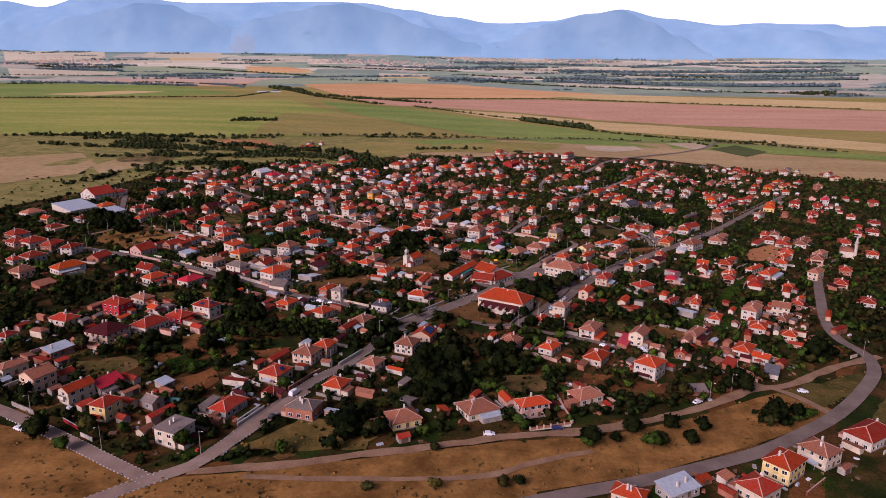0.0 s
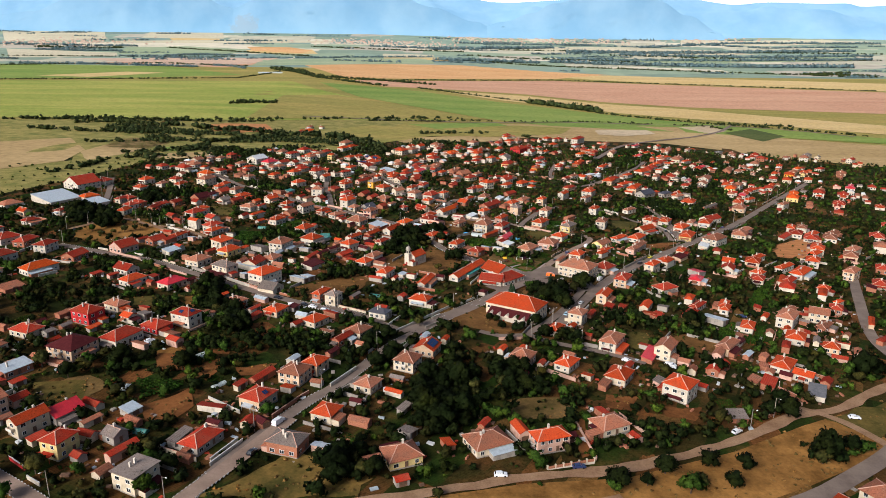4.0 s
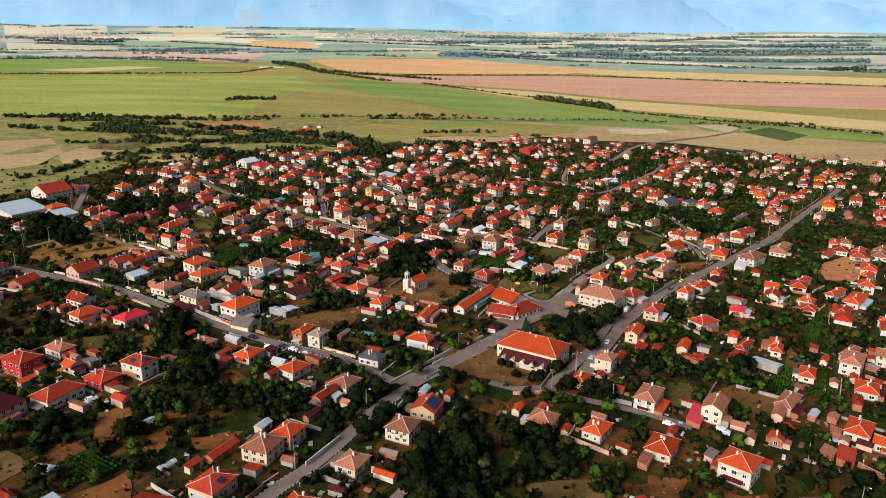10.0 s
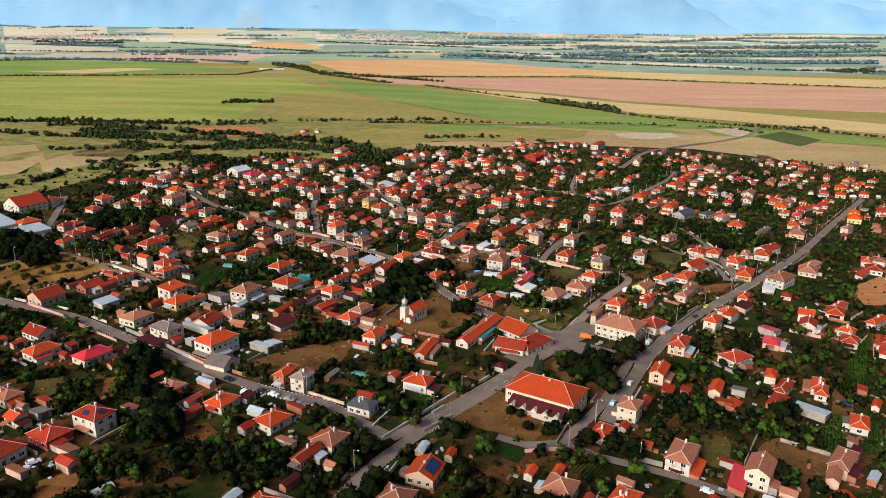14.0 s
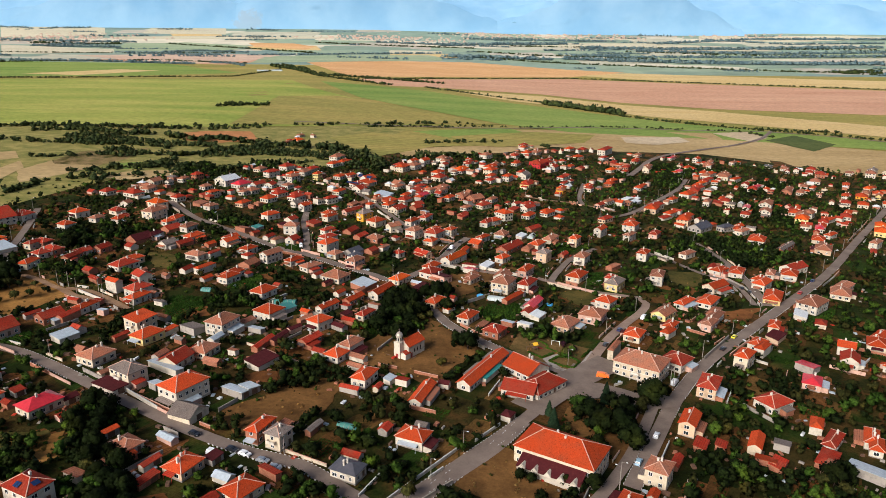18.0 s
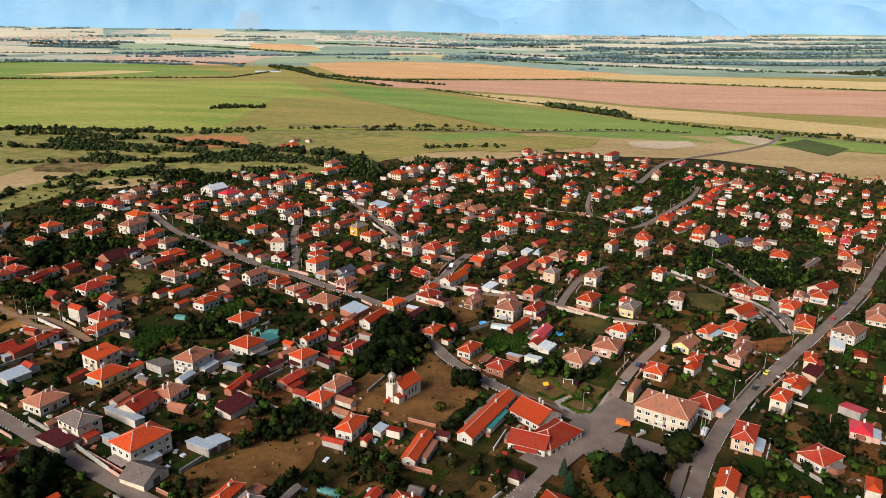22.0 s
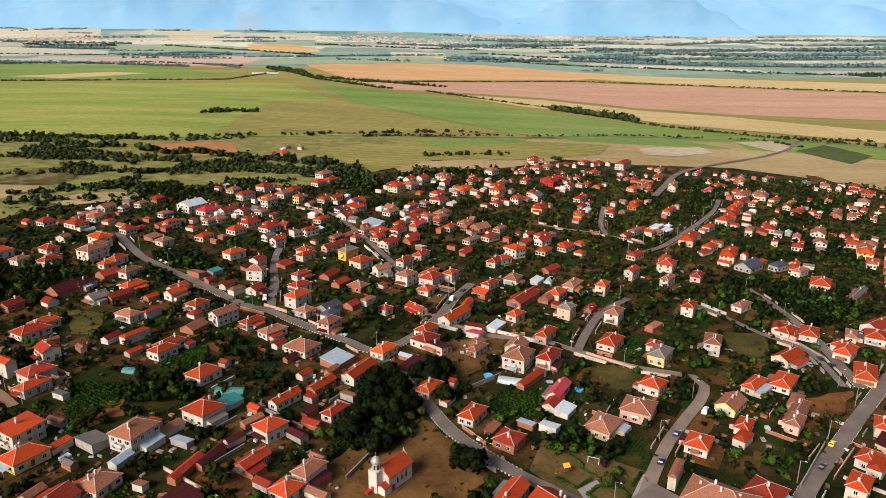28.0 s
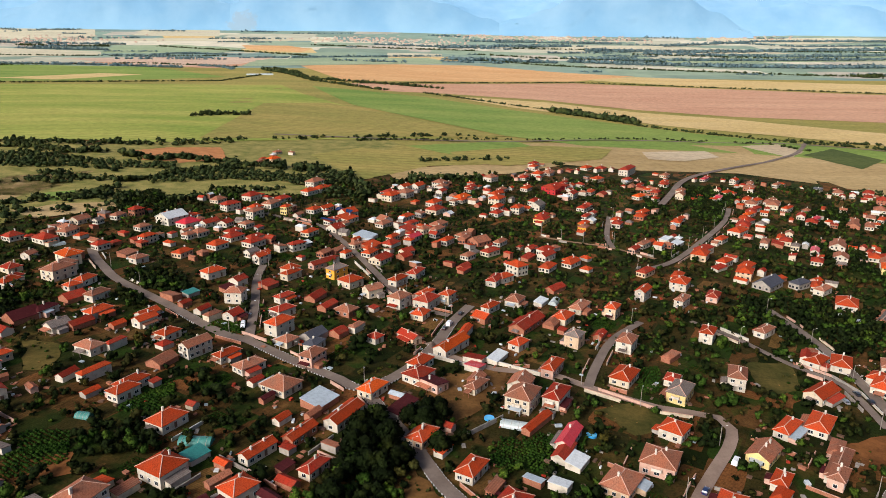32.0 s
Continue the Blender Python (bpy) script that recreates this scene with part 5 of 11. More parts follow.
house(-28.2, 270.9, 65, 7.4, 10.0, 1.1, 'h', 's', 'w')
house(12.6, 400.7, 60, 11.7, 7.2, 1.1, 'h', 'o', 'w')
house(24.7, 384.8, 57, 9.6, 9.0, 1.1, 'h', 'r', 'b')
house(33.6, 446.9, 63, 13.1, 10.8, 2.0, 'h', 't', 'c')
house(47.1, 450.9, 61, 13.8, 7.6, 1.5, 'h', 'r', 'w')
house(16.3, 457.5, 56, 11.0, 5.7, 1.0, 'h', 't', 'c')
house(37.3, 432.0, 53, 16.6, 3.9, 0.9, 'g', 'o', 'b')
house(47.3, 422.3, 62, 15.1, 5.8, 1.0, 'g', 'R', 'w')
house(44.2, 414.0, 61, 12.3, 5.3, 0.9, 'g', 'r', 'w')
house(47.8, 408.5, 57, 8.6, 5.8, 0.8, 'm', 'w', 'w')
house(40.1, 395.7, 60, 5.2, 6.9, 0.8, 'm', 'w', 'w')
house(59.7, 397.1, 55, 13.4, 10.2, 1.1, 'h', 't', 'k')
house(75.3, 409.1, 63, 12.5, 12.1, 1.5, 'h', 't', 'p')
house(86.6, 430.0, 52, 9.8, 9.3, 1.3, 'h', 'o', 'w')
house(98.0, 459.1, 56, 13.3, 8.4, 1.5, 'h', 'd', 'y')
house(78.8, 472.2, 57, 14.1, 9.3, 1.1, 'h', 'o', 'c')
house(126.2, 472.8, 67, 12.5, 7.9, 2.0, 'h', 't', 'w')
house(113.7, 418.2, 48, 13.2, 8.7, 1.0, 'g', 't', 'y')
house(91.0, 388.4, 59, 10.6, 8.5, 1.1, 'h', 'o', 'c')
house(76.9, 368.8, 60, 12.1, 3.0, 1.6, 'h', 't', 'c')
house(112.6, 402.3, 53, 10.0, 5.7, 1.0, 'h', 'o', 'w')
house(108.6, 393.6, 48, 8.7, 4.9, 1.0, 'h', 'o', 'w')
house(24.6, 309.4, 60, 4.9, 4.3, 0.9, 'h', 'b', 'w')
house(102.1, 360.6, 45, 11.8, 10.9, 1.3, 'h', 'r', 'w')
house(130.5, 436.2, 45, 14.5, 6.2, 1.0, 'h', 'o', 'w')
house(144.6, 440.0, 52, 15.6, 8.6, 1.0, 'h', 'o', 'w')
house(157.8, 464.8, 37, 15.5, 8.7, 1.1, 'g', 'o', 'c')
house(191.0, 481.0, 41, 9.4, 8.0, 1.1, 'h', 'o', 'w')
house(203.6, 495.4, 60, 11.4, 5.6, 1.0, 'h', 't', 'w')
house(185.4, 451.5, 60, 17.9, 9.5, 1.1, 'h', 'o', 'y')
house(201.6, 440.1, 42, 17.0, 11.6, 1.7, 'h', 't', 'w')
house(189.3, 427.4, 60, 10.8, 6.7, 0.8, 'm', 'w', 'w')
house(165.2, 405.6, 60, 10.5, 5.6, 1.4, 'h', 'o', 'c')
house(161.7, 395.8, 47, 12.2, 6.4, 0.9, 'm', 'b', 'k')
house(133.3, 364.7, 50, 11.1, 6.7, 2.0, 'h', 'o', 'c')
house(147.3, 378.1, 47, 10.2, 4.9, 1.4, 'h', 'o', 'w')
house(136.9, 412.8, 52, 22.6, 5.9, 1.1, 'h', 't', 'w')
house(108.1, 337.9, 60, 13.8, 8.1, 1.6, 'h', 'r', 'k')
house(129.5, 327.4, 30, 12.4, 9.9, 1.2, 'h', 'r', 'w')
house(90.2, 308.0, 60, 11.9, 6.5, 1.6, 'g', 'o', 'k')
house(138.4, 311.8, 60, 8.7, 4.7, 1.1, 'h', 'o', 'w')
house(188.6, 382.8, 60, 7.1, 8.0, 1.5, 'g', 'o', 'w')
house(200.1, 365.1, 45, 7.4, 7.6, 1.1, 'h', 'o', 'w')
house(215.0, 400.2, 41, 14.6, 5.9, 1.1, 'h', 'o', 'w')
house(237.2, 474.6, 43, 19.8, 7.8, 1.1, 'h', 't', 'p')
house(283.3, 491.8, 60, 13.0, 6.4, 1.2, 'h', 'o', 'w')
house(224.4, 380.9, 38, 17.0, 5.6, 1.1, 'h', 'o', 'w')
house(210.0, 354.4, 60, 14.9, 3.0, 1.0, 'h', 'o', 'w')
house(160.9, 363.3, 40, 8.0, 8.4, 0.9, 'm', 'R', 'g')
house(266.7, 466.3, 47, 21.8, 4.6, 0.9, 'm', 'r', 'w')
house(172.3, 497.3, 42, 12.0, 7.8, 1.0, 'h', 'o', 'w')
house(182.4, 495.1, 60, 13.8, 8.8, 1.1, 'h', 'o', 'w')
house(110.2, 297.8, 60, 11.1, 4.9, 1.0, 'g', 'o', 'c')
house(119.7, 298.5, 60, 5.4, 5.6, 0.8, 'm', 'd', 'g')
house(141.6, 284.2, 46, 7.1, 12.2, 0.9, 'm', 'm', 'g')
house(109.3, 288.1, 60, 4.5, 6.9, 0.8, 'm', 'o', 'b')
house(-246.4, 523.0, 60, 8.7, 9.3, 1.3, 'h', 'o', 'w')
house(-254.5, 555.6, 60, 11.2, 9.4, 1.3, 'h', 'o', 'w')
house(-221.6, 545.8, 72, 11.5, 6.9, 1.1, 'h', 'o', 'w')
house(-237.3, 545.1, 71, 9.3, 7.0, 1.0, 'h', 't', 'w')
house(-204.6, 562.0, 68, 15.4, 10.3, 2.0, 'h', 't', 'c')
house(-188.5, 544.9, 60, 8.0, 6.4, 1.0, 'h', 'o', 'w')
house(-186.8, 554.2, 76, 11.3, 7.2, 1.1, 'h', 'o', 'w')
house(-170.5, 533.8, 67, 11.6, 6.9, 1.2, 'h', 't', 'w')
house(-159.9, 513.0, 63, 12.4, 7.4, 1.1, 'h', 'o', 'w')
house(-184.9, 512.1, 71, 12.0, 7.0, 1.1, 'h', 'b', 'w')
house(-190.8, 504.2, 60, 13.5, 10.5, 0.9, 'g', 'b', 'b')
house(-169.5, 494.7, 60, 9.7, 7.8, 1.0, 'g', 'd', 'w')
house(-161.9, 499.9, 60, 11.1, 6.3, 0.9, 'g', 'r', 'b')
house(-136.2, 511.6, 60, 10.7, 6.8, 1.2, 'g', 'o', 'w')
house(-145.6, 500.9, 60, 6.9, 4.6, 0.8, 'g', 'o', 'b')
house(-119.2, 492.1, 62, 9.8, 7.8, 1.1, 'h', 'o', 'w')
house(-145.3, 474.9, 64, 8.0, 11.0, 1.1, 'h', 't', 'w')
house(-136.9, 480.1, 66, 9.6, 3.9, 1.1, 'h', 'r', 'w')
house(-133.0, 453.2, 61, 13.0, 4.5, 1.2, 'h', 'o', 'w')
house(-142.4, 451.1, 71, 8.3, 4.5, 0.9, 'g', 'r', 'w')
house(-115.3, 446.0, 64, 12.6, 7.1, 1.1, 'h', 'o', 'w')
house(-210.1, 470.3, 61, 10.7, 6.5, 1.0, 'g', 'r', 'w')
house(-202.8, 479.9, 71, 9.7, 7.3, 1.0, 'g', 'r', 'b')
house(-176.7, 461.2, 60, 12.3, 6.8, 1.1, 'h', 'o', 'k')
house(-191.4, 441.6, 60, 5.7, 6.7, 0.9, 'g', 'r', 'b')
house(-182.4, 428.7, 53, 3.5, 8.5, 0.9, 'g', 'r', 'b')
house(-188.8, 487.3, 60, 6.1, 6.4, 0.9, 'g', 'r', 'w')
house(-135.8, 539.3, 60, 6.5, 9.8, 0.9, 'm', 't', 'b')
house(-126.0, 575.3, 54, 12.3, 8.3, 1.3, 'h', 'o', 'w')
house(-108.0, 561.5, 63, 8.5, 7.5, 1.5, 'g', 'r', 'w')
house(-103.1, 539.9, 86, 9.0, 9.8, 2.0, 'h', 't', 'w')
house(-85.4, 586.8, 62, 9.2, 9.0, 1.3, 'h', 'o', 'c')
house(-79.3, 543.7, 56, 10.9, 5.7, 1.1, 'h', 'r', 'w')
house(-58.5, 585.0, 54, 11.8, 7.6, 2.0, 'h', 'd', 'Y')
house(-49.0, 571.9, 52, 11.5, 10.4, 1.3, 'h', 'o', 'c')
house(-35.3, 557.4, 39, 9.8, 7.4, 1.5, 'g', 't', 'c')
house(-23.1, 577.7, 59, 12.0, 6.5, 1.3, 'h', 'o', 'w')
house(-20.2, 544.5, 58, 10.5, 8.9, 2.0, 'h', 't', 'w')
house(-75.9, 525.4, 52, 11.4, 7.8, 1.2, 'h', 'r', 'w')
house(-72.6, 504.3, 60, 12.6, 8.4, 2.0, 'h', 'o', 'w')
house(-102.0, 478.0, 56, 13.0, 7.3, 1.8, 'g', 't', 'w')
house(-87.6, 474.1, 56, 11.4, 6.1, 1.1, 'h', 'o', 'w')
house(-76.1, 465.6, 51, 12.2, 7.8, 1.0, 'h', 't', 'w')
house(-51.7, 474.1, 62, 10.8, 7.6, 1.7, 'h', 't', 'p')
house(-107.1, 515.6, 59, 8.6, 4.9, 1.0, 'h', 't', 'c')
house(-114.4, 523.1, 66, 8.1, 5.0, 0.9, 'g', 'r', 'w')
house(-97.7, 517.0, 64, 8.0, 7.8, 1.0, 'g', 'r', 'w')
house(-66.2, 491.1, 59, 8.2, 7.7, 1.0, 'h', 't', 'c')
house(-56.1, 499.2, 58, 11.4, 8.1, 0.9, 'g', 's', 'g')
house(-45.4, 503.7, 60, 7.5, 6.8, 0.9, 'g', 'r', 'b')
house(-37.8, 510.4, 60, 8.7, 4.3, 1.0, 'h', 't', 'w')
house(-55.8, 536.1, 64, 11.2, 5.8, 0.9, 'g', 'r', 'b')
house(-45.4, 530.0, 60, 8.8, 9.7, 1.0, 'h', 't', 'b')
house(-28.1, 498.8, 53, 6.6, 6.5, 1.0, 'h', 'r', 'w')
house(-6.7, 475.5, 58, 11.5, 7.3, 1.1, 'h', 'o', 'w')
house(-12.5, 501.6, 43, 6.0, 11.8, 1.0, 'g', 'r', 'k')
house(-8.7, 530.0, 66, 9.2, 7.5, 1.0, 'h', 'o', 'c')
house(-7.2, 559.0, 60, 12.7, 5.8, 1.1, 'h', 'o', 'w')
house(-13.8, 591.9, 67, 13.5, 6.9, 1.3, 'h', 'r', 'w')
house(-36.8, 615.9, 60, 13.0, 9.6, 1.0, 'g', 'r', 'c')
house(4.8, 554.2, 60, 8.7, 6.7, 1.7, 'h', 'o', 'c')
house(26.9, 544.3, 55, 11.3, 5.9, 1.1, 'h', 'o', 'w')
house(40.6, 555.1, 64, 10.6, 8.6, 1.1, 'h', 't', 'w')
house(46.7, 607.9, 39, 9.5, 11.2, 2.0, 'h', 'o', 'w')
house(37.5, 592.7, 45, 11.0, 7.8, 1.1, 'h', 'o', 'w')
house(66.7, 617.4, 60, 13.5, 7.5, 1.0, 'h', 'o', 'w')
house(83.6, 634.2, 42, 10.9, 6.3, 1.0, 'h', 'o', 'w')
house(63.1, 534.8, 57, 12.2, 8.2, 1.1, 'h', 'o', 'c')
house(74.5, 551.1, 58, 14.6, 7.5, 1.0, 'h', 't', 'c')
house(90.1, 544.4, 60, 9.6, 6.6, 2.0, 'h', 'o', 'k')
house(63.7, 505.8, 58, 8.9, 7.9, 2.0, 'h', 'd', 'k')
house(37.1, 499.4, 52, 9.3, 6.7, 1.1, 'h', 'o', 'w')
house(43.7, 524.7, 56, 22.5, 9.2, 1.0, 'g', 'r', 'b')
house(22.2, 529.3, 49, 7.4, 8.7, 1.0, 'g', 'o', 'b')
house(6.6, 493.9, 56, 19.7, 7.6, 1.2, 'g', 'O', 'w')
house(13.2, 511.3, 71, 11.4, 4.4, 1.0, 'g', 'o', 'w')
house(49.2, 476.1, 61, 13.5, 6.2, 1.4, 'h', 'o', 'p')
house(87.6, 504.2, 60, 11.5, 8.0, 1.8, 'h', 't', 'w')
house(127.3, 617.1, 48, 13.6, 7.0, 1.1, 'h', 'r', 'k')
house(114.1, 574.4, 55, 12.5, 6.4, 1.9, 'g', 'o', 'w')
house(144.2, 608.3, 60, 13.0, 6.4, 1.4, 'h', 'o', 'w')
house(133.1, 565.4, 52, 12.3, 5.7, 1.6, 'h', 't', 'w')
house(-2.0, 458.5, 50, 7.6, 14.0, 1.0, 'm', 'b', 'p')
house(54.9, 557.2, 60, 10.1, 5.1, 0.8, 'm', 'w', 'w')
house(26.7, 485.8, 60, 11.5, 5.2, 0.8, 'm', 'w', 'w')
house(16.5, 483.4, 68, 6.7, 9.1, 0.8, 'm', 'r', 'w')
house(77.8, 515.6, 60, 9.1, 4.5, 0.9, 'g', 'r', 'b')
house(155.0, 578.0, 60, 11.8, 7.0, 1.1, 'h', 'r', 'p')
house(187.3, 645.9, 46, 13.0, 7.4, 1.3, 'h', 'o', 'w')
house(197.7, 635.9, 50, 14.2, 7.8, 1.5, 'h', 'o', 'k')
house(130.7, 519.6, 60, 11.2, 7.1, 1.8, 'h', 'o', 'w')
house(162.9, 529.8, 42, 12.7, 6.3, 1.1, 'h', 't', 'w')
house(218.2, 607.5, 34, 13.0, 7.5, 1.3, 'h', 's', 'g')
house(198.1, 605.6, 43, 19.1, 11.9, 1.0, 'g', 's', 'g')
house(227.4, 605.2, 60, 11.8, 6.3, 1.1, 'h', 'o', 'w')
house(229.9, 576.4, 60, 15.5, 11.7, 1.1, 'h', 'o', 'w')
house(243.1, 559.7, 47, 26.2, 5.1, 1.0, 'g', 'd', 'b')
house(280.3, 586.5, 60, 13.0, 9.3, 1.0, 'h', 'o', 'c')
house(275.1, 569.4, 60, 13.4, 5.6, 1.0, 'm', 't', 'c')
house(224.3, 508.7, 33, 17.6, 10.0, 1.2, 'g', 'r', 'w')
house(169.4, 501.3, 60, 10.1, 4.7, 1.0, 'g', 'r', 'w')
house(314.3, 669.6, 52, 13.0, 8.9, 1.7, 'h', 't', 'w')
house(305.1, 629.0, 60, 13.0, 6.4, 1.1, 'h', 'o', 'w')
house(326.2, 656.6, 41, 13.0, 5.5, 1.0, 'h', 'o', 'w')
house(297.9, 602.4, 39, 13.0, 5.6, 1.0, 'h', 'o', 'w')
house(-266.6, 624.2, 63, 10.1, 9.0, 1.1, 'h', 'r', 'w')
house(-245.8, 623.4, 60, 11.0, 13.3, 1.1, 'h', 'r', 'w')
house(-241.7, 641.2, 74, 10.2, 8.5, 1.0, 'h', 't', 'w')
house(-215.5, 594.3, 62, 10.8, 13.2, 1.3, 'h', 'O', 'b')
house(-207.5, 614.9, 60, 9.3, 7.6, 1.2, 'h', 'r', 'w')
house(-237.0, 590.5, 77, 7.2, 7.1, 1.0, 'g', 't', 'w')
house(-233.3, 567.3, 60, 8.7, 9.3, 1.0, 'h', 'r', 'c')
house(-229.1, 686.3, 72, 10.3, 6.9, 1.1, 'h', 't', 'w')
house(-220.7, 697.1, 60, 9.3, 7.7, 1.8, 'h', 'r', 'b')
house(-189.8, 683.5, 60, 18.0, 14.2, 1.7, 'g', 'w', 'w')
house(-201.3, 661.1, 60, 9.9, 7.7, 1.0, 'h', 't', 'w')
house(-186.2, 632.8, 63, 11.0, 6.7, 1.7, 'h', 'o', 'c')
house(-193.2, 632.8, 60, 7.4, 4.9, 0.9, 'm', 'r', 'b')
house(-165.1, 646.6, 64, 8.3, 6.8, 1.1, 'h', 't', 'w')
house(-160.2, 653.8, 60, 10.5, 8.7, 1.1, 'h', 't', 'w')
house(-182.0, 692.1, 65, 13.3, 7.7, 1.1, 'h', 'r', 'w')
house(-162.6, 680.7, 60, 13.4, 7.9, 1.0, 'g', 'r', 'w')
house(-140.4, 628.5, 60, 11.5, 9.2, 1.1, 'h', 'o', 'w')
house(-155.5, 609.0, 69, 11.7, 7.8, 1.1, 'h', 'o', 'k')
house(-146.8, 602.2, 60, 3.0, 5.9, 0.9, 'g', 't', 'b')
house(-175.4, 594.0, 59, 9.3, 8.0, 1.1, 'h', 't', 'w')
house(-248.5, 671.1, 71, 12.1, 9.2, 1.0, 'g', 't', 'c')
house(-125.5, 529.8, 63, 6.3, 4.2, 0.9, 'g', 'r', 'b')
house(-127.6, 544.7, 60, 7.7, 5.2, 0.8, 'm', 'T', 'g')
house(-162.3, 729.3, 56, 14.5, 8.9, 1.7, 'h', 'r', 'w')
house(-140.4, 718.3, 67, 10.6, 8.9, 2.1, 'h', 'o', 'w')
house(-134.7, 744.6, 70, 14.9, 9.5, 1.3, 'h', 't', 'w')
house(-118.5, 724.8, 68, 8.4, 6.7, 2.1, 'h', 'o', 'y')
house(-99.1, 733.4, 64, 11.2, 8.4, 1.1, 'h', 'o', 'w')
house(-91.1, 740.4, 60, 13.0, 7.4, 1.0, 'g', 'o', 'w')
house(-71.6, 726.0, 50, 13.0, 10.8, 1.3, 'g', 'o', 'w')
house(-80.0, 702.1, 60, 13.0, 6.9, 1.0, 'm', 'r', 'w')
house(-74.3, 681.2, 60, 10.8, 10.1, 1.1, 'g', 'r', 'w')
house(-151.8, 681.5, 74, 9.8, 8.3, 1.0, 'g', 'r', 'w')
house(-136.7, 680.7, 63, 9.6, 7.7, 1.1, 'h', 't', 'w')
house(-139.8, 659.1, 63, 11.8, 6.8, 1.2, 'h', 'r', 'w')
house(-121.7, 647.1, 59, 12.1, 6.5, 1.3, 'h', 'r', 'w')
house(-90.0, 668.8, 66, 13.0, 7.6, 1.1, 'h', 'o', 'c')
house(-106.8, 609.2, 60, 9.7, 5.4, 1.6, 'g', 'o', 'c')
house(-91.3, 633.3, 49, 11.7, 6.3, 1.6, 'h', 'r', 'w')
house(-55.1, 644.2, 55, 9.5, 6.1, 1.1, 'h', 't', 'c')
house(-45.0, 635.9, 52, 9.3, 5.5, 1.2, 'h', 'o', 'w')
house(-32.8, 667.7, 63, 10.8, 6.0, 1.0, 'h', 'o', 'c')
house(-26.9, 725.3, 60, 13.0, 7.7, 1.1, 'h', 'o', 'w')
house(-42.1, 709.3, 44, 9.5, 9.7, 1.3, 'g', 't', 'w')
house(-22.0, 707.9, 53, 11.5, 6.5, 1.0, 'h', 'r', 'w')
house(-20.5, 676.8, 60, 8.9, 6.4, 1.1, 'h', 'r', 'w')
house(-12.5, 689.5, 52, 8.9, 7.5, 1.3, 'h', 't', 'c')
house(-2.0, 707.3, 60, 14.2, 9.3, 1.1, 'h', 't', 'c')
house(-72.3, 623.2, 64, 9.9, 6.2, 1.0, 'g', 't', 'b')
house(-70.2, 602.8, 52, 18.0, 6.2, 1.0, 'g', 'r', 'p')
house(-21.5, 634.0, 47, 9.4, 7.2, 1.0, 'g', 'r', 'c')
house(-51.6, 667.4, 67, 14.3, 12.3, 0.8, 'm', 'm', 'w')
house(-6.7, 778.0, 59, 14.0, 9.2, 1.2, 'h', 'o', 'w')
house(46.3, 774.9, 62, 13.2, 7.8, 1.1, 'h', 'o', 'w')
house(62.4, 767.5, 63, 13.0, 8.3, 1.8, 'h', 'o', 'w')
house(80.9, 751.9, 56, 13.0, 8.1, 1.1, 'h', 'r', 'Y')
house(4.2, 664.5, 61, 11.8, 6.7, 1.2, 'h', 'o', 'w')
house(15.9, 681.3, 53, 12.5, 7.7, 1.0, 'h', 't', 'c')
house(26.4, 667.5, 40, 12.7, 11.9, 1.0, 'g', 't', 'b')
house(40.9, 668.4, 59, 12.0, 6.3, 1.0, 'h', 't', 'w')
house(32.7, 643.9, 48, 13.1, 7.7, 1.1, 'h', 'r', 'c')
house(17.8, 632.5, 55, 9.6, 6.8, 1.0, 'h', 't', 'w')
house(69.7, 650.9, 42, 11.6, 7.5, 1.4, 'h', 'r', 'w')
house(111.0, 733.5, 60, 11.6, 6.9, 1.0, 'h', 'o', 'Y')
house(117.3, 758.0, 60, 12.2, 5.4, 1.0, 'h', 'r', 'w')
house(138.9, 746.2, 60, 9.8, 7.3, 1.3, 'h', 'o', 'w')
house(169.9, 781.7, 49, 13.0, 7.6, 1.2, 'h', 'o', 'b')
house(143.2, 680.7, 50, 13.0, 6.0, 1.2, 'h', 't', 'w')
house(133.3, 667.5, 51, 10.2, 5.8, 1.0, 'g', 'r', 'p')
house(80.4, 803.3, 60, 13.2, 7.7, 1.2, 'h', 'r', 'w')
house(17.3, 795.6, 60, 11.5, 6.9, 1.0, 'h', 'o', 'w')
house(120.7, 787.8, 55, 13.0, 7.9, 1.1, 'h', 'r', 'w')
house(14.7, 610.6, 60, 9.4, 6.0, 0.9, 'g', 'r', 'b')
house(291.8, 850.9, 60, 13.0, 6.8, 1.2, 'h', 't', 'w')
house(282.0, 820.5, 43, 14.0, 6.7, 1.1, 'h', 'r', 'w')
house(313.4, 850.4, 44, 13.0, 7.1, 1.1, 'h', 't', 'w')
house(312.1, 824.4, 44, 13.0, 6.6, 1.4, 'h', 'o', 'w')
house(320.0, 788.6, 44, 13.0, 5.7, 1.2, 'h', 'R', 'w')
house(265.7, 796.2, 46, 13.0, 6.3, 1.0, 'h', 'O', 'w')
house(254.0, 770.5, 43, 13.0, 8.6, 1.0, 'h', 'r', 'w')
house(195.8, 764.1, 51, 13.0, 5.5, 1.1, 'h', 'o', 'w')
house(229.8, 730.0, 45, 16.1, 10.8, 1.4, 'h', 'o', 'w')
house(207.6, 705.5, 49, 13.0, 6.7, 1.1, 'h', 'o', 'w')
house(183.1, 673.2, 45, 16.5, 8.7, 1.4, 'h', 'r', 'c')
house(236.8, 698.0, 60, 13.1, 6.3, 1.5, 'h', 't', 'w')
house(258.5, 719.7, 60, 13.0, 5.5, 1.1, 'h', 'o', 'c')
house(267.5, 685.9, 60, 13.0, 6.0, 1.1, 'g', 'R', 'w')
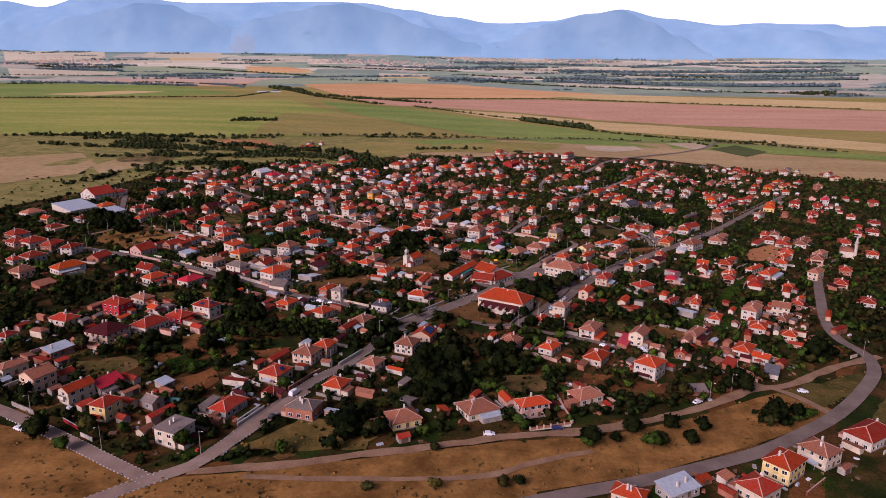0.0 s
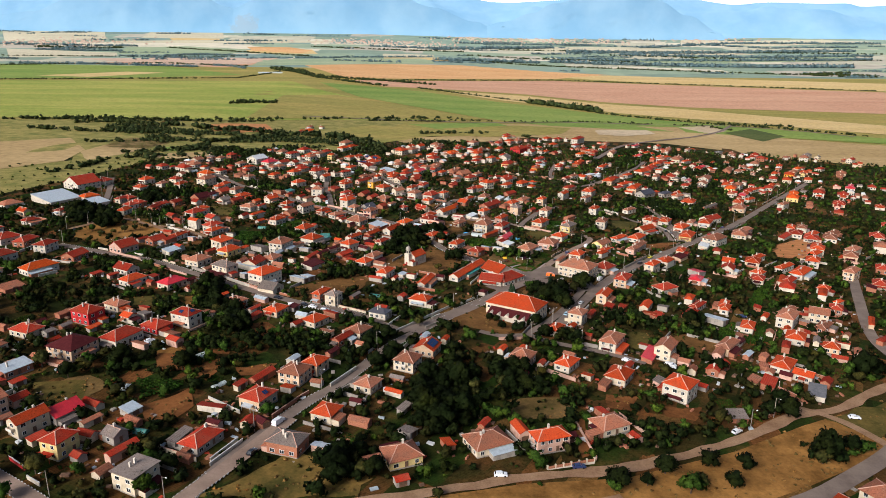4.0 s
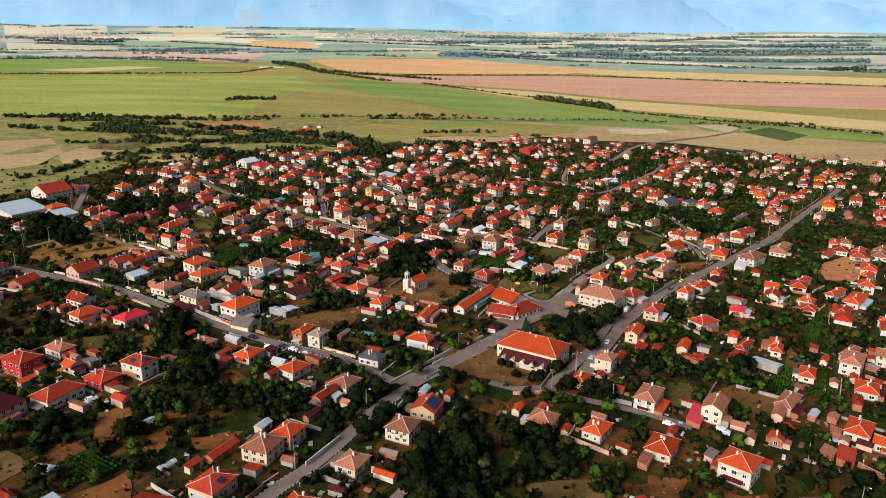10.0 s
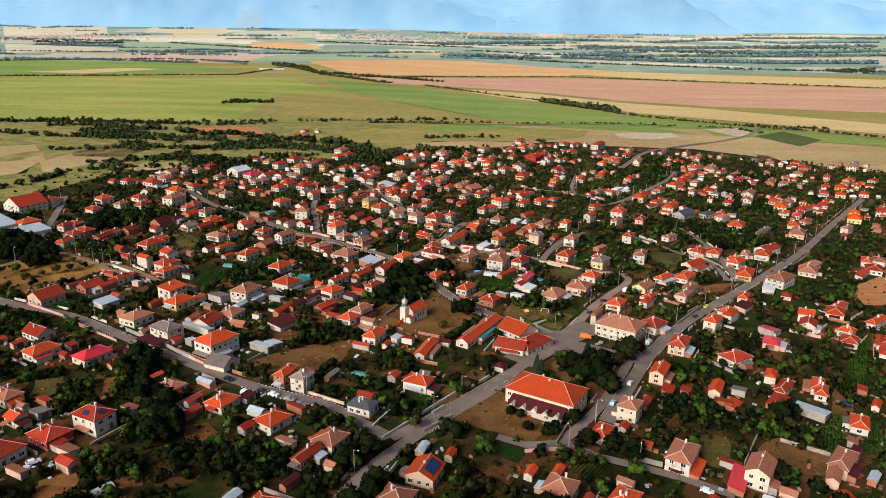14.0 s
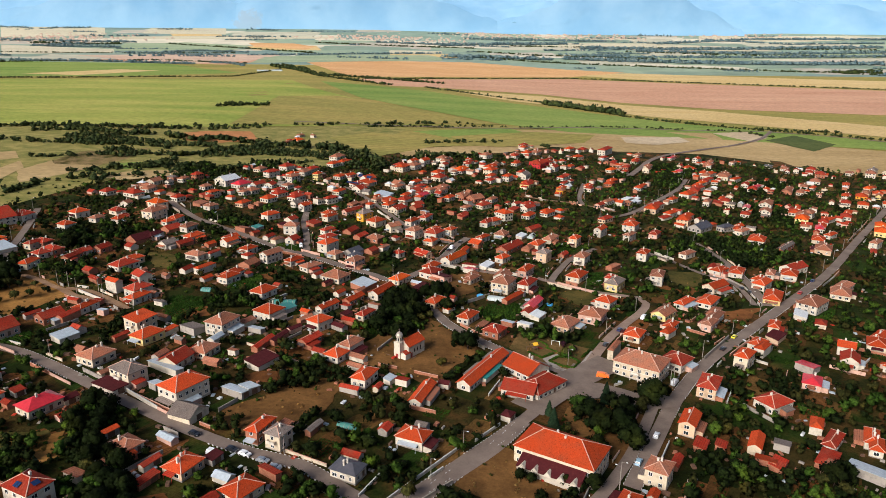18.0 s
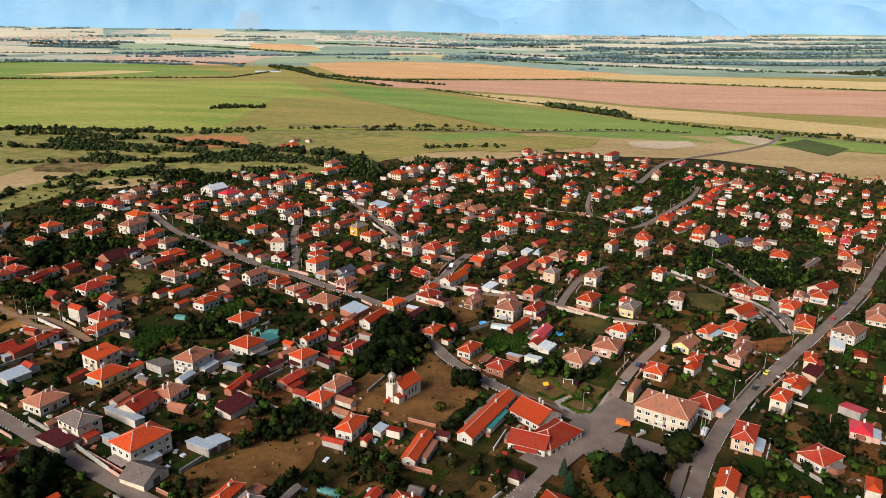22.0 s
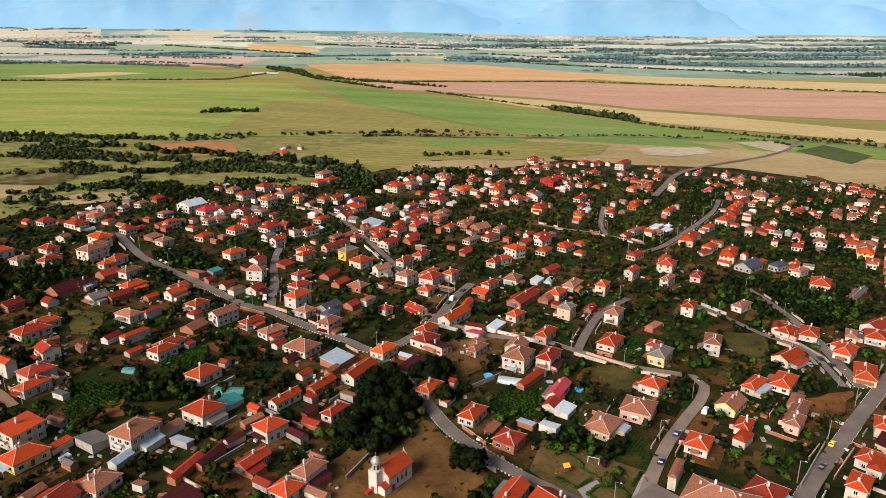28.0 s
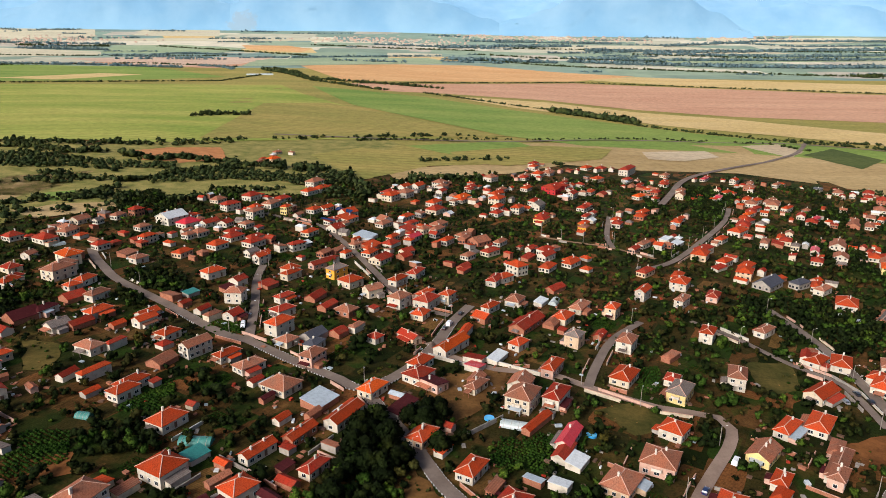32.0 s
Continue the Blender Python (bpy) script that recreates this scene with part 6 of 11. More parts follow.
house(296.5, 707.8, 60, 13.0, 8.1, 1.6, 'h', 't', 'c')
house(318.5, 695.3, 60, 13.2, 3.7, 1.1, 'h', 'o', 'w')
house(309.9, 690.9, 49, 10.9, 3.7, 1.0, 'h', 'r', 'w')
house(384.6, 800.8, 52, 13.0, 5.5, 1.1, 'h', 'o', 'w')
house(352.6, 786.0, 60, 13.0, 6.7, 1.0, 'g', 't', 'w')
house(351.1, 835.3, 60, 13.9, 3.6, 1.0, 'h', 'o', 'w')
house(165.4, 701.1, 52, 13.0, 6.4, 0.9, 'f', 'w', 'w')
house(170.4, 690.7, 54, 13.0, 6.1, 0.8, 'm', 'w', 'w')
house(-250.4, 362.3, 82, 14.2, 8.4, 1.1, 'h', 'r', 'b')
house(-232.8, 351.9, 79, 11.9, 8.9, 1.6, 'h', 'r', 'w')
house(-216.2, 314.1, 57, 17.5, 10.0, 1.2, 'h', 'O', 'w')
house(-209.3, 338.6, 75, 12.7, 9.5, 1.0, 'g', 'r', 'b')
house(-289.1, 429.4, 60, 6.7, 9.3, 1.2, 'g', 'o', 'k')
house(-273.2, 408.2, 60, 10.1, 7.0, 1.0, 'h', 'r', 'w')
house(-267.6, 437.7, 73, 9.5, 5.9, 1.1, 'h', 'r', 'w')
house(-295.8, 526.1, 60, 21.5, 19.9, 1.6, 'g', 'r', 'w')
house(-290.8, 475.9, 60, 25.6, 24.6, 0.9, 'm', 'm', 'w')
house(-260.1, 467.0, 60, 21.7, 13.6, 0.9, 'm', 'm', 'w')
house(-270.8, 484.5, 60, 12.9, 9.4, 1.1, 'h', 'O', 'k')
house(-243.9, 480.8, 74, 10.7, 5.6, 1.2, 'h', 'r', 'c')
house(-230.0, 464.5, 60, 9.0, 8.3, 1.0, 'h', 'r', 'w')
house(-227.4, 446.9, 83, 11.7, 6.8, 1.1, 'h', 'o', 'c')
house(-211.4, 461.7, 79, 13.0, 5.8, 1.0, 'g', 'r', 'b')
house(307.0, 850.6, 56, 13.0, 7.7, 1.2, 'h', 't', 'w')
house(291.1, 860.1, 60, 13.0, 8.6, 1.1, 'h', 'o', 'w')
house(313.2, 799.5, 60, 13.0, 7.5, 1.1, 'g', 'r', 'w')
house(357.9, 773.2, 60, 13.0, 7.4, 1.0, 'h', 't', 'w')
house(378.2, 806.1, 60, 13.0, 7.7, 1.1, 'h', 't', 'w')
house(429.8, 898.8, 60, 13.0, 8.6, 1.2, 'h', 'r', 'w')
house(475.1, 896.7, 60, 13.0, 7.3, 1.2, 'h', 't', 'w')
house(509.9, 908.2, 45, 13.0, 9.6, 1.8, 'h', 'd', 'w')
house(430.2, 820.6, 60, 13.0, 7.3, 1.6, 'h', 'o', 'p')
house(394.9, 758.3, 60, 13.0, 6.7, 1.6, 'h', 'o', 'w')
house(427.5, 779.1, 51, 13.0, 8.1, 1.5, 'h', 't', 'k')
house(445.8, 806.5, 46, 13.0, 7.5, 1.2, 'h', 'O', 'k')
house(434.1, 768.3, 60, 13.0, 5.5, 1.2, 'g', 't', 'y')
house(421.3, 731.9, 60, 13.0, 8.8, 1.3, 'h', 'o', 'w')
house(357.8, 637.6, 60, 13.0, 9.0, 1.5, 'h', 'O', 'y')
house(397.9, 661.5, 60, 13.0, 7.9, 1.6, 'h', 't', 'w')
house(475.6, 809.0, 42, 13.0, 8.7, 1.0, 'h', 'r', 'w')
house(548.7, 869.7, 41, 13.0, 8.6, 1.8, 'g', 'r', 'w')
house(546.9, 844.6, 60, 13.0, 5.5, 1.5, 'h', 'o', 'k')
house(475.4, 763.9, 60, 13.0, 7.8, 1.3, 'h', 't', 'b')
house(358.1, 686.2, 55, 13.0, 6.5, 1.1, 'h', 'o', 'w')
house(321.1, 655.3, 60, 13.0, 5.8, 1.0, 'h', 'o', 'w')
house(299.3, 621.7, 60, 13.0, 6.6, 1.1, 'h', 'R', 'w')
house(318.8, 578.9, 43, 13.0, 6.3, 1.6, 'h', 't', 'w')
house(305.4, 558.7, 60, 11.6, 4.2, 1.0, 'h', 'r', 'w')
house(408.2, 637.4, 60, 13.0, 5.5, 1.1, 'h', 'o', 'w')
house(429.9, 649.6, 60, 13.3, 4.9, 1.0, 'h', 't', 'w')
house(429.1, 635.1, 60, 13.0, 5.5, 1.2, 'h', 't', 'w')
house(451.6, 699.1, 60, 13.0, 5.5, 1.0, 'h', 'R', 'w')
house(375.5, 589.3, 60, 13.0, 5.5, 1.0, 'g', 'r', 'p')
house(290.8, 473.0, 43, 13.0, 6.6, 1.2, 'h', 'o', 'w')
house(310.6, 479.6, 40, 13.0, 7.1, 1.1, 'h', 't', 'w')
house(297.2, 428.7, 41, 13.0, 7.8, 1.5, 'h', 't', 'c')
house(275.2, 437.2, 60, 11.3, 6.9, 1.2, 'h', 'o', 'p')
house(262.0, 414.6, 41, 13.0, 6.2, 1.3, 'h', 'o', 'w')
house(229.9, 370.7, 46, 19.8, 8.7, 1.2, 'h', 'o', 'w')
house(213.5, 352.9, 47, 13.6, 6.4, 1.0, 'h', 'r', 'w')
house(261.7, 369.6, 44, 13.9, 7.5, 2.0, 'h', 't', 'k')
house(227.8, 339.3, 50, 7.7, 7.0, 1.1, 'h', 'o', 'w')
house(224.2, 317.0, 37, 6.9, 3.6, 1.0, 'h', 'o', 'w')
house(-178.6, 750.8, 66, 11.5, 9.0, 1.0, 'h', 't', 'c')
house(-156.3, 765.8, 64, 13.2, 10.3, 1.4, 'h', 'r', 'w')
house(-131.0, 766.1, 60, 13.4, 9.1, 1.0, 'h', 'r', 'w')
house(-115.4, 828.0, 61, 16.4, 10.6, 2.0, 'h', 't', 'w')
house(-106.5, 811.5, 60, 15.0, 9.2, 1.2, 'h', 'o', 'w')
house(-114.7, 797.0, 60, 13.8, 9.0, 1.2, 'h', 'o', 'w')
house(-46.1, 804.8, 52, 13.5, 10.9, 1.5, 'h', 'r', 'w')
house(-182.5, 950.7, 60, 13.8, 9.7, 1.0, 'h', 'O', 'k')
house(-188.9, 994.9, 60, 10.8, 6.6, 1.0, 'h', 't', 'w')
house(-34.7, 832.3, 60, 12.6, 7.5, 1.5, 'g', 'o', 'w')
house(-22.8, 840.5, 60, 13.3, 9.1, 1.5, 'g', 'o', 'w')
house(-2.9, 856.0, 60, 13.0, 10.7, 1.8, 'h', 't', 'w')
house(26.5, 852.2, 60, 13.4, 7.5, 1.1, 'h', 'r', 'c')
house(48.2, 900.6, 52, 13.0, 10.8, 1.5, 'h', 't', 'w')
house(84.6, 925.7, 53, 13.0, 8.0, 1.1, 'h', 't', 'w')
house(100.5, 939.8, 60, 13.0, 11.2, 1.2, 'h', 'o', 'w')
house(102.4, 996.5, 60, 13.0, 9.4, 1.7, 'h', 'r', 'w')
house(114.2, 949.7, 60, 12.7, 6.9, 1.0, 'h', 't', 'w')
house(107.4, 871.5, 44, 22.4, 13.6, 1.3, 'h', 'r', 'R')
house(120.9, 895.9, 56, 13.2, 5.5, 1.1, 'h', 'r', 'w')
house(162.8, 997.7, 52, 13.0, 9.3, 1.0, 'h', 'o', 'w')
house(161.2, 928.3, 46, 13.0, 10.4, 1.2, 'h', 'o', 'c')
house(79.8, 860.4, 60, 13.0, 7.8, 1.1, 'h', 'o', 'w')
house(48.6, 821.2, 49, 15.1, 9.0, 1.5, 'h', 'o', 'w')
house(55.1, 844.8, 60, 11.2, 7.8, 1.3, 'h', 't', 'c')
house(17.3, 803.5, 55, 16.6, 9.9, 1.2, 'h', 'O', 'w')
house(119.1, 836.6, 60, 13.0, 7.7, 1.7, 'g', 'r', 'w')
house(140.7, 859.4, 60, 12.9, 6.6, 1.0, 'h', 'o', 'w')
house(206.3, 982.7, 60, 32.0, 11.0, 2.4, 'h', 'r', 'w')
house(194.0, 933.3, 51, 13.0, 7.9, 1.2, 'h', 'r', 'w')
house(246.6, 975.0, 51, 13.0, 8.2, 1.0, 'h', 't', 'c')
house(232.4, 929.4, 60, 13.0, 7.6, 1.2, 'h', 'o', 'w')
house(201.0, 908.5, 60, 13.0, 5.8, 1.0, 'h', 'r', 'w')
house(184.1, 848.3, 46, 13.0, 8.6, 1.1, 'h', 'O', 'w')
house(234.7, 883.0, 60, 13.0, 8.1, 1.4, 'h', 't', 'c')
house(286.2, 963.2, 52, 13.0, 6.3, 1.0, 'h', 'R', 'w')
house(315.1, 953.4, 54, 13.0, 7.5, 1.7, 'g', 'o', 'w')
house(331.0, 948.7, 60, 13.0, 6.6, 1.1, 'h', 't', 'w')
house(263.5, 861.0, 60, 13.0, 6.8, 1.2, 'h', 'R', 'w')
house(281.4, 887.4, 47, 13.0, 6.8, 1.3, 'h', 'o', 'c')
house(358.8, 947.2, 46, 13.0, 6.4, 1.3, 'h', 't', 'w')
house(296.9, 855.0, 41, 13.0, 8.1, 1.3, 'h', 'o', 'w')
house(313.9, 857.4, 60, 13.0, 8.0, 1.4, 'h', 't', 'w')
house(317.6, 833.2, 42, 13.0, 5.5, 1.0, 'h', 'r', 'w')
house(397.9, 937.2, 48, 13.0, 9.1, 1.0, 'f', 'g', 'w')
house(207.3, 874.7, 60, 13.0, 8.0, 1.0, 'h', 'r', 'b')
house(20.3, 342.8, 60, 14.8, 3.6, 0.9, 'm', 'T', 'w')
house(17.4, 344.4, 60, 35.2, 6.8, 1.0, 'g', 'o', 'w')
house(35.3, 347.8, 42, 13.5, 14.8, 1.0, 'g', 'o', 'w')
house(39.8, 333.2, 44, 18.6, 11.9, 1.0, 'h', 'r', 'w')
house(31.1, 329.1, 67, 10.2, 13.7, 1.0, 'g', 'r', 'w')
house(-244.8, 649.0, 60, 8.8, 12.8, 1.0, 'h', 't', 'k')
house(-211.7, 585.7, 55, 9.8, 12.9, 2.0, 'h', 'O', 'c')
house(-207.3, 570.6, 76, 14.5, 9.5, 1.6, 'h', 't', 'c')
house(-222.9, 552.0, 72, 9.4, 5.9, 1.0, 'h', 'r', 'w')
house(-181.3, 531.2, 60, 10.9, 8.4, 0.8, 'g', 'r', 'b')
house(-117.1, 482.2, 60, 6.0, 5.8, 0.8, 'h', 'r', 'w')
house(-186.7, 604.7, 70, 10.3, 7.5, 0.8, 'm', 't', 'b')
house(-175.5, 675.6, 60, 14.3, 11.0, 1.2, 'h', 'R', 'w')
house(-137.9, 708.2, 60, 12.4, 8.3, 2.0, 'h', 't', 'w')
house(-136.5, 648.8, 60, 13.1, 8.9, 1.0, 'h', 'r', 'w')
house(-120.2, 638.0, 60, 13.7, 9.4, 1.2, 'h', 'r', 'w')
house(-106.6, 604.2, 60, 9.9, 6.3, 1.6, 'g', 'o', 'w')
house(-111.2, 555.6, 60, 10.1, 5.6, 0.8, 'm', 'b', 'b')
house(-92.2, 563.2, 60, 9.0, 7.6, 0.8, 'm', 'r', 'b')
house(-70.0, 711.6, 60, 14.6, 11.2, 1.0, 'm', 'o', 'w')
house(-43.7, 790.2, 60, 14.6, 11.2, 1.8, 'h', 'o', 'c')
house(-42.2, 701.8, 59, 12.2, 8.2, 1.0, 'h', 't', 'w')
house(-22.9, 691.7, 60, 12.5, 9.6, 0.9, 'm', 'r', 'b')
house(-19.0, 669.3, 60, 13.9, 7.1, 1.0, 'g', 'R', 'w')
house(-2.9, 691.9, 60, 13.0, 7.4, 1.2, 'h', 't', 'c')
house(-5.3, 751.8, 60, 14.3, 11.0, 1.3, 'h', 'r', 'c')
house(-32.5, 807.4, 60, 13.6, 11.4, 1.5, 'h', 't', 'w')
house(25.2, 840.6, 60, 8.3, 6.4, 1.0, 'h', 'r', 'w')
house(-0.9, 819.9, 60, 9.8, 7.5, 1.5, 'g', 'r', 'w')
house(47.6, 798.4, 60, 14.6, 11.2, 1.8, 'h', 'o', 'c')
house(44.0, 753.3, 60, 11.2, 8.6, 1.0, 'h', 'r', 'w')
house(-45.2, 647.4, 57, 13.6, 8.3, 0.8, 'm', 'o', 'b')
house(-33.2, 653.8, 60, 12.0, 9.2, 0.9, 'h', 'r', 'w')
house(-44.4, 628.7, 65, 11.4, 7.0, 1.0, 'h', 'o', 'w')
house(-65.6, 633.0, 60, 11.1, 5.9, 0.8, 'g', 't', 'b')
house(-34.2, 623.6, 60, 10.9, 6.1, 0.8, 'm', 'r', 'b')
house(-22.4, 626.4, 51, 8.6, 7.7, 0.8, 'g', 'r', 'b')
house(-83.5, 579.1, 59, 12.2, 6.3, 1.3, 'h', 'o', 'c')
house(-6.2, 546.8, 60, 12.9, 9.9, 1.5, 'h', 'r', 'w')
house(-53.8, 489.0, 66, 9.5, 6.7, 1.0, 'h', 's', 'w')
house(-32.4, 535.9, 60, 5.1, 3.9, 0.8, 'm', 'r', 'w')
house(-64.2, 548.8, 68, 12.1, 6.9, 0.8, 'g', 'r', 'b')
house(16.5, 671.1, 67, 13.0, 6.1, 1.2, 'h', 't', 'b')
house(14.8, 605.8, 60, 10.6, 4.9, 0.8, 'm', 'r', 'b')
house(32.1, 587.2, 65, 14.6, 7.0, 1.2, 'h', 'r', 'w')
house(49.5, 536.8, 60, 9.1, 4.9, 0.9, 'h', 't', 'b')
house(57.6, 529.8, 60, 14.7, 6.4, 0.8, 'h', 't', 'b')
house(60.2, 519.3, 60, 5.0, 3.9, 0.8, 'm', 'r', 'b')
house(16.5, 462.4, 64, 8.3, 6.0, 1.0, 'g', 't', 'b')
house(33.7, 455.6, 67, 10.1, 9.0, 2.0, 'g', 't', 'w')
house(105.6, 495.6, 47, 11.3, 4.7, 0.9, 'h', 't', 'b')
house(98.5, 471.2, 60, 7.8, 6.0, 1.0, 'h', 'r', 'w')
house(16.5, 476.0, 61, 7.2, 7.4, 0.7, 'm', 'R', 'w')
house(65.8, 580.2, 48, 13.2, 7.0, 0.8, 'g', 'r', 'b')
house(141.8, 595.9, 60, 13.6, 10.4, 1.6, 'h', 'o', 'w')
house(228.0, 598.9, 41, 13.2, 6.7, 1.2, 'h', 't', 'w')
house(172.9, 504.2, 55, 13.7, 6.0, 0.8, 'h', 't', 'b')
house(-0.0, 842.8, 60, 10.3, 7.9, 1.5, 'h', 't', 'w')
house(83.2, 915.6, 60, 11.5, 8.8, 1.0, 'h', 'r', 'w')
house(100.3, 979.1, 60, 11.9, 9.1, 1.5, 'h', 'o', 'w')
house(114.7, 959.1, 60, 14.0, 9.5, 1.0, 'h', 't', 'w')
house(104.3, 854.4, 60, 14.6, 11.2, 1.6, 'h', 'r', 'R')
house(118.9, 879.6, 60, 11.0, 8.5, 1.0, 'h', 'r', 'w')
house(140.9, 978.6, 60, 8.6, 6.6, 0.8, 'm', 'r', 'b')
house(179.6, 997.9, 60, 14.6, 11.2, 1.0, 'h', 'r', 'k')
house(164.1, 767.7, 60, 11.7, 8.9, 1.0, 'h', 'o', 'b')
house(137.4, 735.7, 60, 10.1, 7.8, 1.2, 'h', 'r', 'w')
house(150.6, 854.5, 60, 11.2, 8.6, 0.8, 'g', 'r', 'b')
house(80.7, 784.6, 60, 13.8, 10.6, 1.4, 'g', 'd', 'w')
house(78.7, 739.2, 60, 13.2, 10.1, 1.2, 'h', 'r', 'y')
house(108.1, 718.6, 60, 9.7, 7.5, 1.2, 'h', 't', 'Y')
house(68.8, 639.6, 50, 13.0, 7.4, 1.3, 'g', 'r', 'w')
house(83.2, 628.5, 52, 13.8, 7.5, 1.0, 'h', 'o', 'w')
house(57.1, 638.3, 60, 13.0, 5.5, 0.8, 'm', 'r', 'b')
house(228.8, 918.6, 60, 12.0, 9.2, 1.0, 'h', 'r', 'w')
house(198.7, 896.0, 60, 10.5, 8.1, 0.9, 'm', 'r', 'b')
house(226.5, 859.1, 60, 11.1, 8.5, 1.5, 'g', 't', 'c')
house(319.0, 922.6, 60, 14.6, 11.2, 1.2, 'h', 't', 'b')
house(189.5, 753.0, 60, 10.3, 7.9, 1.0, 'h', 'o', 'w')
house(286.8, 841.0, 60, 13.7, 10.5, 1.2, 'h', 't', 'w')
house(305.7, 838.4, 60, 14.6, 11.2, 1.4, 'h', 't', 'c')
house(272.6, 807.1, 60, 12.1, 9.3, 1.0, 'h', 'r', 'p')
house(257.1, 783.4, 60, 11.6, 8.9, 0.9, 'h', 'o', 'b')
house(244.4, 754.9, 60, 14.1, 10.9, 1.0, 'h', 'r', 'b')
house(175.8, 659.1, 60, 14.1, 10.8, 1.5, 'h', 'o', 'k')
house(180.2, 635.7, 41, 13.0, 5.2, 0.8, 'm', 'r', 'w')
house(191.0, 622.4, 60, 13.0, 10.0, 1.6, 'h', 'o', 'k')
house(248.5, 702.6, 60, 11.1, 8.5, 0.9, 'm', 'r', 'b')
house(257.3, 709.1, 60, 11.7, 9.0, 1.2, 'h', 'r', 'c')
house(311.7, 778.1, 60, 12.4, 9.5, 1.0, 'h', 'r', 'w')
house(411.7, 922.3, 60, 13.2, 10.1, 1.0, 'h', 't', 'w')
house(405.2, 901.6, 60, 8.2, 6.3, 1.0, 'g', 'r', 'w')
house(418.1, 906.4, 60, 8.3, 6.4, 1.5, 'g', 'r', 'w')
house(433.8, 881.5, 60, 14.6, 11.2, 1.6, 'h', 'r', 'b')
house(409.1, 843.8, 60, 14.6, 11.2, 1.0, 'h', 't', 'w')
house(345.3, 775.2, 60, 13.6, 10.5, 0.9, 'g', 't', 'b')
house(288.6, 695.5, 60, 14.6, 11.2, 1.7, 'g', 't', 'w')
house(-285.5, 540.8, 76, 12.4, 11.7, 1.3, 'h', 'r', 'w')
house(-241.3, 485.9, 71, 8.3, 9.6, 1.0, 'h', 'r', 'b')
house(-228.2, 473.1, 60, 8.4, 11.2, 1.0, 'h', 'r', 'b')
house(-167.4, 397.1, 75, 7.7, 5.2, 0.8, 'h', 'r', 'b')
house(-112.1, 467.2, 68, 10.7, 8.1, 0.8, 'g', 't', 'b')
house(-134.8, 505.2, 60, 10.8, 6.8, 1.2, 'g', 'o', 'w')
house(188.6, 473.5, 48, 14.2, 8.2, 1.3, 'h', 'o', 'w')
house(132.7, 405.4, 51, 10.6, 5.8, 1.3, 'h', 't', 'p')
house(141.3, 422.7, 54, 12.5, 4.9, 1.0, 'h', 't', 'p')
house(147.5, 383.6, 43, 10.0, 6.6, 1.2, 'h', 'o', 'w')
house(194.2, 416.2, 60, 7.5, 5.7, 0.9, 'h', 'r', 'c')
house(444.3, 923.6, 60, 14.6, 11.2, 1.0, 'h', 'r', 'p')
house(494.4, 885.7, 60, 14.6, 11.2, 1.8, 'h', 't', 'w')
house(417.8, 769.0, 60, 14.6, 11.2, 1.0, 'h', 'o', 'Y')
house(444.7, 787.1, 60, 12.8, 9.8, 0.9, 'h', 'o', 'k')
house(483.7, 775.8, 60, 14.6, 11.2, 1.2, 'h', 't', 'k')
house(356.8, 603.1, 60, 8.0, 6.1, 0.8, 'h', 't', 'b')
house(384.9, 603.2, 60, 14.6, 11.2, 1.0, 'h', 'r', 'k')
house(417.2, 653.4, 60, 13.8, 10.6, 1.0, 'h', 'r', 'w')
house(303.8, 659.7, 60, 12.9, 9.9, 1.5, 'g', 't', 'w')
house(315.3, 646.1, 60, 10.7, 8.2, 1.0, 'h', 'r', 'w')
house(269.4, 558.4, 60, 14.6, 11.2, 1.2, 'h', 't', 'k')
house(230.5, 464.3, 60, 14.6, 11.2, 1.0, 'h', 't', 'c')
house(292.8, 493.1, 60, 10.3, 7.9, 1.2, 'h', 't', 'w')
house(208.4, 391.3, 60, 12.2, 9.4, 1.0, 'h', 'o', 'c')
house(214.6, 493.9, 60, 12.7, 9.8, 1.3, 'h', 'o', 'w')
house(154.5, 304.5, 60, 11.9, 5.2, 1.0, 'h', 'o', 'w')
house(131.6, 290.6, 50, 12.0, 6.1, 0.9, 'h', 'r', 'b')
house(173.0, 304.5, 60, 5.2, 4.0, 0.8, 'm', 'r', 'b')
house(121.0, 226.6, 45, 12.8, 5.9, 0.9, 'g', 'r', 'b')
house(142.7, 230.2, 60, 5.0, 3.9, 0.8, 'm', 't', 'b')
house(94.8, 237.3, 60, 14.4, 5.3, 0.8, 'm', 'R', 'b')
house(90.3, 296.0, 60, 7.4, 4.5, 0.8, 'm', 'r', 'b')
house(97.4, 296.2, 60, 5.0, 3.9, 0.8, 'm', 'r', 'b')
house(112.9, 286.5, 49, 7.6, 4.7, 0.7, 'm', 'r', 'b')
house(275.5, 666.8, 60, 13.0, 10.0, 1.6, 'g', 't', 'w')
house(256.0, 660.2, 60, 10.6, 8.1, 1.0, 'h', 'r', 'w')
house(306.0, 677.2, 60, 12.8, 9.8, 1.0, 'h', 'o', 'w')
house(297.7, 647.2, 60, 14.0, 10.7, 1.6, 'h', 'O', 'y')
house(347.8, 671.0, 60, 11.8, 9.1, 1.0, 'h', 'r', 'w')
house(381.2, 731.6, 60, 11.5, 8.8, 1.0, 'h', 'r', 'w')
house(393.8, 724.9, 60, 12.8, 9.8, 1.2, 'h', 'o', 'c')
house(347.0, 617.8, 60, 14.6, 11.2, 1.4, 'h', 'O', 'y')
house(388.3, 646.8, 60, 14.6, 11.2, 1.7, 'h', 'r', 'w')
house(349.1, 588.3, 60, 8.1, 6.2, 0.8, 'h', 't', 'b')
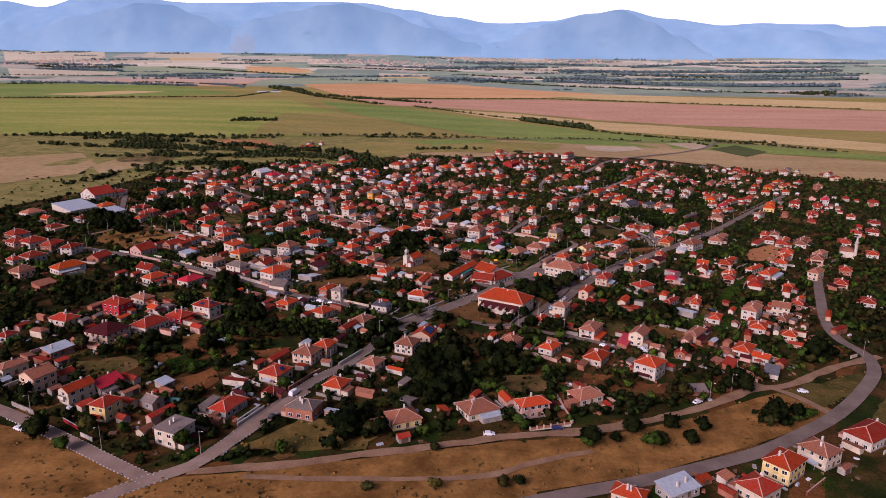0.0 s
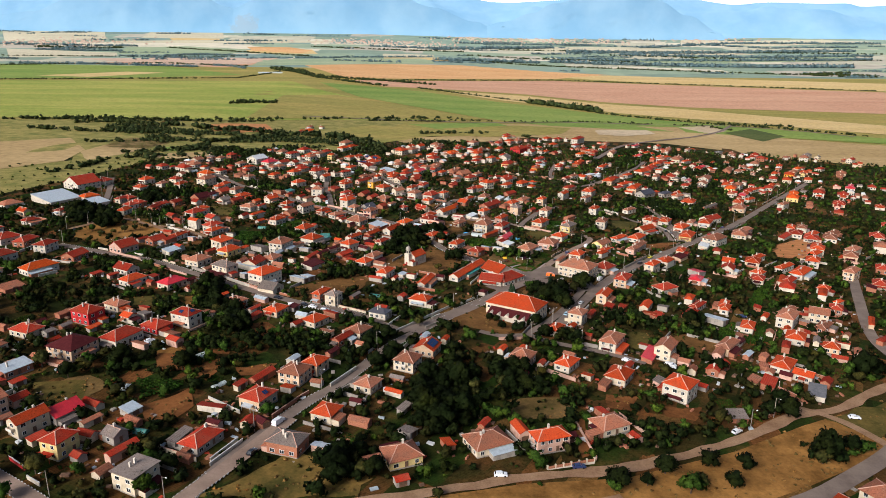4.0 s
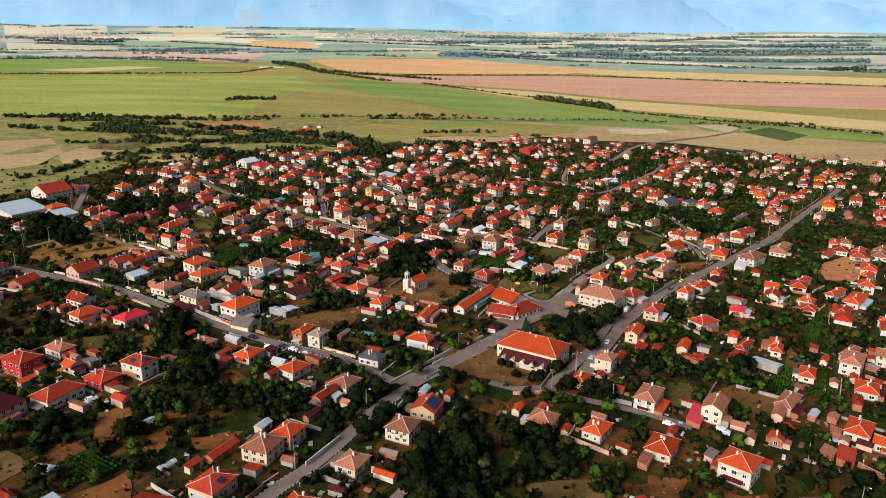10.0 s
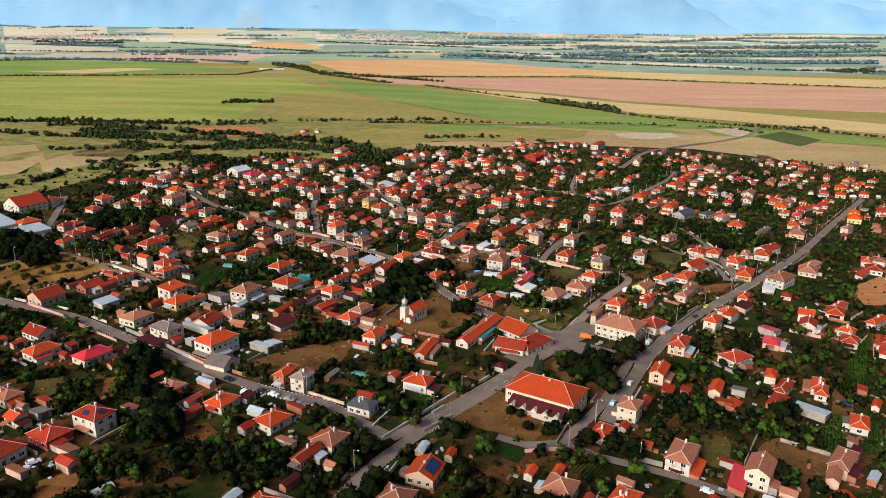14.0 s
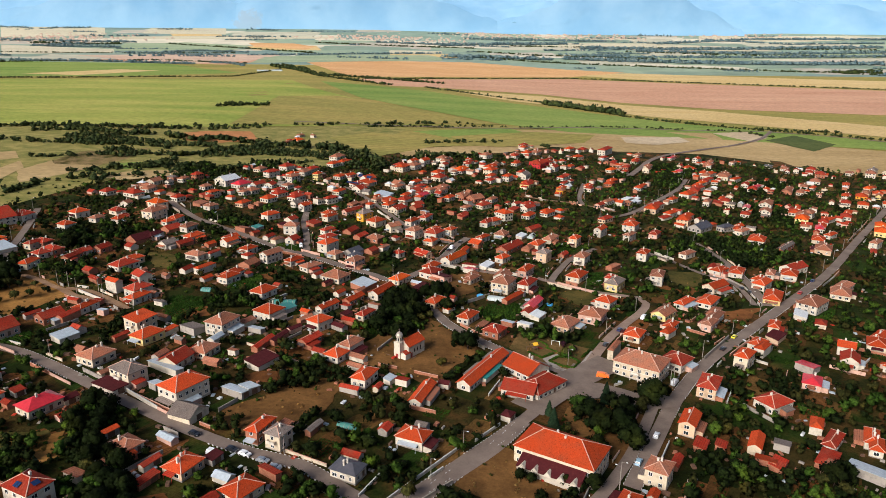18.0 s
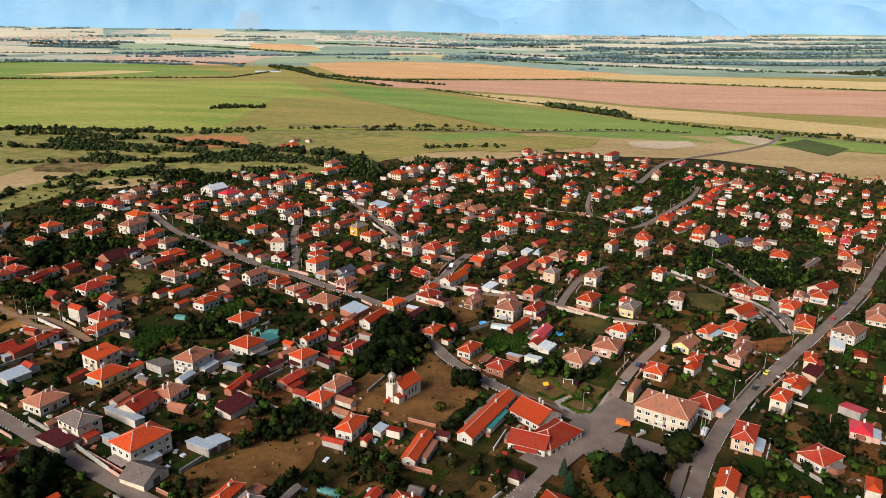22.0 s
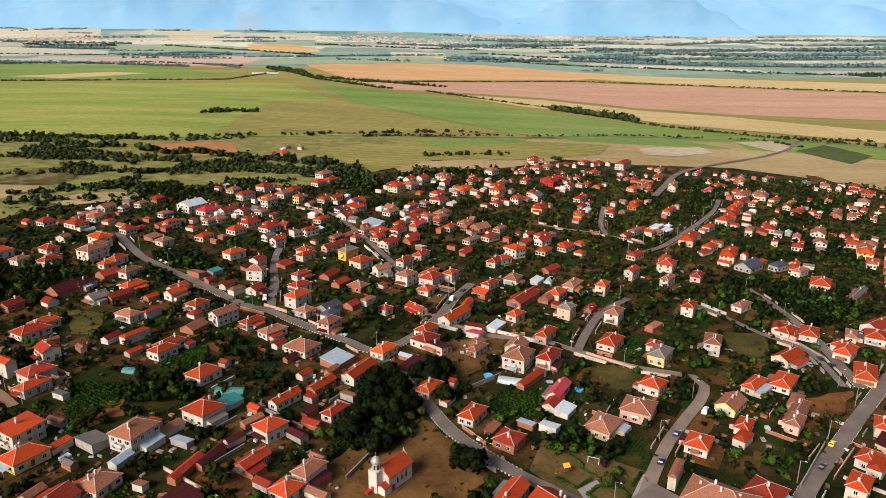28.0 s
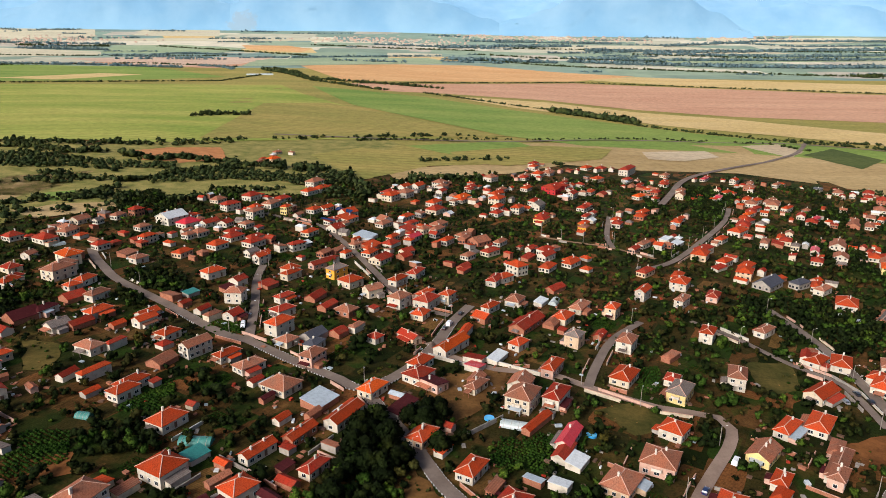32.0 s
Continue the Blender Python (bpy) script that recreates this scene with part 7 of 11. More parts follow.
house(364.3, 566.6, 60, 10.6, 8.2, 0.9, 'h', 'r', 'b')
house(443.8, 686.9, 60, 12.6, 9.7, 1.0, 'h', 'R', 'w')
house(471.4, 693.8, 60, 11.0, 8.4, 1.0, 'h', 'r', 'w')
house(419.7, 595.2, 60, 11.4, 8.7, 1.0, 'h', 'o', 'w')
house(488.1, 670.0, 60, 14.6, 11.2, 1.2, 'h', 'r', 'w')
house(425.5, 567.0, 60, 14.6, 11.2, 1.0, 'h', 'r', 'w')
house(399.1, 526.8, 60, 14.6, 11.2, 1.0, 'h', 'r', 'w')
house(400.1, 550.3, 60, 9.6, 7.4, 0.9, 'h', 'r', 'b')
house(376.8, 515.1, 60, 12.6, 9.7, 1.2, 'h', 'r', 'w')
house(344.1, 476.9, 60, 14.1, 10.8, 1.0, 'h', 'r', 'w')
house(278.5, 474.4, 60, 13.3, 10.2, 1.1, 'h', 'r', 'w')
house(284.2, 462.2, 60, 13.6, 10.4, 1.0, 'h', 'r', 'w')
house(300.5, 465.1, 60, 13.4, 10.3, 1.0, 'h', 't', 'w')
house(270.6, 427.3, 60, 12.4, 9.5, 1.5, 'h', 'o', 'c')
house(249.8, 394.3, 60, 11.6, 8.9, 1.6, 'h', 'o', 'w')
house(286.7, 413.7, 60, 12.3, 9.5, 1.3, 'h', 't', 'k')
house(345.5, 440.4, 60, 12.1, 9.3, 1.0, 'h', 'o', 'w')
house(292.7, 386.9, 60, 11.1, 8.6, 1.2, 'h', 'r', 'b')
house(270.8, 354.4, 60, 11.5, 8.8, 1.0, 'h', 'r', 'c')
house(261.8, 348.1, 60, 7.3, 5.6, 0.9, 'm', 'b', 'b')
house(265.6, 316.0, 60, 11.1, 8.5, 1.0, 'h', 'r', 'w')
house(222.3, 330.4, 60, 13.5, 4.9, 1.2, 'h', 'o', 'w')
house(208.2, 343.3, 60, 11.3, 8.7, 0.9, 'h', 'r', 'w')
house(194.9, 353.5, 60, 10.3, 7.9, 1.0, 'h', 'r', 'c')
house(183.2, 370.1, 60, 10.5, 8.1, 1.3, 'g', 'r', 'w')
house(217.2, 307.0, 60, 9.1, 7.0, 1.0, 'h', 'r', 'b')
house(186.6, 299.1, 41, 14.7, 5.1, 1.0, 'h', 't', 'p')
house(139.0, 301.4, 48, 13.3, 5.0, 1.0, 'h', 'r', 'w')
house(154.8, 347.5, 60, 9.9, 7.6, 1.0, 'h', 'R', 'p')
house(-285.5, 384.2, 60, 12.3, 11.6, 1.0, 'h', 'r', 'w')
house(-274.6, 364.8, 60, 11.0, 10.9, 1.0, 'h', 'r', 'p')
house(-263.5, 364.6, 60, 13.3, 11.5, 1.3, 'h', 'r', 'w')
house(-246.0, 331.6, 60, 12.0, 11.0, 1.3, 'h', 'r', 'w')
house(-253.2, 324.3, 60, 7.0, 7.5, 1.0, 'h', 'r', 'w')
house(-236.4, 302.5, 71, 11.4, 8.9, 1.2, 'h', 't', 'k')
house(-313.4, 453.5, 60, 14.6, 12.3, 0.9, 'h', 't', 'w')
house(-153.4, 414.2, 60, 11.8, 9.1, 1.4, 'h', 'r', 'w')
house(-177.7, 452.6, 60, 14.0, 9.7, 1.0, 'h', 'r', 'w')
house(-214.8, 285.6, 60, 10.7, 8.2, 0.7, 'm', 't', 'b')


# ---- trees ----


ICO = bmesh.new()
bmesh.ops.create_icosphere(ICO, subdivisions=1, radius=1.0)
ICO_V, ICO_F = np.array([q.co[:] for q in ICO.verts]), np.array([[q.index for q in p.verts] for p in ICO.faces])
bmesh.ops.subdivide_edges(ICO, edges=ICO.edges[:], cuts=1, use_grid_fill=True)
ICO.verts.ensure_lookup_table()
FINE_V, FINE_F = np.array([q.co.normalized()[:] for q in ICO.verts]), np.array([[q.index for q in p.verts] for p in ICO.faces])
ICO.free()
BLADE_F = np.array([(0, 1, 3), (1, 2, 3)])


def unit(a):
    return a / np.maximum(1e-6, np.linalg.norm(a, axis=-1, keepdims=True))


def leafy(g, mid, lobe, rad, own, bits, at, size, ball):
    """Boughs as rough lobes, with small leaf bits standing out all over them. Returns points, faces and soft normals.
    mid: each tree's middle; lobe, rad, own: each bough's middle, radii and tree; at, size: each bit's bough and size."""
    bv, bf = ball
    n, k = len(lobe), len(bv)
    shell = bv[None] * g.uniform(0.62, 1.18, (n, k, 1))
    v = lobe[:, None] + shell * rad[:, None]
    nv = unit(0.9 * bv[None] + 0.6 * unit(v - mid[own][:, None]) + np.array((0, 0, 0.15)))
    f = (bf[None] + k * np.arange(n)[:, None, None]).reshape(-1, 3)
    d = unit(g.normal(size=(bits, 3)))
    p = lobe[at] + d * rad[at] * g.uniform(0.85, 1.42, (bits, 1))
    a = unit(g.normal(size=(bits, 3)) * np.array((1, 1, 0.6)))
    b = unit(np.cross(a, d + g.normal(size=(bits, 3)) * 0.5))
    c = np.cross(b, a) * 0.3
    q = np.stack([-a, b - c, a, -b - c], 1) * g.uniform(0.6, 1.4, (bits, 4, 1)) * size[:, None, None]
    nq = unit(unit(q) * 0.35 + (0.8 * d + 0.6 * unit(p - mid[own[at]]))[:, None])
    f2 = (BLADE_F[None] + 4 * np.arange(bits)[:, None, None]).reshape(-1, 3) + n * k
    return np.concatenate([v.reshape(-1, 3), (q + p[:, None]).reshape(-1, 3)]), np.concatenate([f, f2]), np.concatenate([nv.reshape(-1, 3), nq.reshape(-1, 3)])


def leafy_mesh(name, v, f, nv, mat):
    me = mesh_of(name, v.tolist(), f.tolist(), [mat])
    me.shade_smooth()
    me.normals_split_custom_set_from_vertices(nv.tolist())
    return me


class Clumps:
    """Gathers thousands of bushes and crowns into one mesh."""

    def __init__(self, seed):
        self.rows, self.rng = [], np.random.RandomState(seed)

    def bush(self, x, y, r, h, lumps, size):
        self.rows.append((x, y, ground_z(x, y), r, h, lumps, size))

    def mesh(self, name, mat):
        g, w = self.rng, np.array(self.rows)
        x, y, z, r, h, lumps, size = w.T
        count = np.select([lumps < 12, lumps < 30, lumps < 100], [1, 2, 4], 6)
        own = np.repeat(np.arange(len(w)), count)
        first = np.cumsum(count) - count
        lone = (count == 1)[own]
        lead = np.zeros(len(own), bool)
        lead[first] = True
        mid = np.stack([x, y, z + h * 0.42], 1)
        d = unit(g.normal(size=(len(own), 3)) * np.array((1, 1, 0.8)))
        off = np.where(lead, 0.08, g.uniform(0.42, 0.72, len(own)))[:, None] * d * np.stack([r, r, h * 0.5], 1)[own]
        k = np.where(lone, 0.85, np.where(lead, 0.56, g.uniform(0.26, 0.43, len(own))))[:, None]
        rad = k * np.stack([r, r, h * 0.52], 1)[own]
        bits = np.maximum(3, (lumps * 0.85).astype(int))
        tree = np.repeat(np.arange(len(w)), bits)
        at = first[tree] + (g.random_sample(len(tree)) * count[tree]).astype(int)
        return leafy_mesh(name, *leafy(g, mid, mid[own] + off, rad, own, len(tree), at, size[tree] * 0.95, (ICO_V, ICO_F)), mat)

    def make(self, name, mat, label):
        return tagged(new(name, self.mesh(name, mat)), label, "vegetation", kind="stuff")


def clump_mesh(name, seed, blobs, mat, spread, lumps):
    """A crown: rough boughs round the limbs, covered with small leaf bits."""
    g = np.random.RandomState(seed)
    b = np.array(blobs)
    mid = np.array([(0, 0, b[0, 2] * 0.9)])
    at = np.repeat(np.arange(len(b)), lumps)
    rad = b[:, 3:4] * g.uniform(0.85, 1.1, (len(b), 3))
    return leafy_mesh(name, *leafy(g, mid, b[:, :3], rad, np.zeros(len(b), int), len(at), at, np.full(len(at), spread), (FINE_V, FINE_F)), mat)


def trunk_mesh(seed, height, r0, boughs):
    rng = random.Random(seed)
    v, f = [], []

    def limb(a, b, ra, rb):
        a, b = Vector(a), Vector(b)
        d = (b - a).normalized()
        s = d.orthogonal().normalized()
        t = d.cross(s)
        k = len(v)
        for p, r in ((a, ra), (b, rb)):
            for i in range(6):
                an = i * math.pi / 3
                v.append(tuple(p + (s * math.cos(an) + t * math.sin(an)) * r))
        f.extend((k + i, k + (i + 1) % 6, k + 6 + (i + 1) % 6, k + 6 + i) for i in range(6))

    limb((0, 0, -0.8), (0, 0, height), r0, r0 * 0.55)
    for cx, cy, cz, r in boughs:
        limb((0, 0, height * rng.uniform(0.6, 0.95)), (cx, cy, cz), r0 * 0.45, r0 * 0.15)
    return mesh_of("trunk", v, f, [BARK])


def tree_kind(seed, radius, height, mat, n=7, lumps=26):
    rng = random.Random(seed)
    blobs = [(0, 0, height * 0.72, radius * 0.62)]
    for i in range(n):
        a = i * 2 * math.pi / n + rng.uniform(-0.4, 0.4)
        k = rng.uniform(0.45, 0.75) * radius
        blobs.append((math.cos(a) * k, math.sin(a) * k, height * rng.uniform(0.42, 0.72), radius * rng.uniform(0.34, 0.52)))
    crown = clump_mesh("crown", seed, blobs, mat, radius * 0.115, int(lumps * 2.4))
    return trunk_mesh(seed, height * 0.5, radius * 0.07, blobs[1:5]), crown


def fir_kind(seed, radius, height):
    rng = random.Random(seed)
    v, f = [], []
    tiers = 13
    for i in range(tiers):
        k = i / tiers
        z, r = height * (0.10 + 0.86 * k), radius * (1 - k) ** 0.85 + 0.15
        for j in range(11):
            a = j * 2 * math.pi / 11 + rng.uniform(-0.25, 0.25)
            rr = r * rng.uniform(0.75, 1.12)
            c, s = math.cos(a), math.sin(a)
            b = len(v)
            wd = 0.30 * r + 0.12
            v += [(0, 0, z + 0.10 * height), (c * rr - s * wd, s * rr + c * wd, z - 0.03 * height), (c * rr * 1.1, s * rr * 1.1, z - 0.06 * height), (c * rr + s * wd, s * rr - c * wd, z - 0.03 * height), (c * rr * 0.5, s * rr * 0.5, z - 0.02 * height)]
            f += [(b, b + 1, b + 2), (b, b + 2, b + 3), (b + 4, b + 2, b + 1), (b + 4, b + 3, b + 2)]
    return trunk_mesh(seed, height * 0.6, radius * 0.07, []), mesh_of("crown", v, f, [LEAF_FIR])


TREES = {
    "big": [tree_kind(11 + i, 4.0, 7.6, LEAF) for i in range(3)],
    "mid": [tree_kind(31 + i, 2.5, 5.2, (LEAF, LEAF, LEAF_LIGHT, LEAF_OLIVE)[i], 6, 20) for i in range(4)],
    "small": [tree_kind(51 + i, 1.5, 3.0, (LEAF, LEAF_LIGHT, LEAF_LIGHT, LEAF_OLIVE)[i], 5, 14) for i in range(4)],
    "fir": [fir_kind(71, 2.4, 9.0), fir_kind(72, 1.6, 6.5)],
}
TREE_WORDS = {"big": "large dark-leaved broad tree in a garden", "mid": "round leafy fruit tree in a garden", "small": "small green garden shrub", "fir": "dark narrow conifer by the square"}


def tree(kind, x, y, size=1.0, pick=None):
    rng = random.Random(int(x * 31) * 733 + int(y * 17))
    trunk, crown = TREES[kind][rng.randrange(len(TREES[kind])) if pick is None else pick]
    ob = new("shrub" if kind == "small" else "tree", trunk)
    s = size * rng.uniform(0.88, 1.14)
    ob.matrix_basis = pose(x, y, ground_z(x, y), 0, 0, rng.uniform(0, 360)) @ Matrix.Diagonal((s, s, s * rng.uniform(0.85, 1.15), 1))
    tagged(ob, TREE_WORDS[kind], "shrub" if kind == "small" else "tree", "garden trees")
    part("crown", crown, None, ob)



# ---- the square: hall, town hall, church, park ----
SOLAR, _n, _l, _b = material("solar_cells", 0.15)
_b.inputs["Base Color"].default_value = (0.015, 0.030, 0.085, 1)
LEAD = sheet_metal("dome_metal", (0.46, 0.40, 0.32), 0.45, 0.5)
RED_PAINT, _n, _l, _b = material("red_paint", 0.6)
_b.inputs["Base Color"].default_value = (0.24, 0.025, 0.02, 1)


def cylinder(r0, r1, z0, z1, n=16, x=0.0, y=0.0):
    v = [(x + r * math.cos(i * 2 * math.pi / n), y + r * math.sin(i * 2 * math.pi / n), z) for r, z in ((r0, z0), (r1, z1)) for i in range(n)]
    f = [(i, (i + 1) % n, n + (i + 1) % n, n + i) for i in range(n)] + [tuple(range(n - 1, -1, -1)), tuple(range(n, 2 * n))]
    return v, f


def lathe(profile, n=20):
    v = [(r * math.cos(i * 2 * math.pi / n), r * math.sin(i * 2 * math.pi / n), z) for r, z in profile for i in range(n)]
    f = [(j * n + i, j * n + (i + 1) % n, (j + 1) * n + (i + 1) % n, (j + 1) * n + i) for j in range(len(profile) - 1) for i in range(n)]
    return v, f


def cultural_hall(x, y, turn, w, d):
    """Long two-storey hall under a big hipped roof, a glazed porch with gablets along one side."""
    top = house(x, y, turn, w, d, 2.2, "h", "o", "c", "hall")
    tagged(top, "long cream public hall with an orange hipped roof", "hall")
    hw = w / 2 - 0.45
    y0, y1, out = -d / 2 + 2.5, d / 2 - 3.5, 5.2
    part("porch_roof", prism([(-hw - out, y0, 3.0), (-hw, y0, 5.2), (-hw, y1, 5.2), (-hw - out, y1, 3.0)], 0.16), ROOF["b"], top, "dark burgundy lean-to roof")
    part("porch_wall", box(-hw - out + 0.3, -hw - out + 0.5, y0 + 0.2, y1 - 0.2, -1.2, 2.85), WALL["w"], top)
    for i in range(5):
        c = y0 + (i + 0.5) * (y1 - y0) / 5
        gab = [(-hw - out - 0.25, c - 1.5, 2.6), (-hw - out - 0.25, c + 1.5, 2.6), (-hw - out - 0.25, c, 4.4), (-hw - out + 2.2, c - 1.5, 2.6), (-hw - out + 2.2, c + 1.5, 2.6), (-hw - out + 2.2, c, 4.4)]
        part("gablet", (gab, [(0, 2, 1), (3, 4, 5), (0, 1, 4, 3), (1, 2, 5, 4), (2, 0, 3, 5)]), WALL["w"], top, "white gablet over the porch")
    for i in range(4):
        part("chimney", CHIMNEYS[1], None, top, m=pose(1.0, -d * 0.28 + i * d * 0.18, 8.0))
    return top


def town_hall(x, y, turn, w, d):
    top = house(x, y, turn, w, d, 2.2, "h", "t", "c", "town_hall")
    tagged(top, "cream two-storey town hall with a weathered tile roof", "town hall")
    hw = w / 2 - 0.45
    for z in (0.55, 3.6, 6.2):
        part("cornice", box(-hw - 0.12, -hw + 0.02, -d / 2 + 0.4, d / 2 - 0.4, z, z + 0.22), STUCCO, top)
    part("porch", join(box(-hw - 1.7, -hw, -1.8, 1.8, 2.9, 3.1), box(-hw - 1.6, -hw - 1.4, -1.7, -1.5, -1.2, 2.9), box(-hw - 1.6, -hw - 1.4, 1.5, 1.7, -1.2, 2.9)), STUCCO, top, "small porch roof on two posts")
    for k in (-0.25, 0.05, 0.3):
        part("chimney", CHIMNEYS[1], None, top, m=pose(0.5, d * k, 8.0))
    return top


def church(x, y, turn, w, d):
    """White village church: nave along x, a bell tower with a metal dome at its west end."""
    top = base("church", x, y, turn, "small white church with a red roof and a domed bell tower", "church")
    hw, hd, eave = w / 2, d / 2, 5.6
    rise = d * 0.42
    gable = []
    for s in (-1, 1):
        gable.append(([(s * (hw - 0.25), -hd, eave - 0.02), (s * (hw - 0.25), hd, eave - 0.02), (s * (hw - 0.25), 0, eave + rise + 0.15), (s * hw, -hd, eave - 0.02), (s * hw, hd, eave - 0.02), (s * hw, 0, eave + rise + 0.15)],
                      [(0, 2, 1), (3, 4, 5), (0, 1, 4, 3), (1, 2, 5, 4), (2, 0, 3, 5)]))
    part("nave", join(box(-hw, hw, -hd, hd, -1.4, eave), *gable), WALL["w"], top)
    e = 0.4
    part("roof", join(prism([(-hw - 0.1, -hd - e, eave - 0.1), (hw + 0.1, -hd - e, eave - 0.1), (hw + 0.1, 0, eave + rise), (-hw - 0.1, 0, eave + rise)], 0.16),
                      prism([(hw + 0.1, hd + e, eave - 0.1), (-hw - 0.1, hd + e, eave - 0.1), (-hw - 0.1, 0, eave + rise), (hw + 0.1, 0, eave + rise)], 0.16)), ROOF["o"], top)
    t = 1.65
    part("tower", box(-hw - 2 * t + 0.6, -hw + 0.6, -t + 1.0, t + 1.0, -1.4, 7.6), WALL["w"], top)
    cx = -hw - t + 0.6
    belfry = part("belfry", cylinder(1.45, 1.35, 7.6, 10.0, 8), WALL["w"], top, m=pose(cx, 1.0, 0))
    for i in range(8):
        a = i * 45 + 22.5
        part("belfry_opening", box(-0.28, 0.28, -0.06, 0.0, 8.0, 9.5), GLASS, belfry, m=pose(0, 0, 0, 0, 0, a) @ pose(0, -1.30, 0))
    part("dome", lathe([(1.6, 10.0), (1.62, 10.2), (1.5, 10.7), (1.15, 11.3), (0.6, 11.75), (0.12, 12.0), (0.05, 12.15)]), LEAD, top, "dull metal dome", m=pose(cx, 1.0, 0))
    part("cross", join(box(-0.05, 0.05, -0.05, 0.05, 12.1, 13.3), box(-0.35, 0.35, -0.05, 0.05, 12.75, 12.85)), LEAD, top, m=pose(cx, 1.0, 0))
    part("ridge_cross", join(box(-0.05, 0.05, -0.06, 0.06, 0, 1.1), box(-0.05, 0.05, -0.35, 0.35, 0.6, 0.72)), KERB, top, m=pose(hw - 0.3, 0, eave + rise))
    part("porch", box(-hw - 2.2, -hw + 0.8, -hd - 0.2, -0.6, -1.4, 2.9), WALL["w"], top)
    part("porch_roof", join(prism([(-hw - 2.5, -hd - 0.5, 2.9), (-hw + 1.0, -hd - 0.5, 2.9), (-hw + 1.0, -hd / 2 - 0.3, 4.1), (-hw - 2.5, -hd / 2 - 0.3, 4.1)], 0.14), prism([(-hw + 1.0, -0.3, 2.9), (-hw - 2.5, -0.3, 2.9), (-hw - 2.5, -hd / 2 - 0.3, 4.1), (-hw + 1.0, -hd / 2 - 0.3, 4.1)], 0.14)), ROOF["r"], top)
    part("door", box(-0.6, 0.6, -0.05, 0.0, 0, 2.3), RED_PAINT, top, "dark red door", m=pose(-hw + 2.0, -hd - 0.003, 0))
    part("door", box(-0.6, 0.6, -0.05, 0.0, 0, 2.3), RED_PAINT, top, m=pose(-hw - 2.7, 1.0, 0, 0, 0, -90))
    for i in range(3):
        v, f = [(-0.3, -0.05, 0), (0.3, -0.05, 0), (0.3, -0.05, 1.6), (0.0, -0.05, 2.05), (-0.3, -0.05, 1.6)], [(0, 1, 2, 3, 4)]
        part("window", prism_back(v), GLASS, top, m=pose(-hw + 4.0 + i * 2.0, -hd - 0.003, 1.8))
    return top


def prism_back(v):
    n = len(v)
    w = list(v) + [(x, y + 0.05, z) for x, y, z in v]
    return w, [tuple(range(n)), tuple(range(2 * n - 1, n - 1, -1))] + [(i, i + n, (i + 1) % n + n, (i + 1) % n) for i in range(n)]


def mosque(x, y):
    top = base("mosque", x, y, 60, "white village mosque with a slim round minaret", "mosque")
    part("hall", box(-6, 6, -5, 5, -1.4, 5.2), WALL["w"], top)
    part("roof", join(*roof_parts(12.8, 10.8, 5.2, "h", 0.55)[0]), ROOF["t"], top)
    part("minaret", cylinder(1.25, 1.05, -1.4, 13.0, 14), WALL["w"], top, m=pose(-6.5, -5.5, 0))
    part("balcony", cylinder(1.3, 1.75, 12.4, 13.4, 14), WALL["w"], top, m=pose(-6.5, -5.5, 0))
    part("upper_shaft", cylinder(0.85, 0.8, 13.4, 15.6, 14), WALL["w"], top, m=pose(-6.5, -5.5, 0))
    part("cap", cylinder(0.95, 0.05, 15.6, 18.4, 14), LEAD, top, m=pose(-6.5, -5.5, 0))
    for i in range(3):
        part("window", WINDOWS[0], None, top, m=pose(-3.5 + 3.5 * i, -5.005, 1.6))


def hedge(points, high, wide, closed=False):
    """A clipped hedge: a run of leafy blocks."""
    pts = points + points[:1] if closed else points
    c = Clumps(int(abs(points[0][0]) * 7) % 1000)
    for a, b in zip(pts, pts[1:]):
        a, b = Vector(a), Vector(b)
        n = max(1, int((b - a).length / 0.45))
        for i in range(n):
            p = a.lerp(b, (i + 0.5) / n)
            c.bush(p.x, p.y, wide * 0.68, high * 1.5, 34, wide * 0.13)
    tagged(new("hedge", c.mesh("hedge", LEAF_CROP)), "clipped green hedge round a lawn in the park", "hedge")


def polytunnel(x, y, turn, long, wide, mat):
    top = base("polytunnel", x, y, turn, "arched pale plastic polytunnel in a garden", "polytunnel", "polytunnels")
    n, r = 9, wide / 2
    v = [(s * long / 2, -r * math.cos(i * math.pi / n), r * 0.85 * math.sin(i * math.pi / n)) for s in (-1, 1) for i in range(n + 1)]
    m = n + 1
    f = [(i, i + 1, m + i + 1, m + i) for i in range(n)] + [tuple(range(m - 1, -1, -1)), tuple(range(m, 2 * m))]
    part("cover", (v, f), mat, top)
    for k in range(4):
        q = -long / 2 + (k + 0.5) * long / 4
        h = [(q + e, -(r + 0.04) * math.cos(i * math.pi / n), (r * 0.85 + 0.04) * math.sin(i * math.pi / n)) for e in (-0.06, 0.06) for i in range(m)]
        part("hoop", (h, [(i, i + 1, m + i + 1, m + i) for i in range(n)]), CONCRETE, top)


def solar_panels(x, y, z, turn, tilt, across, up):
    """A rack of blue panels on a roof."""
    top = new("solar_panels")
    top.matrix_basis = pose(x, y, z, 0, 0, turn) @ pose(0, 0, 0, tilt)
    tagged(top, "dark blue solar panels mounted on a tiled roof", "solar panels", "solar panels")
    for i in range(across):
        for j in range(up):
            part("panel", box(i * 1.1, i * 1.1 + 1.04, j * 1.75, j * 1.75 + 1.68, 0.05, 0.09), SOLAR, top)


def paved(name, mat, points, lift, label):
    tagged(new(name, slab(points, ground_z, lift, [mat])), label, "pavement", kind="structure")


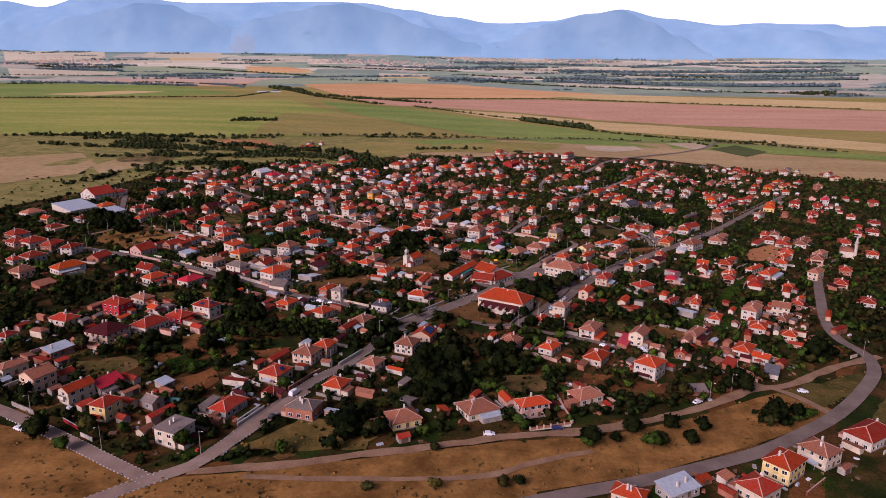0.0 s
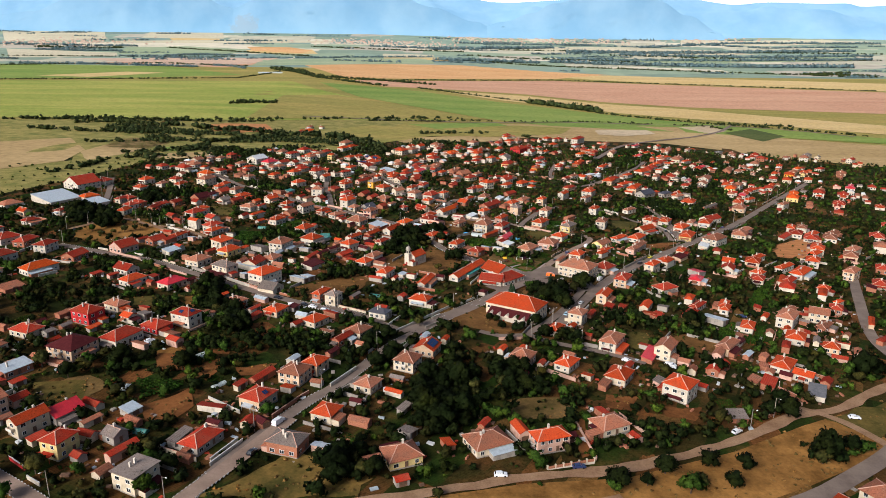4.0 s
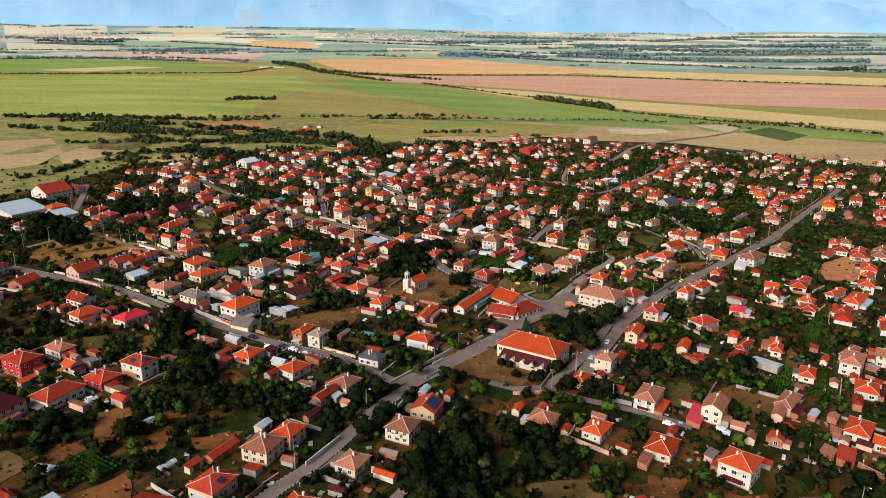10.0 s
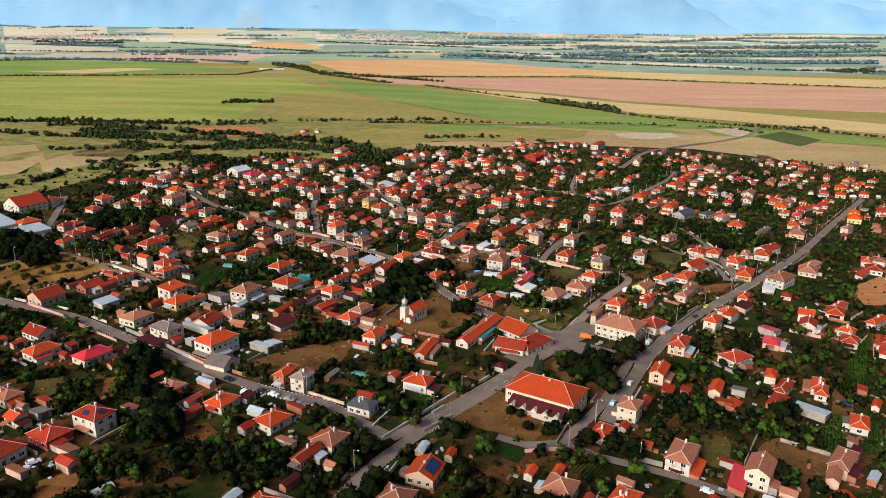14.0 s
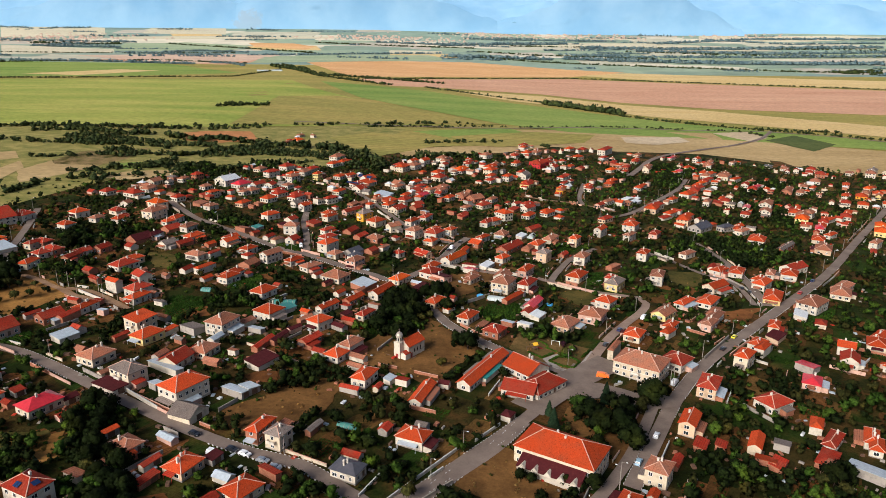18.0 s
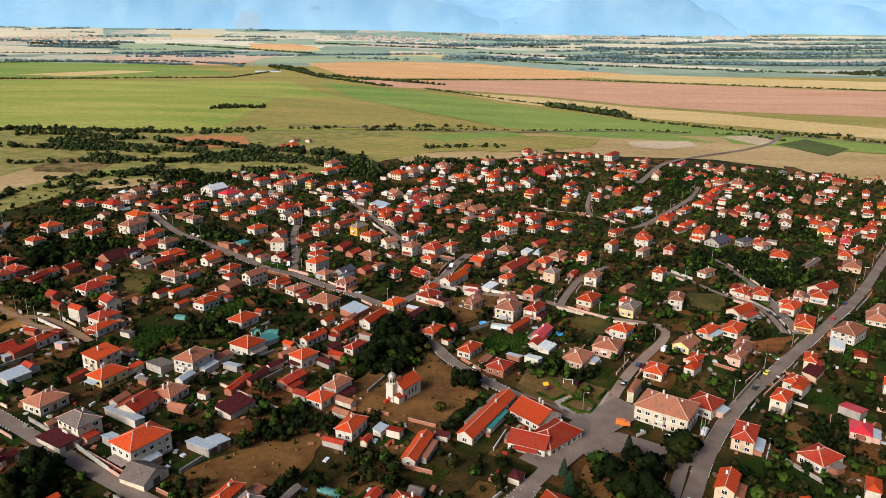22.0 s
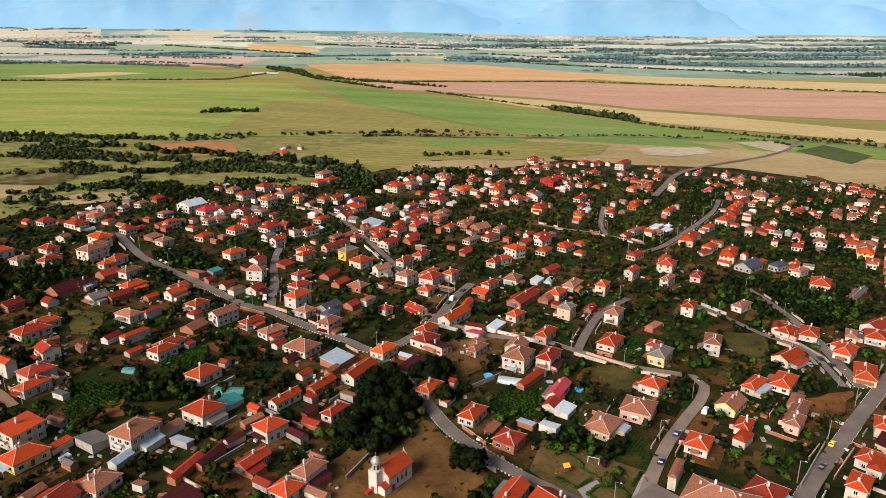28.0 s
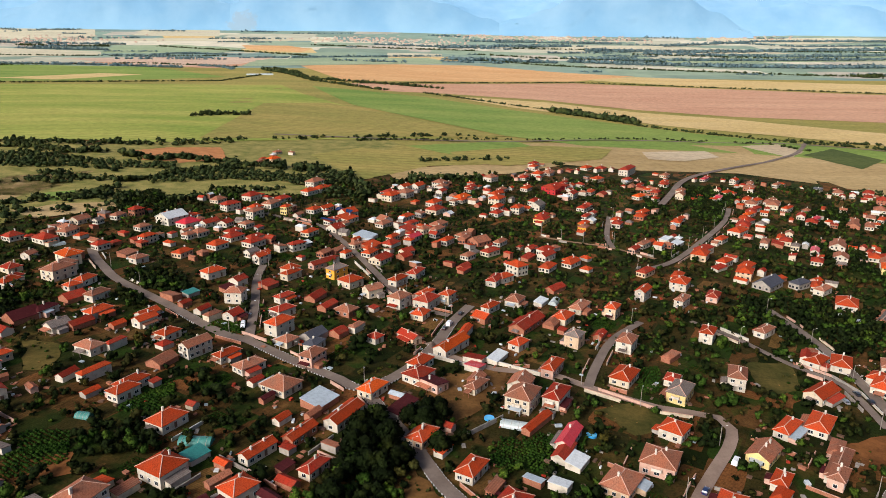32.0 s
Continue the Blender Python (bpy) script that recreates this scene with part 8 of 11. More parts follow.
FILM = mottled("plastic_film", [(0.3, (0.34, 0.39, 0.37)), (0.7, (0.52, 0.56, 0.53))], 0.8, 4.0, 0.35)
FILM_TEAL = mottled("teal_net", [(0.3, (0.03, 0.16, 0.13)), (0.7, (0.06, 0.24, 0.20))], 0.8, 4.0, 0.6)
cultural_hall(39.8, 283.0, 59, 16.3, 27.7)
town_hall(84.4, 351.8, 56, 15.5, 20.3)
church(-13.3, 361.2, 54, 11.0, 6.4)
mosque(324.2, 439.1)
paved('park_lawn', FIELD['lawn'], [(30.2, 370.3), (36.5, 388.6), (45.4, 387.1), (58.0, 378.7), (68.9, 372.7), (55.5, 346.4), (46.5, 353.8), (37.4, 360.4)], 0.32, 'worn park lawn with sandy play area')
paved('park_path', PAVING, [(44.0, 361.0), (51.5, 366.9), (51.7, 364.3), (46.8, 359.4), (51.2, 352.4), (56.2, 351.1), (67.1, 371.1), (68.9, 371.3), (55.5, 346.2), (46.4, 353.5)], 0.40, 'pale paved path through the park')
hedge([(46.6, 358.7), (51.2, 363.6), (57.3, 362.9), (60.0, 359.3), (56.2, 352.9), (51.6, 354.2)], 1.0, 1.2, True)
hedge([(61.7, 363.9), (66.9, 371.8)], 1.1, 1.2)
hedge([(38.3, 367.0), (43.7, 361.6), (49.4, 366.7)], 1.0, 1.2)
hedge([(44.0, 380.2), (47.4, 376.2), (48.0, 373.4)], 1.0, 1.0)
hedge([(46.8, 372.6), (51.4, 368.3)], 0.9, 0.9)
polytunnel(-117.9, 189.5, -8, 6.3, 4.0, FILM)
polytunnel(-83.7, 194.6, 53, 5.7, 2.6, FILM)
polytunnel(-99.6, 160.1, -13, 5.5, 3.0, FILM_TEAL)
polytunnel(-32.1, 299.1, -24, 7.8, 3.0, FILM_TEAL)
polytunnel(-97.7, 219.2, 51, 5.8, 4.0, FILM)
polytunnel(-78.9, 411.2, -3, 11.0, 5.0, FILM_TEAL)
polytunnel(29.5, 431.1, -16, 10.9, 5.0, FILM)
polytunnel(-122.3, 423.9, -12, 5.6, 4.0, FILM_TEAL)
polytunnel(-235.2, 618.1, 50, 7.6, 4.0, FILM)
polytunnel(62.5, 560.2, 66, 8.9, 5.0, FILM)
solar_panels(-2.1, 228.1, 4.44, 69, 28, 6, 2)
solar_panels(-62.4, 179.5, 7.91, 64, 28, 2, 1)
solar_panels(-111.8, 249.1, 11.88, 64, 28, 2, 1)
solar_panels(-81.7, 727.6, 8.05, -40, 28, 16, 2)
solar_panels(-88.3, 700.9, 7.53, -30, 28, 12, 1)
solar_panels(-118.1, 249.5, 11.69, -26, 28, 2, 1)

# ---- sheds and lean-tos in the yards ----


def outbuildings():
    rng = random.Random(909)
    homes = [o for o in scene.objects if o.get("category") == "house" and o.location.y < 500]
    taken = []
    for o in scene.objects:
        if o.get("category") in ("house", "shed", "hall", "town hall", "church", "mosque"):
            wall = o if o.type == "MESH" else next(c for c in o.children if c.name.startswith(("wall", "nave", "hall")))
            taken.append((o.location.x, o.location.y, max(abs(v.co.x) for v in wall.data.vertices) * 0.5 + max(abs(v.co.y) for v in wall.data.vertices) * 0.5 + 1.0))
    lanes = []
    for o in scene.objects:
        if o.get("category") == "road":
            vs = [q.co for q in o.data.vertices]
            half = (vs[0] - vs[1]).length / 2
            lanes += [((vs[i].x + vs[i + 1].x) / 2, (vs[i].y + vs[i + 1].y) / 2, half) for i in range(0, len(vs), 2)]
    ln = np.array(lanes)
    for a, b, _, p, q in FAR_SPOTS:
        taken.append((a, b, p * 0.5 + q * 0.5 + 1.0))
    made = 0
    for o in homes:
        for _ in range(4 if made < 170 else 0):
            a = o.rotation_euler.z + rng.choice((0, 0.5, 1, 1.5)) * math.pi + rng.uniform(-0.5, 0.5)
            k = rng.uniform(8.5, 15)
            x, y = o.location.x + math.cos(a) * k, o.location.y + math.sin(a) * k
            w, d = rng.uniform(4.2, 8.5), rng.uniform(2.8, 4.2)
            if (np.hypot(x - ln[:, 0], y - ln[:, 1]) < ln[:, 2] + w * 0.6 + 0.5).any() or any(math.hypot(x - p, y - q) < r + w * 0.5 for p, q, r in taken):
                continue
            if any(inside_at(x, y, q) for q in YARD_FREE):
                continue
            house(x, y, math.degrees(o.rotation_euler.z) + rng.choice((0, 90)), w, d, rng.uniform(0.7, 0.92), rng.choice("mggg"), rng.choice("rrrroottttdmb"), rng.choice("wgbbcp"))
            taken.append((x, y, w * 0.6))
            made += 1
            if made >= 170:
                break
    far, far_made = list(FAR_SPOTS), 0
    for a0, b0, turn, p, q in far + far:
        a = turn + rng.choice((0, 0.5, 1, 1.5)) * math.pi + rng.uniform(-0.5, 0.5)
        k = rng.uniform(10, 17)
        x, y = a0 + math.cos(a) * k, b0 + math.sin(a) * k
        w, d = rng.uniform(4.5, 9), rng.uniform(3.6, 7)
        if y < FAR_Y + 4 or (np.hypot(x - ln[:, 0], y - ln[:, 1]) < ln[:, 2] + w * 0.6 + 0.5).any() or any(math.hypot(x - e, y - g) < r + w * 0.55 for e, g, r in taken):
            continue
        if any(inside_at(x, y, q) for q in YARD_FREE):
            continue
        house(x, y, math.degrees(turn) + rng.choice((0, 90)), w, d, rng.choice((0.8, 0.9, 1.0, 1.2)), rng.choice("mgghh"), rng.choice("rrroottdw"), rng.choice("wwcbpg"))
        taken.append((x, y, w * 0.6))


def inside_at(x, y, q):
    hit, j = False, len(q) - 1
    for i in range(len(q)):
        if (q[i][1] > y) != (q[j][1] > y) and x < (q[j][0] - q[i][0]) * (y - q[i][1]) / (q[j][1] - q[i][1]) + q[i][0]:
            hit = not hit
        j = i
    return hit


YARD_FREE = list(PLOTS)
YARD_FREE.append([(-424, 568), (-399, 612), (-363, 643), (-425, 789), (-393, 857), (-319, 900), (-273, 846), (-276, 710), (-299, 645), (-318, 556), (-336, 501), (-352, 455)])
YARD_FREE.append([(-380, 696), (-378, 805), (-324, 849), (-319, 776), (-336, 690), (-351, 647)])
YARD_FREE.append([(-322, 744), (-301, 765), (-282, 743), (-297, 724)])
YARD_FREE.append([(-307, 690), (-286, 718), (-251, 734), (-244, 709), (-282, 674)])
YARD_FREE.append([(-343, 965), (-313, 1001), (-261, 1019), (-234, 954), (-263, 915), (-309, 915)])
YARD_FREE.append([(272, 1163), (375, 1205), (373, 1151), (306, 1094), (262, 1099)])
YARD_FREE.append([(7, 1074), (137, 1176), (235, 1178), (198, 1077), (74, 993), (20, 997)])
YARD_FREE.append([(-994, 1011), (-1894, 1924), (-837, 2007), (-423, 2036), (-322, 1820), (-181, 1580), (-29, 1374), (97, 1260), (-79, 1170), (-350, 1032)])
YARD_FREE.append([(-308, 1080), (-352, 1576), (-240, 1650), (-181, 1580), (-29, 1374), (97, 1260), (-79, 1178)])
YARD_FREE.append([(-345, 2043), (-229, 1995), (-40, 1889), (148, 1687), (346, 1512), (536, 1334), (958, 945), (435, 1201), (200, 1199), (92, 1266), (-187, 1636)])
YARD_FREE.append([(-519, 2757), (-198, 2912), (97, 2973), (659, 2720), (420, 2545), (-293, 2248)])
YARD_FREE.append([(-152, 2003), (-282, 2167), (410, 2485), (2019, 2005), (1472, 1457), (619, 1712), (249, 1964), (-12, 2010)])
YARD_FREE.append([(-11, 1957), (243, 1914), (600, 1660), (1096, 1083), (996, 983), (566, 1411), (364, 1592), (154, 1747)])
YARD_FREE.append([(450, 2605), (655, 2700), (2320, 2308), (2069, 2055), (773, 2409)])
YARD_FREE.append([(-2760, 2809), (-1002, 2651), (-634, 2287), (-891, 2137), (-1920, 1950)])
YARD_FREE.append([(-1252, 2187), (-1050, 2385), (-908, 2352), (-1059, 2139)])
YARD_FREE.append([(-1451, 2762), (-806, 2994), (-687, 2792), (-788, 2622), (-1021, 2702)])
YARD_FREE.append([(-933, 3472), (-621, 3527), (-559, 3316), (-866, 3315)])
YARD_FREE.append([(-1569, 4178), (-1295, 4228), (-1196, 3950), (-1428, 3874)])
YARD_FREE.append([(-243, 3202), (30, 3291), (54, 3150), (-233, 3076)])
YARD_FREE.append([(96, 1185), (258, 1256), (463, 1279), (507, 1171), (670, 1064), (913, 900), (758, 746), (556, 882), (489, 954), (375, 1034), (269, 1065), (141, 1041)])
YARD_FREE.append([(-106, 928), (-58, 1118), (98, 1218), (146, 1079), (42, 992)])
YARD_FREE.append([(-49, 1108), (97, 1209), (150, 1107), (11, 1052)])
YARD_FREE.append([(453, 1278), (522, 1299), (524, 1221), (479, 1169)])
YARD_FREE.append([(507, 1191), (583, 1255), (597, 1150), (526, 1078)])
YARD_FREE.append([(-297, 989), (-257, 1012), (-232, 944), (-269, 908)])
YARD_FREE.append([(-648, 661), (-440, 794), (-382, 709), (-369, 638), (-458, 468)])
YARD_FREE.append([(-392, 772), (-372, 878), (-261, 871), (-99, 872), (-190, 799), (-259, 731), (-323, 665), (-358, 655)])
YARD_FREE.append([(-447, 852), (-364, 898), (-275, 872), (-190, 843), (-125, 829), (-109, 796), (-260, 744), (-368, 733)])
YARD_FREE.append([(-152, 1001), (-103, 1076), (-59, 1053), (-15, 966), (-78, 868), (-108, 921)])
YARD_FREE.append([(-171, 143), (-131, 132), (-91, 108), (-63, 114), (-23, 125), (26, 140), (60, 145), (102, 163), (136, 183), (156, 192), (165, 170), (116, 143), (72, 122), (32, 109), (30, 86), (-128, 77)])
YARD_FREE.append([(152, 192), (185, 209), (209, 218), (171, 180), (163, 175)])
YARD_FREE.append([(168, 159), (221, 216), (243, 231), (194, 161), (169, 151)])
YARD_FREE.append([(-40, 363), (-7, 404), (17, 367), (-4, 333), (-21, 342), (-34, 350)])
YARD_FREE.append([(-79, 306), (-55, 328), (-37, 340), (-42, 308), (-68, 288)])
YARD_FREE.append([(107, 256), (119, 266), (137, 257), (127, 242), (112, 238), (112, 244)])
YARD_FREE.append([(-4, 450), (5, 469), (31, 481), (28, 461), (19, 442), (8, 431)])
YARD_FREE.append([(-232, 381), (-239, 412), (-224, 431), (-206, 428), (-184, 411), (-194, 386), (-204, 368)])
YARD_FREE.append([(243, 440), (279, 467), (281, 436), (258, 410), (233, 411)])
YARD_FREE.append([(6, 286), (22, 292), (41, 267), (31, 257), (18, 261), (4, 267)])
YARD_FREE.append([(25, 193), (51, 198), (50, 182), (27, 176)])
YARD_FREE.append([(-144, 190), (-135, 199), (-125, 192), (-130, 174)])
YARD_FREE.append([(-117, 224), (-109, 229), (-100, 214), (-108, 205)])
YARD_FREE.append([(30, 370), (37, 389), (45, 387), (58, 379), (69, 373), (55, 346), (46, 354), (37, 360)])
YARD_FREE.append([(30, 314), (52, 344), (69, 371), (80, 387), (73, 346), (95, 344), (99, 335), (82, 310), (78, 314), (71, 321), (63, 328), (54, 324), (45, 312), (31, 298)])
outbuildings()
far_houses()

tree('fir', 40.4, 304.4, 1.20)
tree('fir', 63.7, 325.4, 1.50)
tree('big', 54.5, 311.0, 1.35)
tree('big', 57.6, 302.3, 1.30)
tree('big', 63.1, 301.1, 1.25)
tree('big', 67.2, 314.0, 1.30)
tree('big', 82.3, 327.1, 1.60)
tree('big', 66.2, 294.8, 1.30)
tree('mid', 52.5, 316.4, 1.50)
tree('mid', 65.4, 321.5, 1.20)
tree('mid', 75.6, 318.5, 1.10)
tree('big', 11.6, 367.2, 1.25)
tree('mid', 54.3, 364.3, 0.90)
tree('mid', 58.5, 370.2, 0.70)
tree('mid', 0.1, 349.2, 0.80)
tree('big', 134.6, 198.3, 0.90)
tree('big', 133.7, 189.2, 0.90)
tree('big', 184.5, 228.1, 1.30)
tree('big', 192.1, 228.8, 1.00)
tree('big', 120.9, 224.8, 0.80)
tree('mid', -101.4, 206.0, 1.50)
tree('mid', -155.1, 203.3, 1.40)
tree('mid', -141.3, 195.7, 1.20)
tree('mid', -127.3, 211.3, 1.60)
tree('mid', -118.5, 212.2, 0.90)
tree('mid', 56.2, 138.8, 1.30)
tree('big', -134.2, 130.4, 1.00)
tree('mid', -122.5, 122.3, 1.10)
tree('mid', -120.4, 135.2, 1.30)
tree('mid', -86.0, 128.4, 1.20)
tree('mid', -21.1, 106.6, 0.80)
tree('mid', -0.0, 107.9, 0.90)
tree('mid', 21.6, 110.8, 0.90)
tree('mid', 27.1, 112.0, 0.90)
tree('small', -0.3, 130.9, 1.00)
tree('small', 31.4, 138.7, 0.70)
tree('big', 55.5, 142.4, 0.80)
tree('big', 127.1, 189.6, 1.00)
tree('small', -227.2, 397.5, 1.30)
tree('small', -223.3, 403.8, 1.40)
tree('small', -219.3, 410.3, 1.20)
tree('small', -214.1, 415.2, 1.40)
tree('small', -207.3, 417.3, 1.20)
tree('small', -216.8, 387.2, 1.40)
tree('small', -211.4, 393.4, 1.30)
tree('small', -206.9, 398.7, 1.40)
tree('small', -201.7, 403.3, 1.30)
tree('small', -197.3, 409.8, 1.20)
tree('small', -207.3, 378.2, 1.40)
tree('mid', 18.3, 306.3, 0.90)
tree('fir', 40.2, 313.8, 0.70)
tree('mid', -8.9, 260.6, 0.90)
tree('mid', 30.7, 262.2, 0.90)
tree('mid', 28.7, 271.5, 0.70)
tree('big', 110.2, 242.0, 0.80)
tree('mid', -151.3, 411.1, 1.00)
tree('big', 52.4, 288.4, 0.90)
tree('big', -31.4, 136.6, 1.02)
tree('mid', -24.6, 137.7, 0.79)
tree('big', -28.0, 139.2, 0.79)
tree('big', -20.2, 141.1, 0.73)
tree('mid', -23.9, 141.2, 1.00)
tree('big', -31.9, 141.6, 1.05)
tree('big', -35.6, 144.6, 0.94)
tree('mid', -27.5, 145.6, 0.78)
tree('big', -30.4, 147.4, 0.98)
tree('big', -32.7, 150.4, 0.79)
tree('mid', -20.7, 150.9, 0.74)
tree('big', -25.6, 151.6, 0.76)
tree('mid', 129.6, 157.4, 0.97)
tree('mid', -25.9, 158.5, 0.80)
tree('big', 132.2, 160.6, 0.93)
tree('big', 134.8, 163.7, 0.98)
tree('mid', 144.9, 166.1, 1.01)
tree('big', -1.6, 166.4, 0.79)
tree('big', 2.1, 171.1, 1.04)
tree('big', -6.5, 171.4, 0.88)
tree('big', 9.2, 173.3, 0.74)
tree('big', -1.5, 174.8, 0.88)
tree('mid', 5.9, 175.7, 0.95)
tree('big', -4.4, 177.8, 1.05)
tree('mid', 0.8, 178.9, 0.85)
tree('big', 9.3, 180.1, 0.89)
tree('big', 4.6, 181.6, 0.82)
tree('big', -6.5, 184.5, 0.99)
tree('big', 14.4, 185.1, 0.75)
tree('big', -1.2, 185.3, 0.98)
tree('big', 3.5, 185.3, 0.88)
tree('big', 0.8, 189.0, 0.96)
tree('mid', 14.6, 189.1, 0.77)
tree('big', -5.9, 189.7, 1.05)
tree('big', 6.6, 191.7, 0.71)
tree('mid', 10.1, 192.0, 1.02)
tree('mid', 13.7, 193.5, 0.80)
tree('mid', -6.2, 193.8, 0.85)
tree('big', -2.4, 196.0, 0.75)
tree('mid', 14.4, 198.6, 0.94)
tree('big', -6.9, 199.1, 0.96)
tree('big', 28.6, 199.5, 0.91)
tree('big', 34.4, 199.6, 1.03)
tree('big', 39.3, 199.7, 0.89)
tree('big', 1.8, 200.4, 0.83)
tree('mid', 30.2, 202.8, 0.89)
tree('big', 8.6, 203.5, 1.00)
tree('big', 34.5, 203.8, 0.87)
tree('mid', 25.7, 204.2, 1.03)
tree('big', -1.1, 205.5, 0.74)
tree('big', 2.7, 205.6, 0.72)
tree('big', 6.9, 207.2, 0.98)
tree('big', 13.7, 207.2, 0.81)
tree('mid', 28.6, 207.4, 1.01)
tree('big', -4.6, 208.2, 0.89)
tree('mid', 33.6, 210.0, 0.84)
tree('mid', 2.0, 210.3, 0.89)
tree('mid', 29.1, 211.1, 0.89)
tree('big', 23.7, 211.3, 0.82)
tree('mid', 10.2, 212.1, 0.78)
tree('big', 5.4, 212.6, 0.74)
tree('big', 31.4, 213.6, 0.71)
tree('mid', -2.1, 214.2, 0.71)
tree('big', 35.5, 216.1, 0.97)
tree('big', -25.2, 216.3, 0.89)
tree('big', 6.1, 217.0, 1.03)
tree('big', 25.2, 217.4, 0.83)
tree('big', 31.3, 218.7, 0.84)
tree('big', -20.1, 219.9, 0.93)
tree('mid', 1.5, 220.0, 0.72)
tree('mid', 33.9, 221.1, 0.91)
tree('mid', 8.0, 221.9, 0.97)
tree('big', -18.8, 225.2, 0.90)
tree('mid', -30.7, 230.9, 0.76)
tree('mid', -26.2, 236.3, 0.77)
tree('big', -30.2, 237.2, 0.95)
tree('big', -27.5, 240.5, 0.82)
tree('big', -23.2, 242.5, 1.05)
tree('big', -90.0, 244.8, 0.84)
tree('big', 64.6, 247.8, 0.73)
tree('big', -95.1, 248.7, 0.99)
tree('big', -87.2, 249.0, 0.75)
tree('big', 64.7, 252.0, 0.78)
tree('big', 58.2, 252.5, 0.86)
tree('mid', -88.9, 252.7, 0.90)
tree('mid', -97.2, 252.8, 0.70)
tree('mid', -100.1, 254.8, 0.86)
tree('mid', 62.2, 255.3, 0.98)
tree('big', 50.4, 255.4, 0.75)
tree('big', -90.3, 256.1, 0.73)
tree('mid', -103.1, 256.3, 0.84)
tree('mid', -101.7, 259.3, 0.75)
tree('big', -94.1, 259.6, 0.89)
tree('big', -98.2, 260.5, 0.77)
tree('big', -101.8, 263.0, 0.82)
tree('mid', -97.5, 264.9, 0.77)
tree('mid', -105.9, 265.7, 0.86)
tree('big', -97.5, 268.5, 0.84)
tree('big', -108.2, 270.3, 0.84)
tree('mid', -100.1, 271.3, 0.94)
tree('mid', 127.4, 271.8, 0.94)
tree('big', -103.7, 273.7, 0.76)
tree('big', -109.4, 277.5, 0.81)
tree('mid', 123.0, 277.6, 0.90)
tree('big', 127.0, 277.7, 0.98)
tree('big', 132.7, 282.5, 0.78)
tree('big', -119.5, 287.8, 0.85)
tree('big', -113.4, 288.0, 0.90)
tree('big', -124.6, 292.8, 0.74)
tree('big', -114.3, 293.9, 0.82)
tree('mid', -118.8, 296.1, 0.79)
tree('mid', -126.0, 298.7, 0.82)
tree('big', -115.7, 299.2, 0.92)
tree('mid', -121.2, 299.5, 0.82)
tree('big', -122.2, 303.0, 0.89)
tree('mid', -124.6, 306.6, 0.77)
tree('big', -20.3, 376.6, 0.83)
tree('big', -24.7, 377.8, 0.74)
tree('big', -16.9, 378.5, 0.78)
tree('big', -29.6, 383.4, 1.00)
tree('big', -20.3, 383.4, 0.73)
tree('mid', -14.3, 383.6, 0.81)
tree('mid', -12.1, 386.2, 0.83)
tree('mid', -25.1, 387.0, 0.73)
tree('big', -16.4, 387.2, 0.74)
tree('mid', -28.4, 391.5, 0.98)
tree('mid', -20.5, 392.1, 0.99)
tree('mid', -12.3, 392.4, 0.70)
tree('big', -14.9, 394.0, 0.81)
tree('big', -26.3, 395.3, 0.85)
tree('mid', -10.1, 396.2, 0.76)
tree('big', -15.8, 398.2, 0.96)
tree('big', -19.8, 398.8, 0.85)
tree('big', -24.2, 399.7, 0.97)
tree('big', -28.8, 400.2, 0.81)
tree('mid', -6.2, 400.8, 0.94)
tree('big', -11.5, 402.0, 1.05)
tree('mid', -18.6, 402.5, 0.92)
tree('mid', -25.2, 403.6, 0.84)
tree('mid', -17.7, 406.1, 0.82)
tree('big', -13.8, 406.2, 0.81)
tree('big', -8.9, 407.0, 0.86)
tree('big', -21.9, 407.7, 0.99)
tree('big', -227.6, 409.0, 1.02)
tree('big', -222.6, 409.1, 0.82)
tree('big', -26.2, 409.4, 0.94)
tree('mid', -18.4, 409.8, 1.00)
tree('big', -14.2, 409.9, 0.91)
tree('mid', -11.2, 410.6, 0.76)
tree('big', 2.6, 412.0, 0.81)
tree('big', -20.3, 413.2, 0.81)
tree('mid', -218.3, 413.7, 1.04)
tree('mid', -226.2, 414.4, 0.99)
tree('big', -14.8, 415.0, 1.04)
tree('big', -25.4, 415.6, 0.97)
tree('mid', -246.8, 416.0, 0.73)
tree('big', -242.2, 416.7, 0.97)
tree('mid', 0.9, 417.6, 0.97)
tree('mid', -222.7, 417.6, 0.74)
tree('big', -21.5, 417.9, 0.88)
tree('big', -228.4, 419.2, 0.78)
tree('big', -239.3, 420.8, 0.72)
tree('big', -16.4, 420.9, 0.83)
tree('big', -246.8, 421.0, 0.87)
tree('big', -251.9, 421.2, 0.70)
tree('big', -224.8, 421.8, 0.85)
tree('big', -221.2, 423.2, 0.83)
tree('mid', -21.3, 424.2, 0.99)
tree('big', -249.6, 424.4, 0.87)
tree('mid', -16.8, 424.9, 0.75)
tree('big', -25.3, 425.0, 1.05)
tree('big', -235.6, 425.2, 0.73)
tree('mid', 1.5, 425.6, 0.90)
tree('mid', -255.5, 425.9, 0.83)
tree('big', -3.2, 427.4, 1.03)
tree('big', -20.0, 428.4, 0.93)
tree('big', -8.2, 428.6, 0.94)
tree('big', -246.4, 429.1, 0.87)
tree('big', -235.9, 430.3, 0.91)
tree('big', -230.0, 430.6, 0.99)
tree('big', -254.9, 431.0, 0.83)
tree('big', 2.0, 431.6, 0.93)
tree('mid', -2.9, 432.0, 1.03)
tree('big', -9.0, 432.6, 0.91)
tree('mid', -21.9, 433.3, 0.89)
